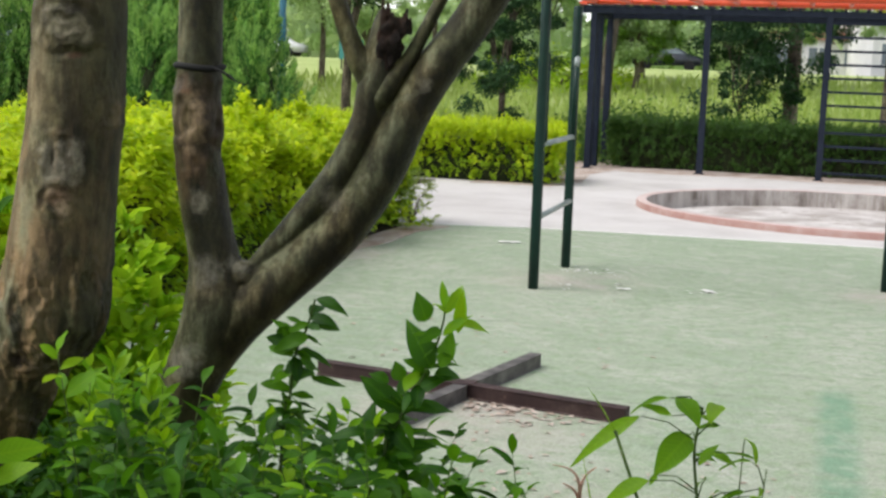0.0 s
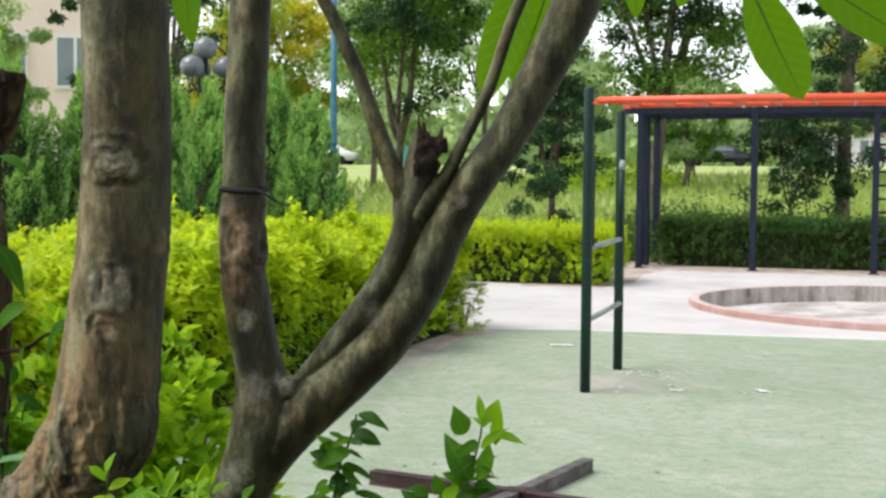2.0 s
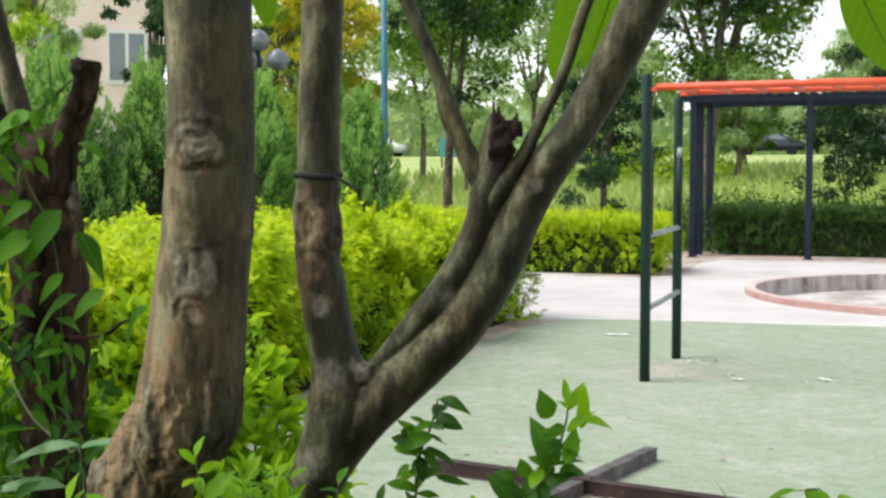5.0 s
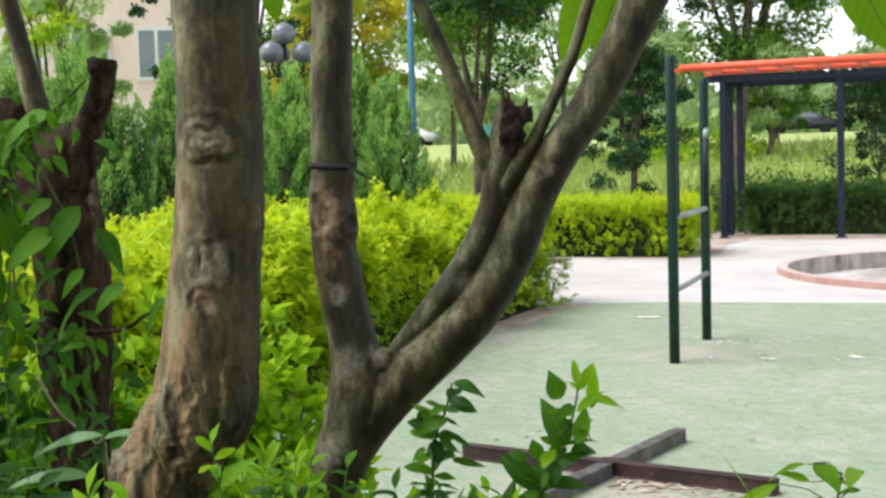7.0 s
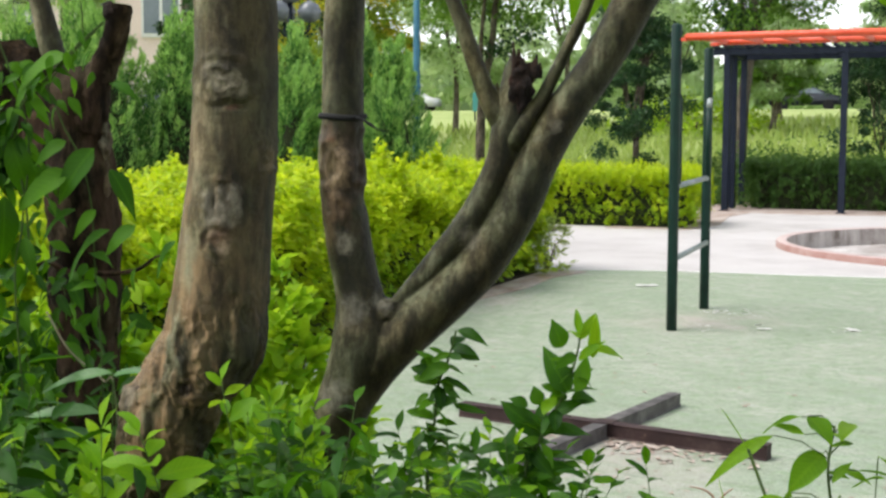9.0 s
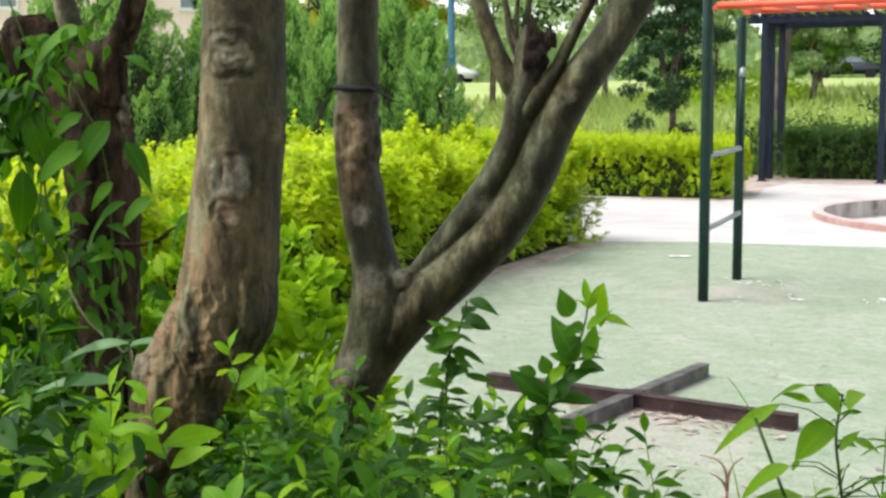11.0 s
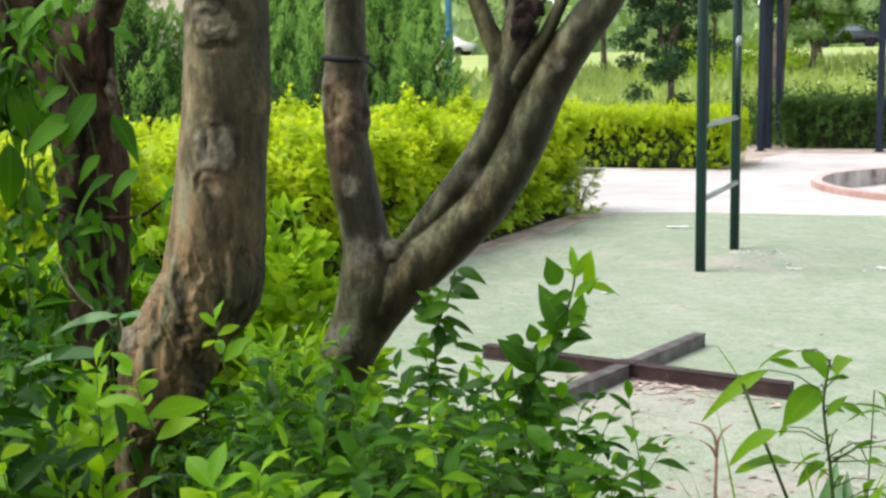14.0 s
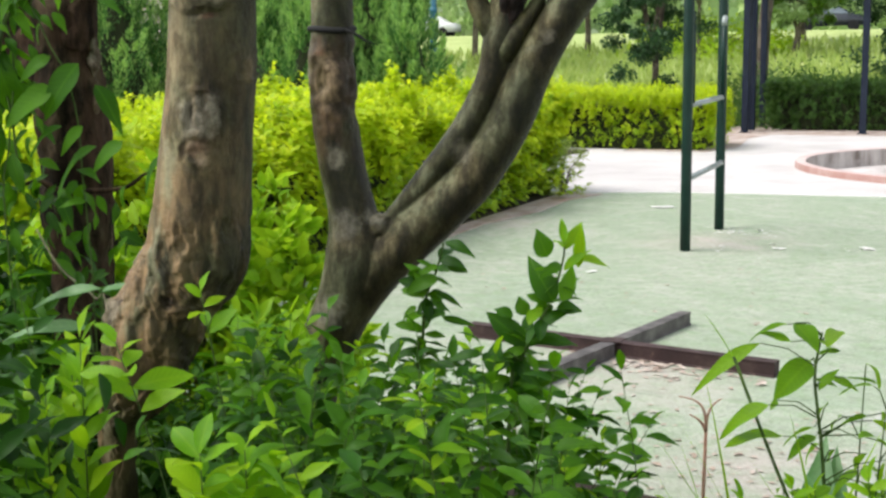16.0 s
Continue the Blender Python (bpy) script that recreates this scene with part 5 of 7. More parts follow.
def build_tree(at, h, spread, trunk_r, n, size, mats, label, fork=0.4, lean=(0, 0), clumps=70, low=0.35, seed=0, droop=0.2):
    """Tapered trunk, forking limbs and a broken crown of leaf clumps."""
    R = random.Random(seed)
    at = Vector(at)
    t = empty("tree", at, label, "tree", "park trees")
    bm = bmesh.new()
    top = at + Vector((lean[0], lean[1], h * fork))
    limb_bm(bm, [(*at, trunk_r * 1.25), (*(at.lerp(top, 0.15)), trunk_r), (*(at.lerp(top, 0.6) + Vector((R.uniform(-.1, .1), R.uniform(-.1, .1), 0))), trunk_r * 0.85), (*top, trunk_r * 0.75)], 20, 14, 0.08, seed, 3)
    part("trunk", bm, BARK_FAR, t, smooth=True)
    ends = []
    for k in range(6):
        bm = bmesh.new()
        a = k * 1.05 + R.uniform(-0.3, 0.3) + seed
        d = Vector((math.cos(a) * spread * R.uniform(0.35, 0.8), math.sin(a) * spread * R.uniform(0.35, 0.8), h * (1 - fork) * R.uniform(0.45, 0.85)))
        mid = top + d * 0.5 + Vector((R.uniform(-.2, .2), R.uniform(-.2, .2), 0.1 * h))
        end = top + d
        limb_bm(bm, [(*(top - Vector((0, 0, trunk_r))), trunk_r * 0.55), (*(top + d * 0.2), trunk_r * 0.42), (*mid, trunk_r * 0.28), (*end, trunk_r * 0.08)], 12, 8, 0.08, seed + k, 3)
        for j in range(3):
            q = mid + Vector((R.uniform(-1, 1) * spread * 0.45, R.uniform(-1, 1) * spread * 0.45, R.uniform(-0.05, 0.3) * h))
            limb_bm(bm, [(*mid, trunk_r * 0.2), (*(mid.lerp(q, 0.5) + Vector((0, 0, 0.1))), trunk_r * 0.12), (*q, trunk_r * 0.03)], 8, 6, 0.05, seed + j, 3)
            ends.append(q)
        ends.append(end)
        part("limb", bm, BARK_FAR, t, smooth=True)
    c = np.array([tuple(e) for e in ends])
    extra = unit(clumps) * (0.45 + 0.55 * rng.random((clumps, 1))) * np.array([spread, spread, h * (1 - low) * 0.5]) + np.array([top.x, top.y, at.z + h * (low + (1 - low) * 0.5)])
    c = np.concatenate([c, extra])
    idx = rng.integers(0, len(c), n)
    cr = (0.3 + 0.9 * rng.random(len(c))) * spread * 0.3
    p = c[idx] + unit(n) * (cr[idx] * rng.random(n) ** 0.5)[:, None] * np.array([1, 1, 0.6])
    way = unit(n) + np.array([0, 0, -droop])
    pick = np.array([R.random() < 0.5 for _ in range(len(c))])[idx]
    for m, mat in ((pick, mats[0]), (~pick, mats[1])):
        if m.sum():
            tagged(cloud("crown", p[m], way[m], unit(int(m.sum())) + np.array([0, 0, 1.2]), size * (0.6 + 0.8 * rng.random(int(m.sum()))), 0.55, mat, t, form="small"), kind="stuff")
    return t

DARKS, YELLOWS, PALES = (LEAF_TREE_DARK, LEAF_TREE_DARK), (LEAF_TREE_YELLOW, LEAF_LIME), (LEAF_HAZED, LEAF_TREE)
build_tree(site(4.6, 29), 9.0, 2.7, 0.16, 40000, 0.11, (LEAF_TREE, LEAF_TREE_DARK), "tall park tree with forked brown trunk", 0.36, (0.2, 0.1), 75, 0.37, 3)
build_tree(site(-1.35, 34), 8.5, 3.0, 0.14, 19000, 0.14, (LEAF_TREE, LEAF_TREE_DARK), "slender park tree with fine spreading branches", 0.3, (0.1, 0), 60, 0.4, 8)
build_tree(site(2.1, 26), 4.4, 1.1, 0.08, 19000, 0.075, (LEAF_TREE_DARK, LEAF_TREE_DARK), "small dark evergreen tree beyond the hedge", 0.35, (0, 0), 44, 0.1, 12)
build_tree(site(8.55, 28), 7.5, 1.6, 0.17, 26000, 0.085, DARKS, "dark shady evergreen tree with airy low foliage", 0.6, (0.1, 0), 44, 0.12, 16)
build_tree(site(7.3, 27.5), 3.6, 1.2, 0.04, 11000, 0.08, (LEAF_TREE_DARK, LEAF_TREE_DARK), "dark airy young evergreen tree beside the pergola", 0.3, (0, 0), 60, 0.12, 19)
build_tree(site(-4.4, 30), 6.5, 2.0, 0.14, 24000, 0.11, YELLOWS, "park tree with yellowing autumn leaves", 0.4, (0, 0), 80, 0.12, 22)
build_tree(site(12.6, 33), 9.5, 3.0, 0.14, 30000, 0.1, (LEAF_TREE, LEAF_TREE_YELLOW), "tall airy park tree behind the pergola", 0.4, (0, 0), 60, 0.3, 27)
build_tree(site(-7.2, 27), 7.5, 1.1, 0.1, 9000, 0.1, DARKS, "dark leafy park tree in front of the pink building", 0.45, (0, 0), 30, 0.42, 31)
build_tree(site(-5.6, 26), 7.0, 1.5, 0.12, 10000, 0.09, DARKS, "dark leafy park tree behind the lamp", 0.45, (0, 0), 40, 0.3, 33)
build_tree(site(-9.7, 26), 6.2, 1.5, 0.09, 16000, 0.1, (LEAF_GOLD_LOW, LEAF_HAZED), "pale green young tree before the pink building", 0.4, (0, 0), 30, 0.3, 35)
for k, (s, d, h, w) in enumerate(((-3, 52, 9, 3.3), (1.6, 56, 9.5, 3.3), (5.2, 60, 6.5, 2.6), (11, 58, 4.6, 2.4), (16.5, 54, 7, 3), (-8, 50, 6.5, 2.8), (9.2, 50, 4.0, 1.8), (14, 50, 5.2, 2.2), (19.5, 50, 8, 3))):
    build_tree(site(s, d), h, w, 0.13, 20000, 0.16, (LEAF_HAZED, LEAF_HAZED) if k % 3 else PALES, "light green park tree across the meadow", 0.35, (0, 0), 60, 0.25, 40 + k)
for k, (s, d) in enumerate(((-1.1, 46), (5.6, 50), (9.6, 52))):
    build_tree(site(s, d), 5.0, 1.7, 0.08, 5200, 0.15, (LEAF_HAZED, LEAF_HAZED), "young green tree on the meadow", 0.42, (0, 0), 40, 0.35, 60 + k)
build_bush("meadow_shrub", site(4.9, 26), 2.0, 1.05, 14000, 0.065, LEAF_HEDGE, "rounded green shrub behind the hedge", 2)
build_bush("meadow_shrub", site(7.6, 26.5), 2.2, 0.95, 9000, 0.065, LEAF_HEDGE, "rounded green shrub behind the hedge", 4)
build_bush("meadow_shrub", site(-0.3, 25.0), 1.4, 1.2, 3200, 0.09, GRASS_BLADE, "pale green shrub at the meadow edge", 5)
build_bush("meadow_shrub", site(6.2, 52), 3.4, 1.3, 4200, 0.16, LEAF_GOLD_LOW, "low clipped yellow-green shrub across the meadow", 7)
build_bush("dry_shrub", (-2.02, 3.4, 0), 0.3, 0.55, 1100, 0.07, GRASS_BLADE, "twiggy half-dry shrub at the hedge end", 9, 0.14)

for k, (s, d, r, h) in enumerate(((-0.88, 4.05, 0.26, 1.06), (-1.1, 3.95, 0.24, 1.1), (-1.5, 3.95, 0.3, 1.02), (-1.85, 3.8, 0.3, 1.0), (-0.72, 3.85, 0.3, 0.6), (-0.98, 4.3, 0.3, 0.8), (-0.8, 3.5, 0.28, 0.52))):
    build_bush("privet_bush", (*site(s, d)[:2], 0), r, h, 2300, 0.062, LEAF_PRIVET, "loose light green privet bush before the hedge", 20 + k, 0.52, "ovate")

# far woods close the view
def far_woods():
    n = 26000
    a = np.radians(rng.uniform(-75, 75, n)) - 0.32
    d = rng.uniform(88, 120, n)
    top = 4.5 + 2.5 * np.array([noise.noise(Vector((math.cos(q) * 14, math.sin(q) * 14, 2))) for q in a])
    p = np.stack([1.98 + np.sin(a) * d, -9.1 + np.cos(a) * d, 2.6 + rng.random(n) ** 0.8 * top], 1)
    tagged(cloud("far_woods", p, unit(n) + np.array([0, 0, -0.3]), unit(n) + np.array([0, 0, 1]), 1.0 + 0.8 * rng.random(n), 0.65, LEAF_HAZED, form="small"), "band of pale green woods beyond the road", "woods", kind="stuff")


far_woods()


def build_house(name, at, size, mat, roof, label, floors=3, bays=5, turn=0):
    w, dp, h = size
    t = empty(name, (0, 0, 0), label, "building")
    part("wall", box_bm((-w / 2, -dp / 2, 0), (w / 2, dp / 2, h), 0.0), mat, t)
    part("roof", box_bm((-w / 2 - 0.3, -dp / 2 - 0.3, h + 0.002), (w / 2 + 0.3, dp / 2 + 0.3, h + 0.5), 0.02), roof, t)
    fh, bw = h / floors, w / bays
    for i in range(floors):
        for j in range(bays):
            x, z = -w / 2 + (j + 0.5) * bw, (i + 0.55) * fh
            f = part("window", box_bm((x - bw * 0.3, -dp / 2 - 0.08, z - fh * 0.28), (x + bw * 0.3, -dp / 2 + 0.05, z + fh * 0.28), 0.0), WHITE_WALL, t, "white window frame")
            for s in (-1, 1):
                part("pane", box_bm((x + s * bw * 0.145 - bw * 0.12, -dp / 2 - 0.085, z - fh * 0.24), (x + s * bw * 0.145 + bw * 0.12, -dp / 2 - 0.02, z + fh * 0.24), 0.0), GLASS_DARK, f)
    t.matrix_basis = pose(*at, 0, 0, turn)


build_house("pink_building", site(-16.6, 46), (8.6, 8, 13), PINK_WALL, WHITE_WALL, "pink rendered building with white framed windows", 4, 4, 34)
build_house("white_building", site(36, 82), (14, 9, 8), WHITE_WALL, ROOF_RED, "white building with red roof beyond the road", 3, 6, 15)
build_house("white_building", site(27.5, 88), (7, 9, 2.4), WHITE_WALL, ROOF_RED, "low white building with red roof beyond the road", 1, 3, 15)


def far_road():
    xs = np.linspace(-80, 90, 30)
    v, f = [], []
    for x in xs:
        for y in (70.0, 77.0):
            v.append((x, y, 2.6))
    for k in range(len(xs) - 1):
        f.append((2 * k, 2 * k + 2, 2 * k + 3, 2 * k + 1))
    tagged(raw("road", v, f, ASPHALT), "grey asphalt road across the meadow", "road", kind="structure")


far_road()


def build_car(at, mat, label, turn=0):
    t = empty("car", (0, 0, 0), label, "car", "parked cars")
    bm = bmesh.new()
    prof = [(-2.1, 0.3), (-2.15, 0.75), (-1.9, 0.95), (-1.2, 1.0), (-0.7, 1.42), (0.6, 1.45), (1.35, 1.0), (2.1, 0.85), (2.15, 0.35)]
    rows = [[bm.verts.new((x, y * (0.82 if z > 1.1 else 1), z)) for x, z in prof] for y in (-0.85, 0.85)]
    for k in range(len(prof)):
        j = (k + 1) % len(prof)
        bm.faces.new((rows[0][k], rows[0][j], rows[1][j], rows[1][k]))
    bm.faces.new(rows[0])
    bm.faces.new(rows[1])
    bmesh.ops.recalc_face_normals(bm, faces=bm.faces[:])
    bmesh.ops.bevel(bm, geom=bm.edges[:], offset=0.06, segments=2, affect="EDGES")
    part("body", bm, mat, t, smooth=True)
    for s in (-1, 1):
        bm = bmesh.new()
        bm.faces.new([bm.verts.new((x, s * (0.862 - 0.13 * (z - 1.0)), z)) for x, z in ((-1.05, 1.03), (-0.65, 1.36), (0.55, 1.38), (1.1, 1.03))])
        part("side_window", bm, GLASS_DARK, t, "dark side glass")
        for x in (-1.35, 1.35):
            bm = bmesh.new()
            add_tube(bm, [(x, s * 0.7, 0.32), (x, s * 0.9, 0.32)], [0.32, 0.32], 18)
            part("wheel", bm, RUBBER, t)
    t.matrix_basis = pose(*at, 0, 0, turn)


for x, y, mat, lab in ((-7.6, 72.5, CAR_DARK, "dark parked car on the far road"), (12, 72, CAR_WHITE, "white parked car on the far road"), (18.5, 74, CAR_WHITE, "white parked car on the far road"), (-33.5, 71, CAR_WHITE, "white parked car on the far road")):
    build_car((x, y, 2.6), mat, lab, 4)


def build_board():
    at = site(-2.2, 62)
    t = empty("notice_board", at, "plain teal board on two posts across the meadow", "board")
    z = at[2]
    part("panel", box_bm((at[0] - 0.6, at[1] - 0.04, z + 0.5), (at[0] + 0.6, at[1] + 0.04, z + 1.4), 0.02), BOARD_TEAL, t)
    for s in (-0.5, 0.5):
        tube_part("leg", [(at[0] + s, at[1] + 0.05, z - 0.05), (at[0] + s, at[1] + 0.05, z + 1.35)], 0.04, SLATE, t)


build_board()


def build_blue_pole():
    x, y, z = site(-2.22, 25)
    t = empty("lamp_post", (x, y, z), "tall teal-blue painted steel pole behind the conifers", "pole")
    part("shaft", add_tube(bmesh.new(), [(x, y, z), (x, y, z + 2.5), (x, y, z + 6.2)], [0.075, 0.068, 0.055], 16), POLE_BLUE, t, smooth=True)
    part("base_flange", add_tube(bmesh.new(), [(x, y, z), (x, y, z + 0.03)], [0.16, 0.16], 16), POLE_BLUE, t)
    part("collar", add_tube(bmesh.new(), [(x, y, z + 2.5), (x, y, z + 2.6)], [0.08, 0.078], 16), POLE_BLUE, t, smooth=True)


build_blue_pole()


def build_globe_lamp():
    x, y, z = site(-3.38, 18)
    t = empty("street_lamp", (x, y, z), "garden lamp with three milky bell covers on scrolled arms", "lamp")
    part("pole", add_tube(bmesh.new(), [(x, y, z), (x, y, z + 1.6), (x, y, z + 3.48)], [0.06, 0.045, 0.035], 14), SLATE, t, smooth=True)
    for a, up in ((0.3, 0.0), (2.4, 0.02), (4.5, 0.0)):
        ex, ey = x + 0.27 * math.cos(a), y + 0.27 * math.sin(a)
        arm = [(x, y, z + 3.08), (x + 0.13 * math.cos(a), y + 0.13 * math.sin(a), z + 3.01), (ex, ey, z + 3.11), (ex, ey, z + 3.21 + up)]
        ar = part("arm", add_tube(bmesh.new(), arm, [0.016] * 4, 8), SLATE, t, smooth=True)
        zz = z + 3.21 + up
        part("cover", add_tube(bmesh.new(), [(ex, ey, zz), (ex, ey, zz + 0.05), (ex, ey, zz + 0.16), (ex, ey, zz + 0.25), (ex, ey, zz + 0.3)], [0.08, 0.15, 0.17, 0.12, 0.02], 18), LAMP_GLASS, ar, "milky bell-shaped cover", True)
    part("cover", add_tube(bmesh.new(), [(x, y, z + 3.48), (x, y, z + 3.53), (x, y, z + 3.64), (x, y, z + 3.73), (x, y, z + 3.78)], [0.08, 0.15, 0.17, 0.12, 0.02], 18), LAMP_GLASS, t, "milky bell-shaped cover", True)


build_globe_lamp()

# ---- meadow grass tufts ----


def meadow_tufts():
    n = 30000
    s, d = rng.uniform(-14, 16, n), 24.5 + rng.random(n) ** 1.6 * 32
    s = s * d / 30
    x, y = 1.98 + 0.948 * s - 0.317 * d, -9.1 + 0.317 * s + 0.948 * d
    keep = y > 16.6
    x, y = x[keep], y[keep]
    z = np.array([ground_height(a, b) for a, b in zip(x, y)]) - 0.04
    m = len(x)
    tagged(cloud("meadow_grass", np.stack([x, y, z], 1), unit(m) * 0.5 + np.array([0, 0, 1.0]), unit(m), 0.25 + 0.35 * rng.random(m), 0.16, GRASS_BLADE), "tall bright meadow grass", "grass", kind="stuff")


meadow_tufts()

# ---- shrubs in the near bed ----
SHAPES = [leaf_mesh("shrub_leaf", LEAF_SHRUB_ONE, length=1, width=w, curl=c, fold=f, seg=8, point=1.1, broadest=0.95) for w, c, f in ((0.48, 0.25, 0.25), (0.4, 0.5, 0.35), (0.48, 0.75, 0.2), (0.38, 0.1, 0.4))]
WIDE = [leaf_mesh("shrub_leaf", LEAF_SHRUB_ONE, length=1, width=w, curl=c, fold=f, seg=8, point=1.0, broadest=1.0) for w, c, f in ((0.54, 0.5, 0.2), (0.5, 0.8, 0.25), (0.58, 0.3, 0.15))]
MIDDLE = [leaf_mesh("shrub_leaf", LEAF_MID_ONE, length=1, width=w, curl=c, fold=0.3, seg=8, point=1.1, broadest=0.95) for w, c in ((0.42, 0.3), (0.38, 0.6), (0.46, 0.15))]
YOUNG = [leaf_mesh("young_leaf", LEAF_YOUNG, length=1, width=w, curl=c, fold=f, seg=8, point=1.1, broadest=0.95) for w, c, f in ((0.4, 0.2, 0.35), (0.42, 0.4, 0.25), (0.34, 0.05, 0.4))]
BROAD = [leaf_mesh("broad_leaf", LEAF_BROAD, length=1, width=w, curl=c, fold=0.25, seg=8, point=1.45) for w, c in ((0.46, 0.3), (0.4, 0.55), (0.44, 0.9))]
BROAD_LIGHT = [leaf_mesh("broad_leaf", LEAF_YOUNG, length=1, width=w, curl=c, fold=0.25, seg=8, point=0.95, broadest=1.05) for w, c in ((0.5, 0.25), (0.44, 0.5))]
VINE = [leaf_mesh("vine_leaf", LEAF_VINE, length=1, width=w, curl=c, fold=0.3, seg=8, point=1.5) for w, c in ((0.46, 0.45), (0.4, 0.6), (0.46, 0.35))]
BLADE = [leaf_mesh("blade_leaf", LEAF_LANCE, length=1, width=0.2, curl=c, fold=0.3, seg=8) for c in (0.25, 0.5)]


def hanging_leaf_mesh(width, curl, seg=16):
    """A blunt leaf with a narrow darker midrib down its middle."""
    verts, faces, which = [], [], []
    for i in range(seg + 1):
        t = i / seg
        w = width * 0.5 * math.sin(math.pi * t ** 1.15) ** 0.62 if 0 < t < 1 else 0.001
        rib = min(w * 0.5, 0.011 * (1.15 - t))
        z = -curl * t * t + 0.012 * math.sin(t * 9)
        verts += [(-w, t, z + 0.16 * w), (-rib, t, z), (rib, t, z), (w, t, z + 0.1 * w)]
    for i in range(seg):
        for k in range(3):
            a = 4 * i + k
            faces.append((a, a + 1, a + 5, a + 4))
            which.append(1 if k == 1 else 0)
    me = bpy.data.meshes.new("hanging_leaf")
    me.from_pydata(verts, [], faces)
    me.materials.append(LEAF_HANGING)
    me.materials.append(MIDRIB)
    me.polygons.foreach_set("material_index", which)
    me.polygons.foreach_set("use_smooth", [True] * len(faces))
    me.update()
    return me


HANG = [hanging_leaf_mesh(w, c) for w, c in ((0.4, 0.03), (0.3, 0.08))]
rnd = random.Random(5)


def put_leaf(name, meshes, parent, at, way, length, up=(0, 0, 1), roll=0.0, label=""):
    ob = new(name, meshes[rnd.randrange(len(meshes))])
    y = Vector(way).normalized()
    x = y.cross(Vector(up))
    if x.length < 0.05:
        x = y.cross(Vector((1, 0, 0)))
    x.normalize()
    z = x.cross(y)
    m = Matrix((x, y, z)).transposed().to_4x4()
    m = Matrix.Translation(at) @ m @ Matrix.Rotation(roll, 4, "Y") @ Matrix.Diagonal((length, length, length, 1))
    ob.parent = parent
    ob.matrix_parent_inverse = placed(parent).inverted()
    ob.matrix_basis = m
    return tagged(ob, label)


def stem_points(base, tip, bend, n=9):
    base, tip = Vector(base), Vector(tip)
    return [base.lerp(tip, k / (n - 1)) + Vector(bend) * math.sin(math.pi * k / (n - 1)) for k in range(n)]


def leafy_stem(mat, thing, base, tip, leaves, size, meshes, tips, start=0.35, bend=(0, 0, 0), rise=0.35, tip_share=0.18, r=0.0034, name="leaf", spin0=0.0, face=0.0, nest=True):
    """A stem with leaves in a spiral; the last ones at the tip are young."""
    pts = stem_points(base, tip, bend)
    owner = part("stem", add_tube(bmesh.new(), pts, [r * (1 - 0.75 * k / 8) for k in range(9)], 6), mat, thing, smooth=True)
    owner = owner if nest else thing
    for k in range(leaves):
        f = start + (1 - start) * (k + rnd.random() * 0.6) / leaves
        i = min(int(f * 8), 7)
        p = pts[i].lerp(pts[i + 1], f * 8 - i)
        a = spin0 + k * 2.4 + rnd.uniform(-0.4, 0.4)
        steep = rise + (0.45 if f > 1 - tip_share else 0) + rnd.uniform(-0.3, 0.3)
        way = Vector((math.cos(a), math.sin(a), steep))
        s = size * rnd.uniform(0.65, 1.2) * (0.7 if f > 0.93 else 1)
        put_leaf(name, tips if f > 1 - tip_share else meshes, owner, p, way, s, up=(0.317 * face, -0.948 * face, 1), roll=rnd.uniform(-0.5, 0.5))
    put_leaf(name, tips, owner, pts[-1], (pts[-1] - pts[-2]).normalized() + Vector((rnd.uniform(-.5, .5), rnd.uniform(-.5, .5), 0)), size * 0.7)


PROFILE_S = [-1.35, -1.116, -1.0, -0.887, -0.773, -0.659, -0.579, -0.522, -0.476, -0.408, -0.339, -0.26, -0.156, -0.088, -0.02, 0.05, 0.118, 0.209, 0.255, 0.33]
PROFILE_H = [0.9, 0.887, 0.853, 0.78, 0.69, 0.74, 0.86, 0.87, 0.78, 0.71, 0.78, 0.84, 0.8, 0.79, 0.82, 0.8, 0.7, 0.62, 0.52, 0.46]


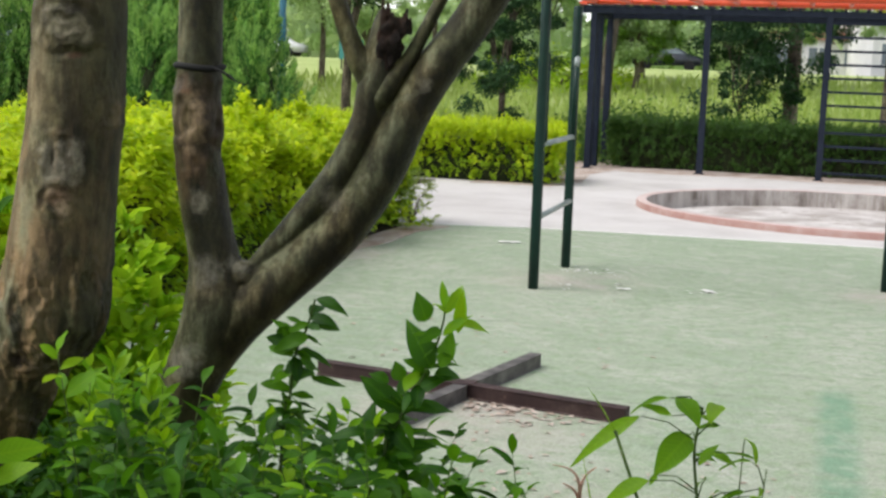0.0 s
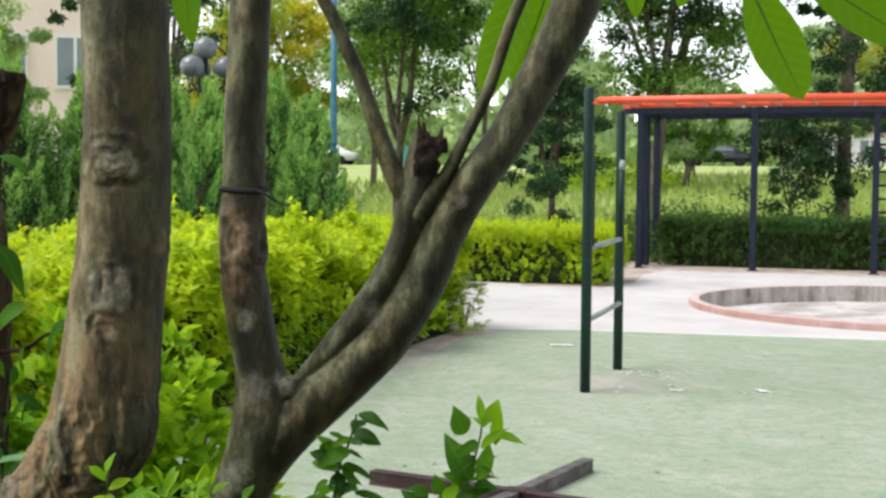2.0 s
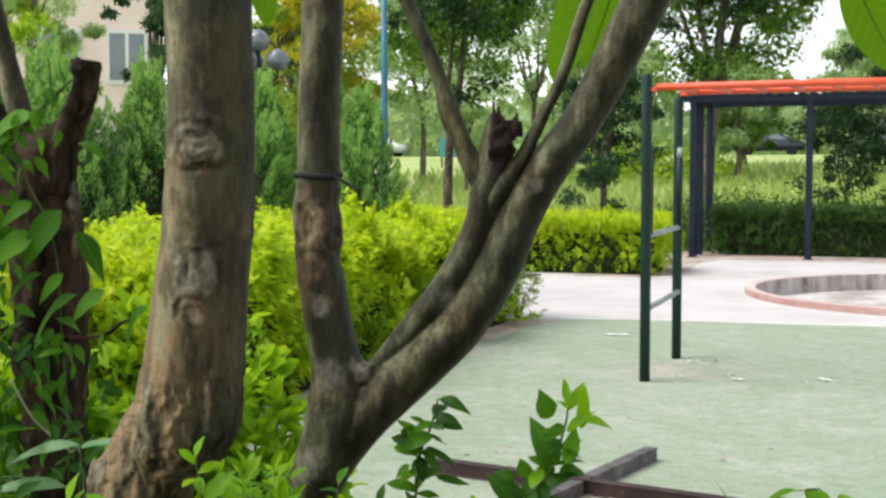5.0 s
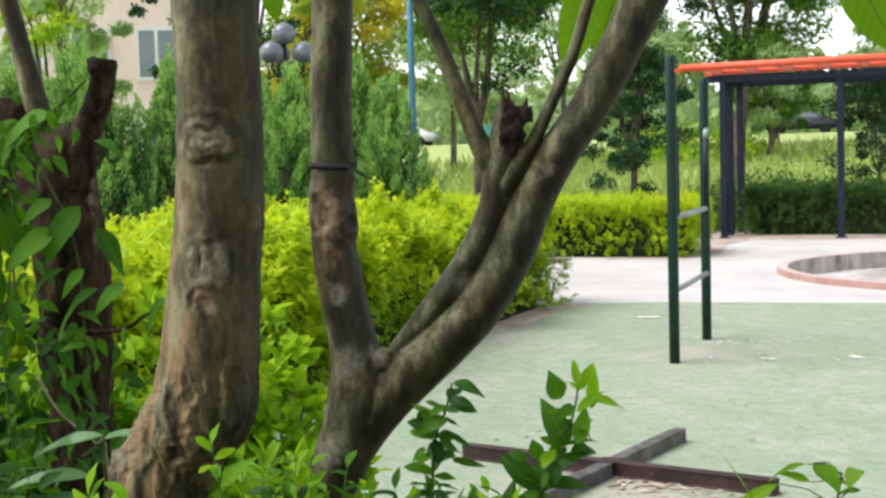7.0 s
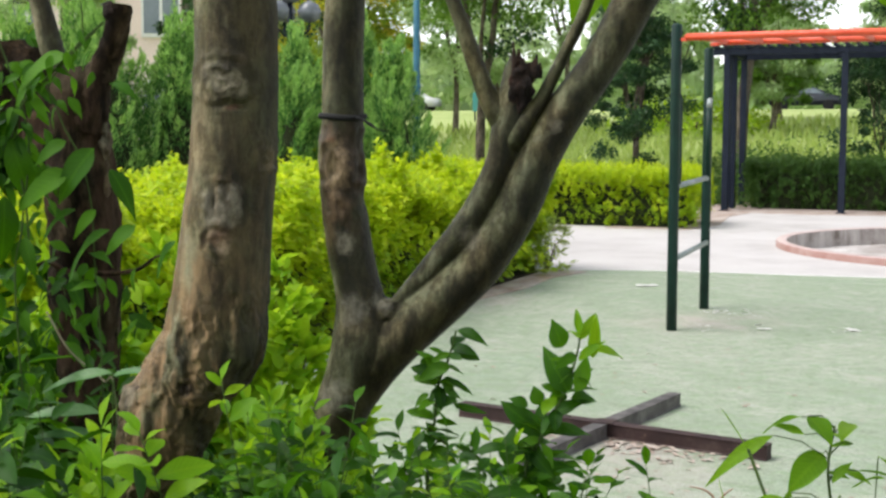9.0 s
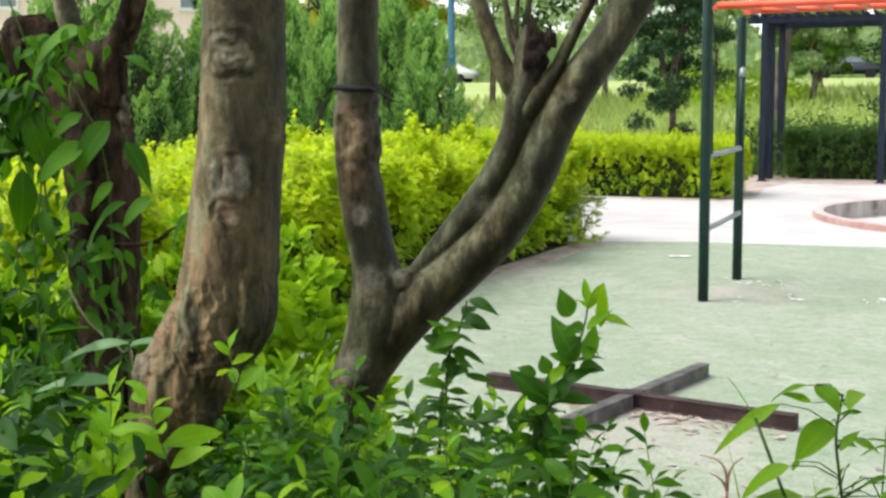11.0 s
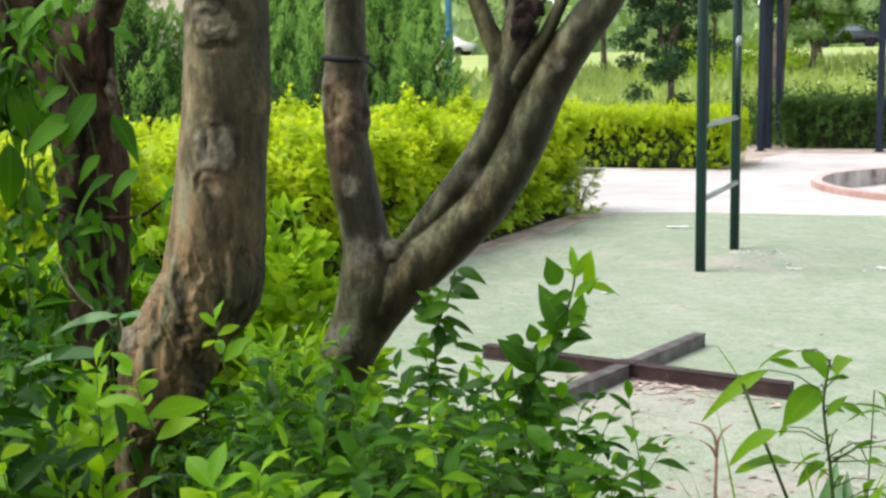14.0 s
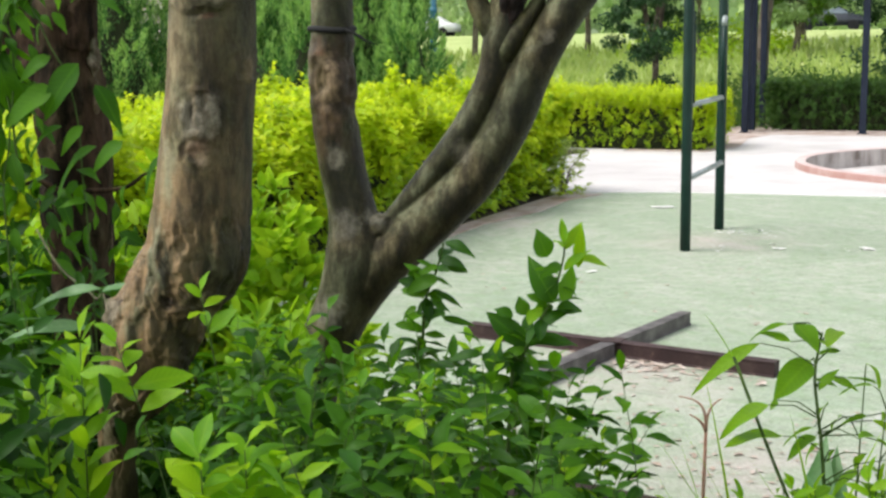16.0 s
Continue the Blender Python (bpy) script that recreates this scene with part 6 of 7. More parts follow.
def bed_shrubs():
    """Broadleaf shrubs that fill the bed; heights scaled along sight lines from the camera."""
    edges = [-1.36, -1.22, -1.08, -0.95, -0.82, -0.7, -0.58, -0.46, -0.34, -0.22, -0.11, 0.0, 0.12, 0.22, 0.34]
    for lo, hi in zip(edges, edges[1:]):
        mid = site((lo + hi) / 2, 2.6)
        t = empty("shrub", (mid[0], mid[1], 0), "leafy green shrub with young lighter tips in the bed", "shrub", "shrubs in the bed")
        n = 16 if hi < -0.3 else 11 if hi < -0.1 else 6 if hi < 0.1 else 3
        deep = []
        for k in range(n):
            s = lo + (hi - lo) * (k + rnd.random()) / n
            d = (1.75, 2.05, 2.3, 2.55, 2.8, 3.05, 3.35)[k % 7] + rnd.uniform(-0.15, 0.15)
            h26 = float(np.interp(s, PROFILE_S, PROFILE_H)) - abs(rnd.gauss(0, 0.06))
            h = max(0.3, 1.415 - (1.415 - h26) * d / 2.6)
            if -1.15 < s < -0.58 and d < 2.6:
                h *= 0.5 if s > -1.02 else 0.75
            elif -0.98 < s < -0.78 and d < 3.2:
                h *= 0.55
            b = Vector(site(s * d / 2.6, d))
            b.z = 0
            lean = 0.06 if s < -0.5 else 0.17
            tip = b + Vector((rnd.uniform(-lean, lean), rnd.uniform(-0.15, 0.15), h))
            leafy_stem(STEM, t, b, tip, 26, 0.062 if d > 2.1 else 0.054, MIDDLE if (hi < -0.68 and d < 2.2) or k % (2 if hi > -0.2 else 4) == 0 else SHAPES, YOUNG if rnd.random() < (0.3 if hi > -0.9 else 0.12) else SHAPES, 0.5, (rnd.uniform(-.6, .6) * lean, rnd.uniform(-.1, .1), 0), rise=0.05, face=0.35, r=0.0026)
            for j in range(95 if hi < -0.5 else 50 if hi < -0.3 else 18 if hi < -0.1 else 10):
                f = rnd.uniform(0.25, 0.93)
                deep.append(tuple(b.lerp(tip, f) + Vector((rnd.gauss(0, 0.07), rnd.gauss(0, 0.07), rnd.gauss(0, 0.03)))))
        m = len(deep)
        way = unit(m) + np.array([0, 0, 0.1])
        tagged(cloud("foliage", deep, way, unit(m) * 0.7 + np.array([0, 0, 1]), 0.058 * (0.6 + 0.7 * rng.random(m)), 0.42, LEAF_MID_SHADE if -0.95 < hi < -0.68 or -0.5 < hi < -0.2 else LEAF_SHRUB_SHADE, t, form="ovate"), kind="stuff")


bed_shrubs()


def sprig(tip, base, leaves, size, meshes, tips, label, start=0.4, bend=(0, 0, 0), rise=0.3, share=0.2, mat=STEM, r=0.0034, category="shrub", name="shrub"):
    t = empty(name, (base[0], base[1], 0), label, category)
    leafy_stem(mat, t, base, tip, leaves, size, meshes, tips, start, bend, rise, share, r, face=0.5, nest=False)
    return t


TIP_LEAVES = [
        (0.04, 1.027, 0.026, 1.071, 0.75), (0.053, 0.938, 0.014, 1.012, 0.55), (0.068, 0.944, 0.096, 1.004, 0.5), (0.058, 0.925, 0.109, 0.923, 0.6), (0.093, 1.02, 0.163, 1.022, 0.36),
        (0.073, 1.001, 0.099, 1.039, 0.35), (0.073, 1.041, 0.109, 1.09, 0.35), (0.072, 1.055, 0.071, 1.104, 0.32), (0.072, 1.048, 0.058, 1.068, 0.4), (0.1, 1.006, 0.105, 1.082, 0.28),
        (0.005, 0.895, 0.027, 0.936, 0.5)]   # side and height of each leaf's base and tip, and its slimness
SHOOT_LEAVES = [
        (-0.002, 0.911, -0.015, 0.945, 0.8), (-0.026, 0.908, -0.057, 0.926, 0.7), (0.003, 0.85, -0.077, 0.908, 0.45), (-0.006, 0.862, 0.099, 0.859, 0.28), (-0.061, 0.787, -0.066, 0.867, 0.5),
        (-0.066, 0.765, -0.113, 0.805, 0.5), (-0.023, 0.78, 0.052, 0.8, 0.36), (-0.036, 0.735, 0.028, 0.759, 0.3), (-0.01, 0.811, 0.046, 0.818, 0.2), (-0.029, 0.785, -0.091, 0.753, 0.45),
        (-0.022, 0.801, -0.032, 0.842, 0.3), (-0.021, 0.824, 0.006, 0.786, 0.4)]
SIDE_LEAVES = [
        (-0.179, 1.018, -0.131, 1.01, 0.4), (-0.188, 0.985, -0.137, 0.952, 0.5), (-0.192, 0.945, -0.25, 0.928, 0.5), (-0.205, 0.916, -0.145, 0.879, 0.2), (-0.22, 0.899, -0.211, 0.856, 0.45),
        (-0.187, 0.854, -0.125, 0.841, 0.22), (-0.187, 0.772, -0.128, 0.748, 0.18), (-0.241, 0.88, -0.265, 0.865, 0.5), (-0.232, 0.965, -0.271, 0.922, 0.3)]


@functools.lru_cache(None)
def leaf_kind(mat, w):
    """Three leaves of one slimness, more or less curled."""
    return tuple(leaf_mesh("leaf", mat, length=1, width=w, curl=c, fold=0.35, seg=10, point=1.25, broadest=0.84) for c in (0.2, 0.4, 0.55))


def measured_shoot(d, stem, groups, label):
    """A shoot with each of its large leaves in its own place."""
    toward, right = Vector((0.317, -0.948, 0)), Vector((0.948, 0.317, 0))
    foot = at_height(stem[0][0] - 0.03, d, 0)
    t = empty("shrub", foot, label, "shrub")
    bm = bmesh.new()
    limb_bm(bm, [(*foot, 0.004)] + [(*at_height(a, d, z), 0.0035 - 0.0003 * k) for k, (a, z) in enumerate(stem)], 40, 7, 0.0)
    part("stem", bm, STEM, t, smooth=True)
    for mat, leaves in groups:
        for a, z, a2, z2, w in leaves:
            p, q = Vector(at_height(a, d + rnd.uniform(-0.02, 0.02), z)), Vector(at_height(a2, d + rnd.uniform(-0.05, 0.03), z2))
            long = (q - p).length
            put_leaf("leaf", leaf_kind(mat, w), t, p, q - p + Vector((0, 0, 0.12 * long)), long * 1.06, up=toward * 0.9 + Vector((0, 0, 0.6)) + right * rnd.uniform(-0.3, 0.3), roll=rnd.uniform(-0.4, 0.4))
    for k in range(46):
        f = rnd.random() ** 1.5 * (len(stem) - 2.2)
        i = int(f)
        a, z = (stem[i][0] + (stem[i + 1][0] - stem[i][0]) * (f - i), stem[i][1] + (stem[i + 1][1] - stem[i][1]) * (f - i))
        p = Vector(at_height(a, d, z))
        put_leaf("leaf", SHAPES, t, p, right * rnd.uniform(-1, 1) + toward * rnd.uniform(-0.8, 0.8) + Vector((0, 0, rnd.uniform(-0.3, 0.6))), rnd.uniform(0.04, 0.07), up=toward * 0.5 + Vector((0, 0, 1)), roll=rnd.uniform(-0.6, 0.6))
    for k in range(16):
        z = stem[0][1] * rnd.uniform(0.75, 1.02)
        p = Vector(at_height(stem[0][0] - 0.01, d, z))
        put_leaf("leaf", SHAPES, t, p, right * rnd.uniform(-1, 1) + toward * rnd.uniform(-0.8, 0.8), rnd.uniform(0.05, 0.08), roll=rnd.uniform(-0.4, 0.4))


measured_shoot(2.45, [(-0.031, 0.747), (-0.01, 0.825), (0.016, 0.88), (0.042, 0.93), (0.057, 0.968), (0.072, 1.028), (0.073, 1.052)], ((LEAF_YOUNG, TIP_LEAVES[4:]), (LEAF_MID_ONE, TIP_LEAVES[:4]), (LEAF_SHRUB_ONE, SHOOT_LEAVES)), "tall shrub shoot with dark leaves and light tip")
measured_shoot(2.7, [(-0.241, 0.734), (-0.229, 0.808), (-0.22, 0.899), (-0.199, 0.953), (-0.185, 1.002), (-0.182, 1.019)], ((LEAF_SHRUB_ONE, SIDE_LEAVES),), "slender shrub shoot with arching dark leaves")
sprig(at_height(0.0, 2.5, 0.86), at_height(-0.06, 2.6, 0), 36, 0.07, WIDE, WIDE, "shrub shoot with broad dark green leaves", 0.55, (0.05, 0, 0), -0.1, 0.15)
for s, d, z in ((-0.6, 2.75, 0.82), (-0.56, 2.9, 0.82), (-0.53, 2.8, 0.78), (-0.63, 2.95, 0.8), (-0.58, 2.65, 0.88), (-0.5, 2.7, 0.76), (-0.66, 2.8, 0.84), (-0.55, 3.05, 0.78), (-0.47, 2.6, 0.74)):
    sprig(at_height(s, d, z), at_height(s - 0.02, d, 0), 26, 0.075, YOUNG, YOUNG, "bright upright shrub shoot between the trunks", 0.5, (0, 0, 0), 0.8, 0.3)
for s, d, z in ((-0.763, 2.1, 0.94), (-0.83, 2.1, 0.86), (-0.8, 2.15, 0.89)):
    sprig(at_height(s, d, z), at_height(s, d, 0), 22, 0.085, YOUNG, YOUNG, "pale upright shrub shoot in the bed", 0.6, (0, 0, 0), 1.0, 0.4)
for s, d, z in ((-0.43, 1.65, 0.88), (-0.38, 1.7, 0.87), (-0.34, 1.72, 0.84)):
    sprig(at_height(s, d, z), at_height(s + 0.02, d, 0), 18, 0.085, BROAD_LIGHT, BROAD_LIGHT, "light green broad-leaved shoot near the path", 0.8, (0, 0, 0), 0.5, 0.3)
for s, d, z in ((0.08, 2.3, 0.74), (0.15, 2.45, 0.66)):
    sprig(at_height(s, d, z), at_height(s - 0.05, d, 0), 20, 0.05, SHAPES, YOUNG, "low shrub shoot at the court side", 0.55, (0, 0, 0), 0.3, 0.25)

for a, z, a0, d, n in ((0.152, 0.776, -0.02, 2.45, 13), (0.207, 0.7, 0.02, 2.45, 12), (0.251, 0.69, 0.1, 2.5, 10), (0.13, 0.72, -0.05, 2.4, 12), (0.05, 0.8, -0.1, 2.5, 14), (0.2, 0.62, 0.0, 2.35, 12)):
    sprig(at_height(a, d, z), at_height(a0, d, 0), n, 0.062, SHAPES, MIDDLE, "arching shrub shoot with drooping narrow leaves", 0.62, (-0.04, 0, 0.06), -0.1, 0.25, r=0.0026)
sprig(at_height(-0.665, 2.0, 0.955), at_height(-0.52, 2.0, 0), 10, 0.085, BROAD_LIGHT, BROAD_LIGHT, "leaning shoot with large pale green leaves", 0.86, (0.05, 0, 0.04), 0.2, 0.3)
sprig(at_height(-0.575, 2.2, 1.0), at_height(-0.5, 2.25, 0), 5, 0.06, BROAD_LIGHT, BROAD_LIGHT, "thin shoot with two fresh leaves before the trunk", 0.92, (0.03, 0, 0), 0.4, 0.3)

for k, (s, d, z) in enumerate(((0.27, 2.25, 0.6), (0.33, 2.15, 0.63), (0.4, 2.3, 0.6), (0.47, 2.2, 0.66), (0.53, 2.3, 0.62), (0.6, 2.2, 0.68), (0.66, 2.35, 0.62), (0.72, 2.25, 0.7), (0.8, 2.3, 0.68))):
    sprig(at_height(s, d, z), at_height(s + 0.03, d + 0.05, 0), 15, 0.06, BROAD if k % 2 else SHAPES, YOUNG, "low leafy weed at the court edge", 0.72, (0.02, 0, 0), 0.2, 0.3)


PLANT_LEAVES = [
        (0.437, 0.877, 0.331, 0.808, 0.27), (0.481, 0.921, 0.418, 0.892, 0.3), (0.487, 0.888, 0.436, 0.894, 0.4), (0.494, 0.922, 0.52, 0.884, 0.7), (0.532, 0.843, 0.469, 0.788, 0.62),
        (0.446, 0.776, 0.364, 0.728, 0.45), (0.482, 0.702, 0.377, 0.7, 0.45), (0.468, 0.774, 0.455, 0.761, 0.6), (0.533, 0.815, 0.57, 0.802, 0.5), (0.538, 0.801, 0.571, 0.837, 0.5),
        (0.53, 0.889, 0.549, 0.892, 0.5), (0.584, 0.899, 0.546, 0.889, 0.4), (0.585, 0.864, 0.545, 0.858, 0.4), (0.534, 0.727, 0.482, 0.709, 0.33), (0.543, 0.702, 0.492, 0.683, 0.5),
        (0.569, 0.81, 0.598, 0.802, 0.4), (0.59, 0.818, 0.65, 0.805, 0.3), (0.631, 0.748, 0.593, 0.743, 0.35), (0.639, 0.74, 0.679, 0.722, 0.4), (0.625, 0.685, 0.615, 0.65, 0.4),
        (0.668, 0.664, 0.681, 0.654, 0.6)]   # side and height of each leaf's base and tip, and its slimness


def broad_plant():
    """The tall plant with stalked broad leaves at the court side."""
    d = 2.35
    t = empty("broadleaf_plant", site(0.545, d), "thin-stemmed plant with drooping broad light leaves", "plant")
    right, ahead = Vector((0.948, 0.317, 0)), Vector((-0.317, 0.948, 0))

    def at(a, z, dd=d):
        return Vector(at_height(a, dd, z))
    line = [(0.575, -0.02), (0.57, 0.4), (0.555, 0.642), (0.542, 0.75), (0.534, 0.825), (0.544, 0.904)]
    bm = bmesh.new()
    limb_bm(bm, [(*at(a, z), 0.0062 - 0.0042 * max(0, z)) for a, z in line], 30, 8, 0.0)
    main = part("stem", bm, STEM, t, smooth=True)

    def stalked(owner, p0, e, tip, size=1.0, forms=BROAD, face=0.3):
        bm = bmesh.new()
        add_tube(bm, [p0, p0.lerp(e, 0.5) + Vector((0, 0, 0.012)), e], [0.0016, 0.0013, 0.001], 6)
        stalk = part("leaf_stalk", bm, STEM, owner, smooth=True)
        put_leaf("leaf", forms, stalk, e, tip - e + Vector((0, 0, 0.22 * (tip - e).length)), (tip - e).length * size, up=Vector((0, 0, 1)) - ahead * rnd.uniform(face - 0.25, face + 0.25) + right * rnd.uniform(-0.2, 0.2), roll=rnd.uniform(-0.3, 0.3))
    for a, z, a2, z2, w in PLANT_LEAVES:
        root = max(0.55, min(0.9, z - 0.35 * abs(a - 0.545)))
        x = float(np.interp(root, [q[1] for q in line], [q[0] for q in line]))
        e = at(a, z, d + rnd.uniform(-0.04, 0.04))
        stalked(main, at(x, root), e, at(a2, z2, d + rnd.uniform(-0.06, 0.02)), 1.1, leaf_kind(LEAF_BROAD, round(w * 0.78, 2)), 0.45)
    for k in range(18):
        z = rnd.uniform(0.42, 0.74)
        x = float(np.interp(z, [q[1] for q in line], [q[0] for q in line]))
        e = at(x + rnd.uniform(-0.1, 0.2), z + rnd.uniform(-0.02, 0.05), d + rnd.uniform(-0.1, 0.1))
        stalked(main, at(x, z), e, e + right * rnd.uniform(-0.07, 0.07) + ahead * rnd.uniform(-0.05, 0.05) + Vector((0, 0, rnd.uniform(-0.04, 0.01))))
    for s2, a2, zt in ((0.07, 0.02, 0.83), (0.1, -0.03, 0.8), (0.14, -0.05, 0.72), (0.2, 0.03, 0.66), (0.3, -0.04, 0.62), (-0.07, 0.04, 0.58), (-0.15, 0.02, 0.55)):
        foot, tip2 = at(0.57 + s2 * 0.35, 0), at(0.56 + s2, zt, d + a2)
        b2 = bmesh.new()
        add_tube(b2, stem_points(foot, tip2, (0, 0, 0)), [0.0042 - 0.0004 * k for k in range(9)], 7)
        side = part("side_stem", b2, STEM, t, smooth=True)
        for k in range(3):
            e = foot.lerp(tip2, 0.75 + 0.12 * k) + right * rnd.uniform(-0.04, 0.05) + Vector((0, 0, 0.02))
            stalked(side, foot.lerp(tip2, 0.72 + 0.12 * k), e, e + right * rnd.uniform(-0.07, 0.07) + ahead * rnd.uniform(-0.04, 0.04) + Vector((0, 0, rnd.uniform(-0.04, 0.0))))
    for k in range(22):
        put_leaf("blade", BLADE, t, at(0.57 + rnd.uniform(-0.2, 0.4), 0, d + rnd.uniform(-0.1, 0.1)), (rnd.uniform(-0.3, 0.3), rnd.uniform(-0.3, 0.3), 1), rnd.uniform(0.45, 0.72))
    thin = [leaf_mesh("grass_blade", LEAF_YOUNG, length=1, width=w, curl=c, fold=0.3, seg=8) for w, c in ((0.009, 0.1), (0.008, 0.3), (0.012, 0.2))]
    for k in range(36):
        put_leaf("blade", thin, t, at(0.56 + rnd.uniform(-0.18, 0.42), 0, d + rnd.uniform(-0.12, 0.15)), (rnd.uniform(-0.25, 0.25), rnd.uniform(-0.25, 0.25), 1), rnd.uniform(0.56, 0.8), roll=rnd.uniform(-1, 1))
    t2 = empty("grass_blade", site(0.46, 2.34), "long pointed grass blade at the court side", "grass")
    put_leaf("blade", [leaf_mesh("grass_blade", LEAF_YOUNG, length=1, width=0.13, curl=0.03, fold=0.3, seg=8)], t2, at_height(0.383, 2.33, 0.859), (-0.04, -0.013, 0.068), 0.1, label="long green blade")
    bm = bmesh.new()
    add_tube(bm, stem_points(at_height(0.8, 2.34, 0), at_height(0.383, 2.33, 0.861), (-0.03, 0, 0)), [0.0034] * 9, 6)
    part("stalk", bm, STEM, t2, smooth=True)


broad_plant()


def twig_plant():
    b = Vector(at_height(0.355, 2.6, 0))
    t = empty("bare_twig", b, "thin reddish bare twig forking at the top", "twig")
    bm = bmesh.new()
    top = Vector(at_height(0.368, 2.6, 0.64))
    add_tube(bm, stem_points(b, top, (0, 0, 0)), [0.006 - 0.0003 * k for k in range(9)], 7)
    part("stalk", bm, STEM_RED, t, smooth=True)
    for sx, sz, bend in ((-0.057, 0.073, 0.02), (0.032, 0.07, -0.01), (-0.035, 0.035, 0.005), (0.004, 0.04, 0.0)):
        bm = bmesh.new()
        e = top + Vector((0.948 * sx, 0.317 * sx, sz))
        add_tube(bm, stem_points(top, e, (bend * 0.9, 0, abs(bend))), [0.0042 - 0.0004 * k for k in range(9)], 6)
        part("fork", bm, STEM_RED, t, smooth=True)


twig_plant()


VINE_LEAVES = [(-1.118, 1.35, -1.214, 1.259), (-1.056, 1.405, -1.12, 1.287), (-1.019, 1.355, -0.966, 1.267), (-1.104, 1.259, -1.172, 1.211), (-1.023, 1.211, -1.118, 1.129), (-0.959, 1.222, -1.011, 1.158), (-1.055, 1.259, -1.087, 1.205),
               (-1.249, 1.484, -1.329, 1.402), (-1.017, 1.557, -0.951, 1.529), (-1.234, 1.504, -1.287, 1.389), (-1.075, 1.155, -1.019, 1.137), (-1.056, 1.079, -1.099, 1.071), (-0.861, 1.187, -0.906, 1.128), (-1.123, 1.422, -1.174, 1.368), (-1.278, 1.292, -1.264, 1.169),
               (-1.12, 1.092, -1.093, 1.032), (-1.231, 1.195, -1.212, 1.121), (-1.258, 1.429, -1.226, 1.307), (-1.306, 1.484, -1.358, 1.409), (-1.351, 1.429, -1.388, 1.361), (-1.174, 1.585, -1.232, 1.517), (-1.116, 1.625, -1.209, 1.55), (-1.204, 1.524, -1.17, 1.483)]   # side and height of the base and the tip of large leaves


def climber():
    """Vine with large hanging leaves on the cut tree, a dead twig, and long blades at its foot."""
    t = empty("climbing_vine", (-0.23, -6.5, 0), "soft green climber hanging over the cut tree", "vine")
    c = Vector((-0.23, -6.36, 0))
    toward, right = Vector((0.317, -0.948, 0)), Vector((0.948, 0.317, 0))

    def runner(points, r=0.0024, mat=STEM):
        bm = bmesh.new()
        limb_bm(bm, [(*at_height(a, 2.96, z), r) for a, z in points], 24, 7, 0.0)
        return part("runner", bm, mat, t, smooth=True)
    first = runner([(-1.084, 1.75), (-1.084, 1.658), (-1.165, 1.558), (-1.15, 1.504), (-1.126, 1.443), (-1.093, 1.382), (-1.068, 1.265), (-1.065, 1.141), (-1.058, 1.029), (-1.051, 0.761), (-1.06, 0.02)], 0.002)
    runner([(-1.3, 1.7), (-1.22, 1.45), (-1.24, 1.22), (-1.26, 1.0), (-1.2, 0.02)])
    runner([(-1.03, 1.7), (-1.1, 1.64), (-1.17, 1.57), (-1.23, 1.51), (-1.25, 1.4), (-1.23, 1.28), (-1.22, 1.1)], 0.003)
    runner([(-1.05, 1.68), (-1.12, 1.615), (-1.19, 1.55), (-1.24, 1.49), (-1.26, 1.42)], 0.0026)
    runner([(-1.185, 1.012), (-1.132, 0.918), (-1.051, 0.846), (-1.02, 0.78), (-1.0, 0.02)], 0.0022, STEM_TAN)
    for a, z, a2, z2 in VINE_LEAVES:
        p, q = Vector(at_height(a, 2.95, z)), Vector(at_height(a2, 2.92, z2))
        put_leaf("leaf", VINE if a > -1.22 else SHAPES, first, p, q - p + Vector((0, 0, 0.3 * (q - p).length)), (q - p).length * 1.12, up=toward * 0.75 + Vector((0, 0, 1)) + right * rnd.uniform(-0.2, 0.2), roll=rnd.uniform(-0.4, 0.4))
    # small leaves along the hanging bundle, dark ones over the far side, and a loose fill low down
    for k in range(300):
        if k < 60:
            f = rnd.random() * 2
            a, z = (-1.07 - 0.17 * f, 1.65 - 0.14 * f) if f < 1 else (-1.24 + 0.02 * (f - 1), 1.51 - 0.25 * (f - 1))
            a, z, far = a + rnd.gauss(0, 0.022), z + rnd.gauss(0, 0.022), 2.95
        elif k < 210:
            a, z, far = rnd.uniform(-1.55, -1.2), rnd.uniform(0.8, 1.62), 3.0
        else:
            a, z, far = rnd.uniform(-1.28, -0.95), rnd.uniform(0.8, 1.12), 3.0
        p = Vector(at_height(a, far + rnd.uniform(-0.05, 0.12), z))
        put_leaf("leaf", VINE if k < 60 or k % 5 == 0 else SHAPES, t, p, right * rnd.uniform(-1, 1) + toward * rnd.uniform(0, 0.5) + Vector((0, 0, rnd.uniform(-1.1, 0.0))), rnd.uniform(0.035, 0.06) if k < 60 else rnd.uniform(0.035, 0.075), up=toward * rnd.uniform(0.1, 0.8) + Vector((0, 0, 0.9)) + right * rnd.uniform(-0.5, 0.5), roll=rnd.uniform(-0.7, 0.7))
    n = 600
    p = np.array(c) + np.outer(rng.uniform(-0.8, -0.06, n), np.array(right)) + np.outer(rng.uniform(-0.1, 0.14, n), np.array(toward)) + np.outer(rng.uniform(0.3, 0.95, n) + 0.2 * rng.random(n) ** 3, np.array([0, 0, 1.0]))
    tagged(cloud("foliage", p, unit(n) + np.array([0, 0, -0.5]), unit(n) * 0.8 + np.array(toward), 0.05 + 0.05 * rng.random(n), 0.42, LEAF_SHRUB_SHADE, t, form="ovate"), kind="stuff")
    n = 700
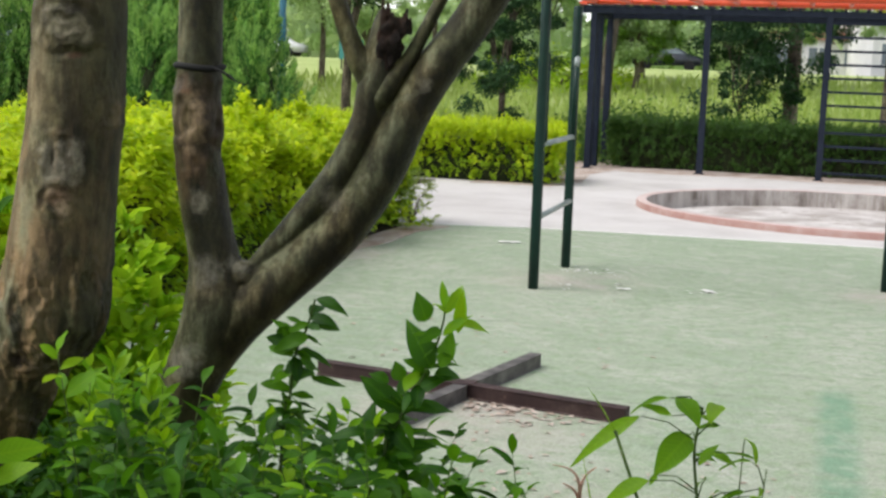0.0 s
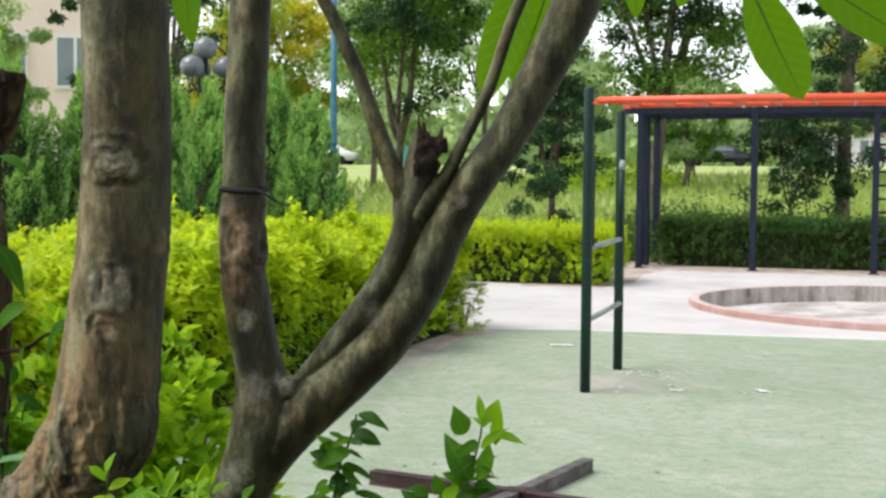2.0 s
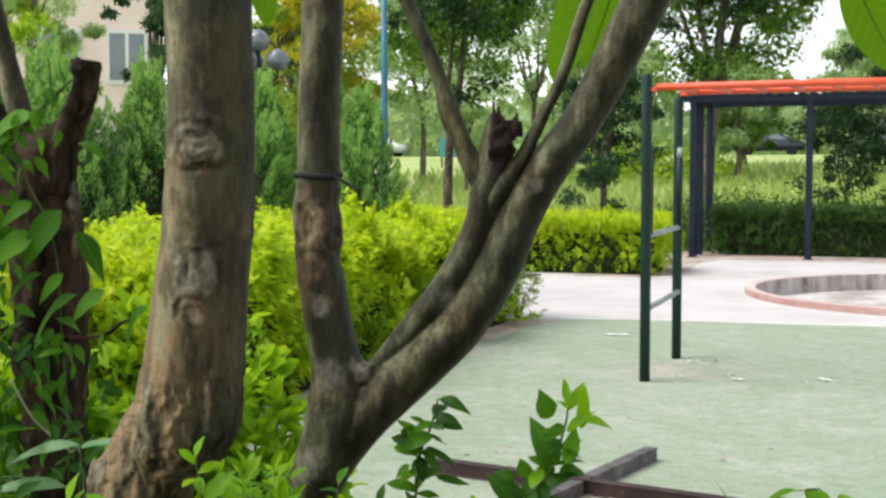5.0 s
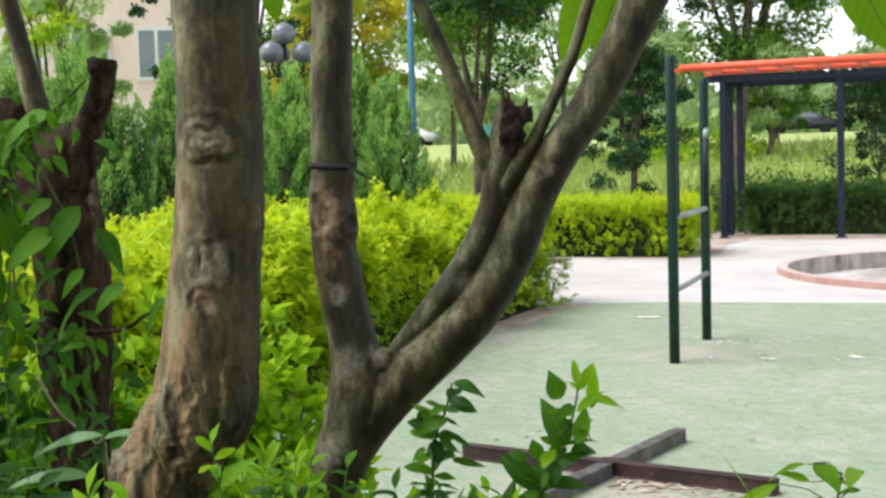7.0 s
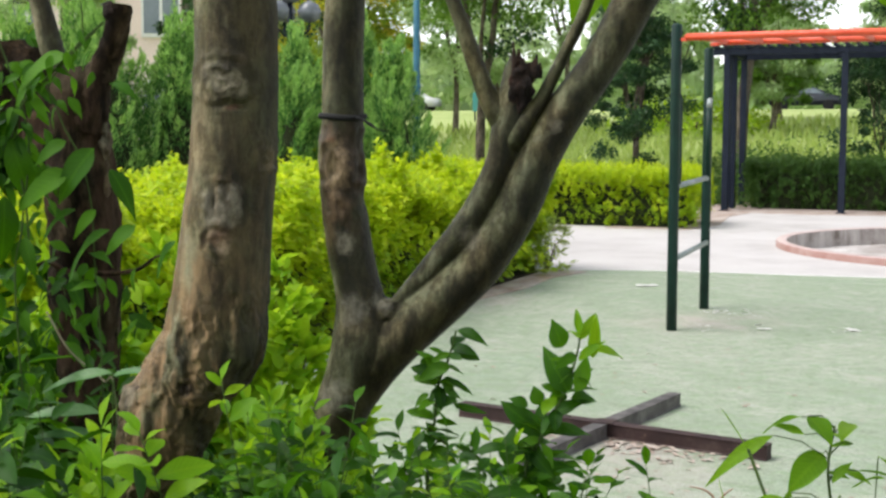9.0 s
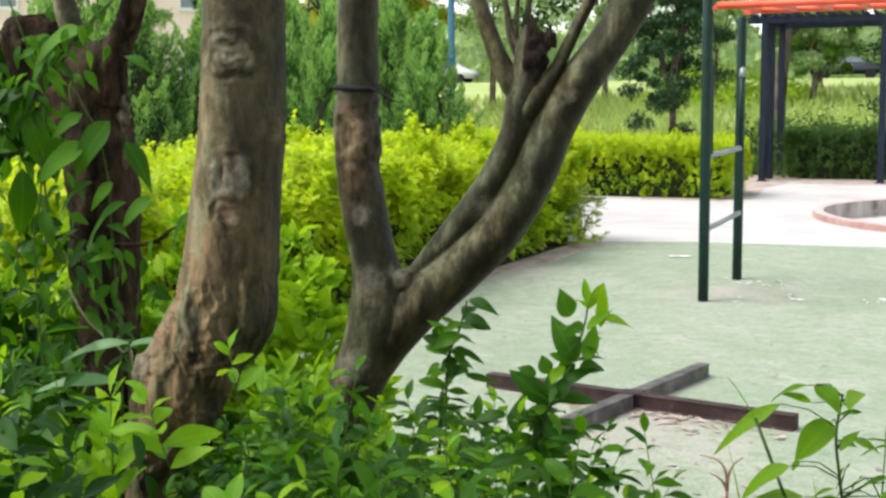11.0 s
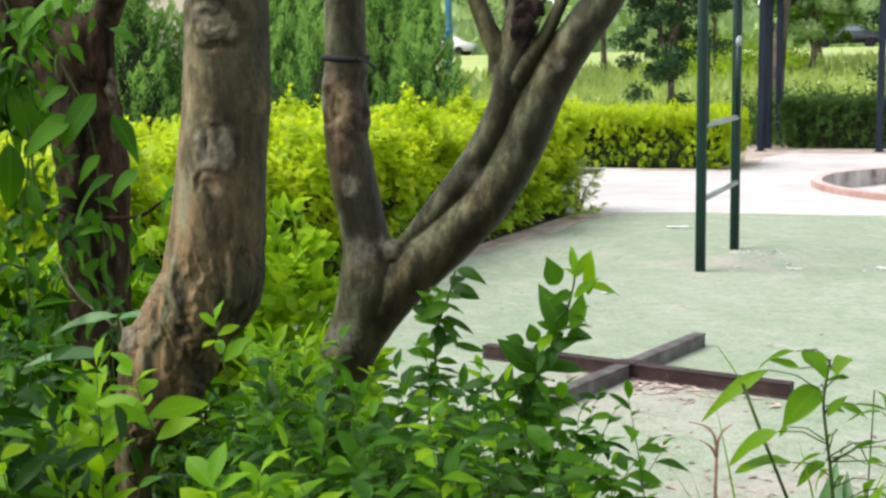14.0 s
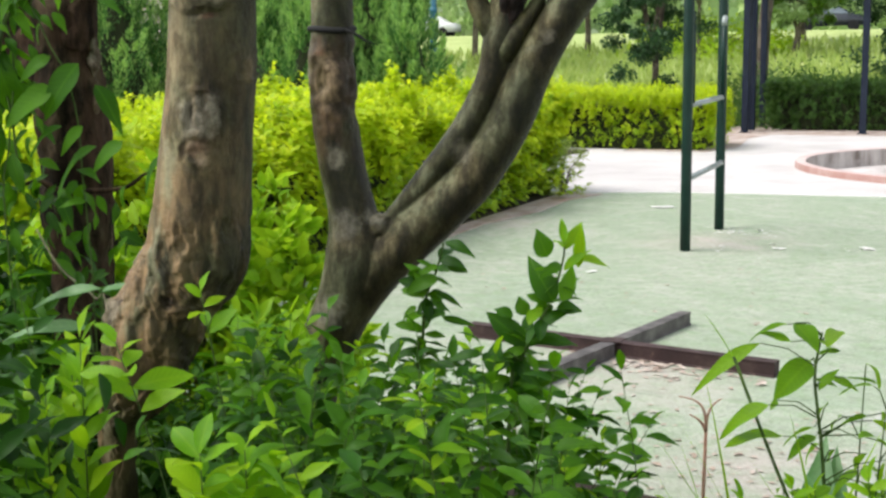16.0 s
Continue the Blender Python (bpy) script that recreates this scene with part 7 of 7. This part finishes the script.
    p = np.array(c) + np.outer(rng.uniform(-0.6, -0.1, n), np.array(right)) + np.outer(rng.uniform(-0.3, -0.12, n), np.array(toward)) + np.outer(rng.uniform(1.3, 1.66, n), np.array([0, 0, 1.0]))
    tagged(cloud("upper_foliage", p, unit(n) + np.array([0, 0, -0.6]), unit(n) * 0.8 + np.array(toward), 0.05 + 0.05 * rng.random(n), 0.42, LEAF_SHRUB_SHADE, t, form="ovate"), kind="stuff")
    dead = empty("dead_twig", at_height(-1.18, 3.05, 1.124), "thin dark dead twig across the cut tree", "twig")
    bm = bmesh.new()
    limb_bm(bm, [(*at_height(a, 3.1, z), r) for a, z, r in ((-1.28, 1.1, 0.004), (-1.23, 1.115, 0.006), (-1.17, 1.09, 0.007), (-1.02, 1.095, 0.006), (-0.96, 1.13, 0.004), (-0.93, 1.14, 0.002))], 40, 8, 0.25, 3, 40)
    part("stem", bm, BARK_OLD, dead, smooth=True)
    t2 = empty("long_leaved_plant", site(-1.0, 2.7), "plant with long drooping lance-shaped leaves", "plant")
    for a, z, a2, z2 in ((-1.14, 0.83, -0.975, 0.82), (-1.116, 0.761, -0.983, 0.774), (-1.077, 0.894, -0.945, 0.911), (-0.849, 0.911, -0.946, 0.905), (-1.324, 0.692, -1.223, 0.752), (-1.236, 0.801, -1.293, 0.767), (-1.134, 0.642, -1.054, 0.659), (-1.276, 0.827, -1.194, 0.861)):
        p, q = Vector(at_height(a2, 2.72, z2)), Vector(at_height(a, 2.68, z))
        bm = bmesh.new()
        foot = Vector(at_height(a2 + rnd.uniform(-0.05, 0.05), 2.76, 0))
        add_tube(bm, stem_points(foot, p, (0, 0, 0)), [0.003 - 0.0002 * k for k in range(9)], 6)
        stem = part("stem", bm, STEM, t2, smooth=True)
        put_leaf("leaf", BLADE, stem, p, q - p + Vector((0, 0, 0.03)), (q - p).length * 1.1, up=toward * 0.7 + Vector((0, 0, 1)))
    for k in range(16):
        bm = bmesh.new()
        b = Vector(at_height(-1.42 + k * 0.033, 2.55 + rnd.uniform(-0.2, 0.3), 0))
        tp = b + Vector((rnd.uniform(-.08, .08), rnd.uniform(-.08, .08), rnd.uniform(0.72, 1.0)))
        add_tube(bm, stem_points(b, tp, (rnd.uniform(-.06, .06), 0, 0)), [0.003 - 0.0003 * k for k in range(9)], 6)
        stem = part("stem", bm, STEM, t2, smooth=True)
        for j in range(12):
            a = rnd.uniform(0, 6.28)
            put_leaf("leaf", BLADE if j % 3 == 0 else SHAPES, stem, b.lerp(tp, 0.45 + 0.55 * j / 12), (math.cos(a), math.sin(a), 0.1), rnd.uniform(0.08, 0.15))


climber()


def overhang():
    """Leafy twigs of the trees that hang into view from above."""
    right, ahead = Vector((0.948, 0.317, 0)), Vector((-0.317, 0.948, 0))
    org = Vector((1.98, -9.1, 0))

    def P(s, d, z):
        return org + right * s + ahead * d + Vector((0, 0, z))
    sets = [("leafy_twig", P(0.35, 2.2, 2.3), P(0.48, 2.2, 1.9), [(P(0.5, 2.2, 1.85), P(0.602, 2.2, 1.65)), (P(0.57, 2.2, 1.875), P(0.8, 2.18, 1.735))]),
            ("leafy_twig", P(0.3, 2.6, 2.4), P(0.45, 2.6, 2.05), [(P(0.37, 2.6, 1.99), P(0.375, 2.6, 1.835)), (P(0.515, 2.6, 2.0), P(0.46, 2.6, 1.857)), (P(-0.06, 2.6, 1.985), P(0.06, 2.6, 1.93))]),
            ("leafy_twig", P(0.2, 3.75, 2.7), P(0.27, 3.75, 2.25), [(P(0.235, 3.75, 2.15), P(0.1, 3.75, 1.742)), (P(0.335, 3.8, 2.2), P(0.195, 3.8, 1.785))]),
            ("leafy_twig", P(-0.9, 2.9, 2.5), P(-0.68, 2.9, 2.12), [(P(-0.86, 2.9, 2.05), P(-0.869, 2.9, 1.903)), (P(-0.59, 2.9, 2.04), P(-0.572, 2.9, 1.812))])]
    for name, a, b, leaves in sets:
        t = empty(name, a, "hanging twig with large bright backlit leaves", "twig", "hanging twigs")
        bm = bmesh.new()
        add_tube(bm, stem_points(a, b, (0, 0, -0.02)), [0.006 - 0.0005 * k for k in range(9)], 7)
        for p, q in leaves:
            add_tube(bm, [b.lerp(a, 0.2), b.lerp(p, 0.6) + Vector((0, 0, 0.015)), p], [0.0025, 0.002, 0.0018], 6)
        part("stem", bm, STEM, t, smooth=True)
        for k, (p, q) in enumerate(leaves):
            put_leaf("leaf", HANG[:1] if k == 0 and q.z < 1.7 else HANG[1:], t, p, q - p, (q - p).length, up=ahead * -1 + right * rnd.uniform(-0.3, 0.3))


overhang()

# ---- small litter on the court ----


def chips():
    groups = [("paint_flakes", LITTER, 46, 0.035, "white paint flakes and paper scraps on the court", [(0.15, 0.25, 0.2), (0.12, 1.15, 0.2), (0.25, 0.95, 0.3), (1.05, 0.4, 0.3), (0.2, 1.1, 0.25), (0.35, 0.6, 0.4)]),
              ("dry_leaves", DRY_LEAF, 230, 0.028, "dry brown leaves scattered on the court", [(0.7, -3.52, 0.22), (0.3, -3.42, 0.2), (1.2, -4.7, 0.5), (0.5, -3.45, 0.16), (0.9, -3.54, 0.2), (0.0, -1.9, 1.8), (0.62, -3.47, 0.12), (-1.85, 1.5, 0.3)]),
              ("curled_leaves", PALE_LEAF, 44, 0.034, "curled pale dry leaves along the steel cross base", [(0.5, -3.46, 0.09), (0.58, -3.5, 0.09), (0.72, -3.5, 0.08), (0.95, -3.54, 0.12), (1.15, -3.6, 0.06), (0.8, -4.35, 0.2)]),
              ("leaf_crumbs", DRY_LEAF, 280, 0.02, "small brown leaf crumbs and pale grit on the court", [(1.0, -4.6, 0.5), (0.6, -4.0, 0.5), (1.25, -5.1, 0.4), (0.75, -3.55, 0.3), (0.0, -1.5, 1.6), (1.6, -4.4, 0.6)])]
    for name, mat, n, size, label, spots in groups:
        v, f = [], []
        for k in range(n):
            cx, cy, r = spots[k % len(spots)]
            x, y = rnd.gauss(cx, r * 0.5), rnd.gauss(cy, r * 0.5)
            s, a = size * rnd.uniform(0.3, 1.1), rnd.uniform(0, 6.28)
            i = len(v)
            for q, w, h in ((-1, 0, 0.0), (0, -0.45, 0.25), (1, 0, 0.1), (0.1, 0.5, 0.3)):
                v.append((x + s * (q * math.cos(a) - w * math.sin(a)), y + s * (q * math.sin(a) + w * math.cos(a)), 0.008 + s * h * rnd.uniform(0.3, 1)))
            f += [(i, i + 1, i + 2), (i, i + 2, i + 3)]
        tagged(raw(name, v, f, mat, smooth=False), label, "litter", kind="stuff")
    for k, (x, y) in enumerate(((-2.0, -2.35), (-2.02, -1.95), (-1.95, -2.15))):
        ob = new("fallen_leaf", leaf_mesh("fallen_leaf", ORANGE_LEAF, length=0.14, width=0.08, curl=0.1, fold=0.3))
        ob.matrix_basis = pose(x, y, 0.02, 10, 8, 70 + 50 * k)
        tagged(ob, "orange fallen leaf beside the hedge", "leaf", "fallen leaves")


def paper_scraps():
    for k, (x, y, w, a) in enumerate(((-0.78, 2.52, 0.1, 20), (-0.36, -1.12, 0.045, 70), (0.62, 0.28, 0.05, 10), (1.2, 0.5, 0.06, 130))):
        bm = bmesh.new()
        g = bmesh.ops.create_grid(bm, x_segments=6, y_segments=4, size=1.0)
        for v in g["verts"]:
            edge = 1 + 0.25 * noise.noise(Vector((v.co.x * 2 + k, v.co.y * 2, 0)))
            v.co = Vector((v.co.x * w * edge, v.co.y * w * 0.45 * edge, 0.008 + 0.006 * (1 + noise.noise(v.co * 2))))
        ob = part("paper_scrap", bm, LITTER, None, smooth=True)
        ob.matrix_basis = pose(x, y, 0, 0, 0, a)
        tagged(ob, "flat white paper scrap lying on the court", "litter", "paper scraps")


chips()
paper_scraps()
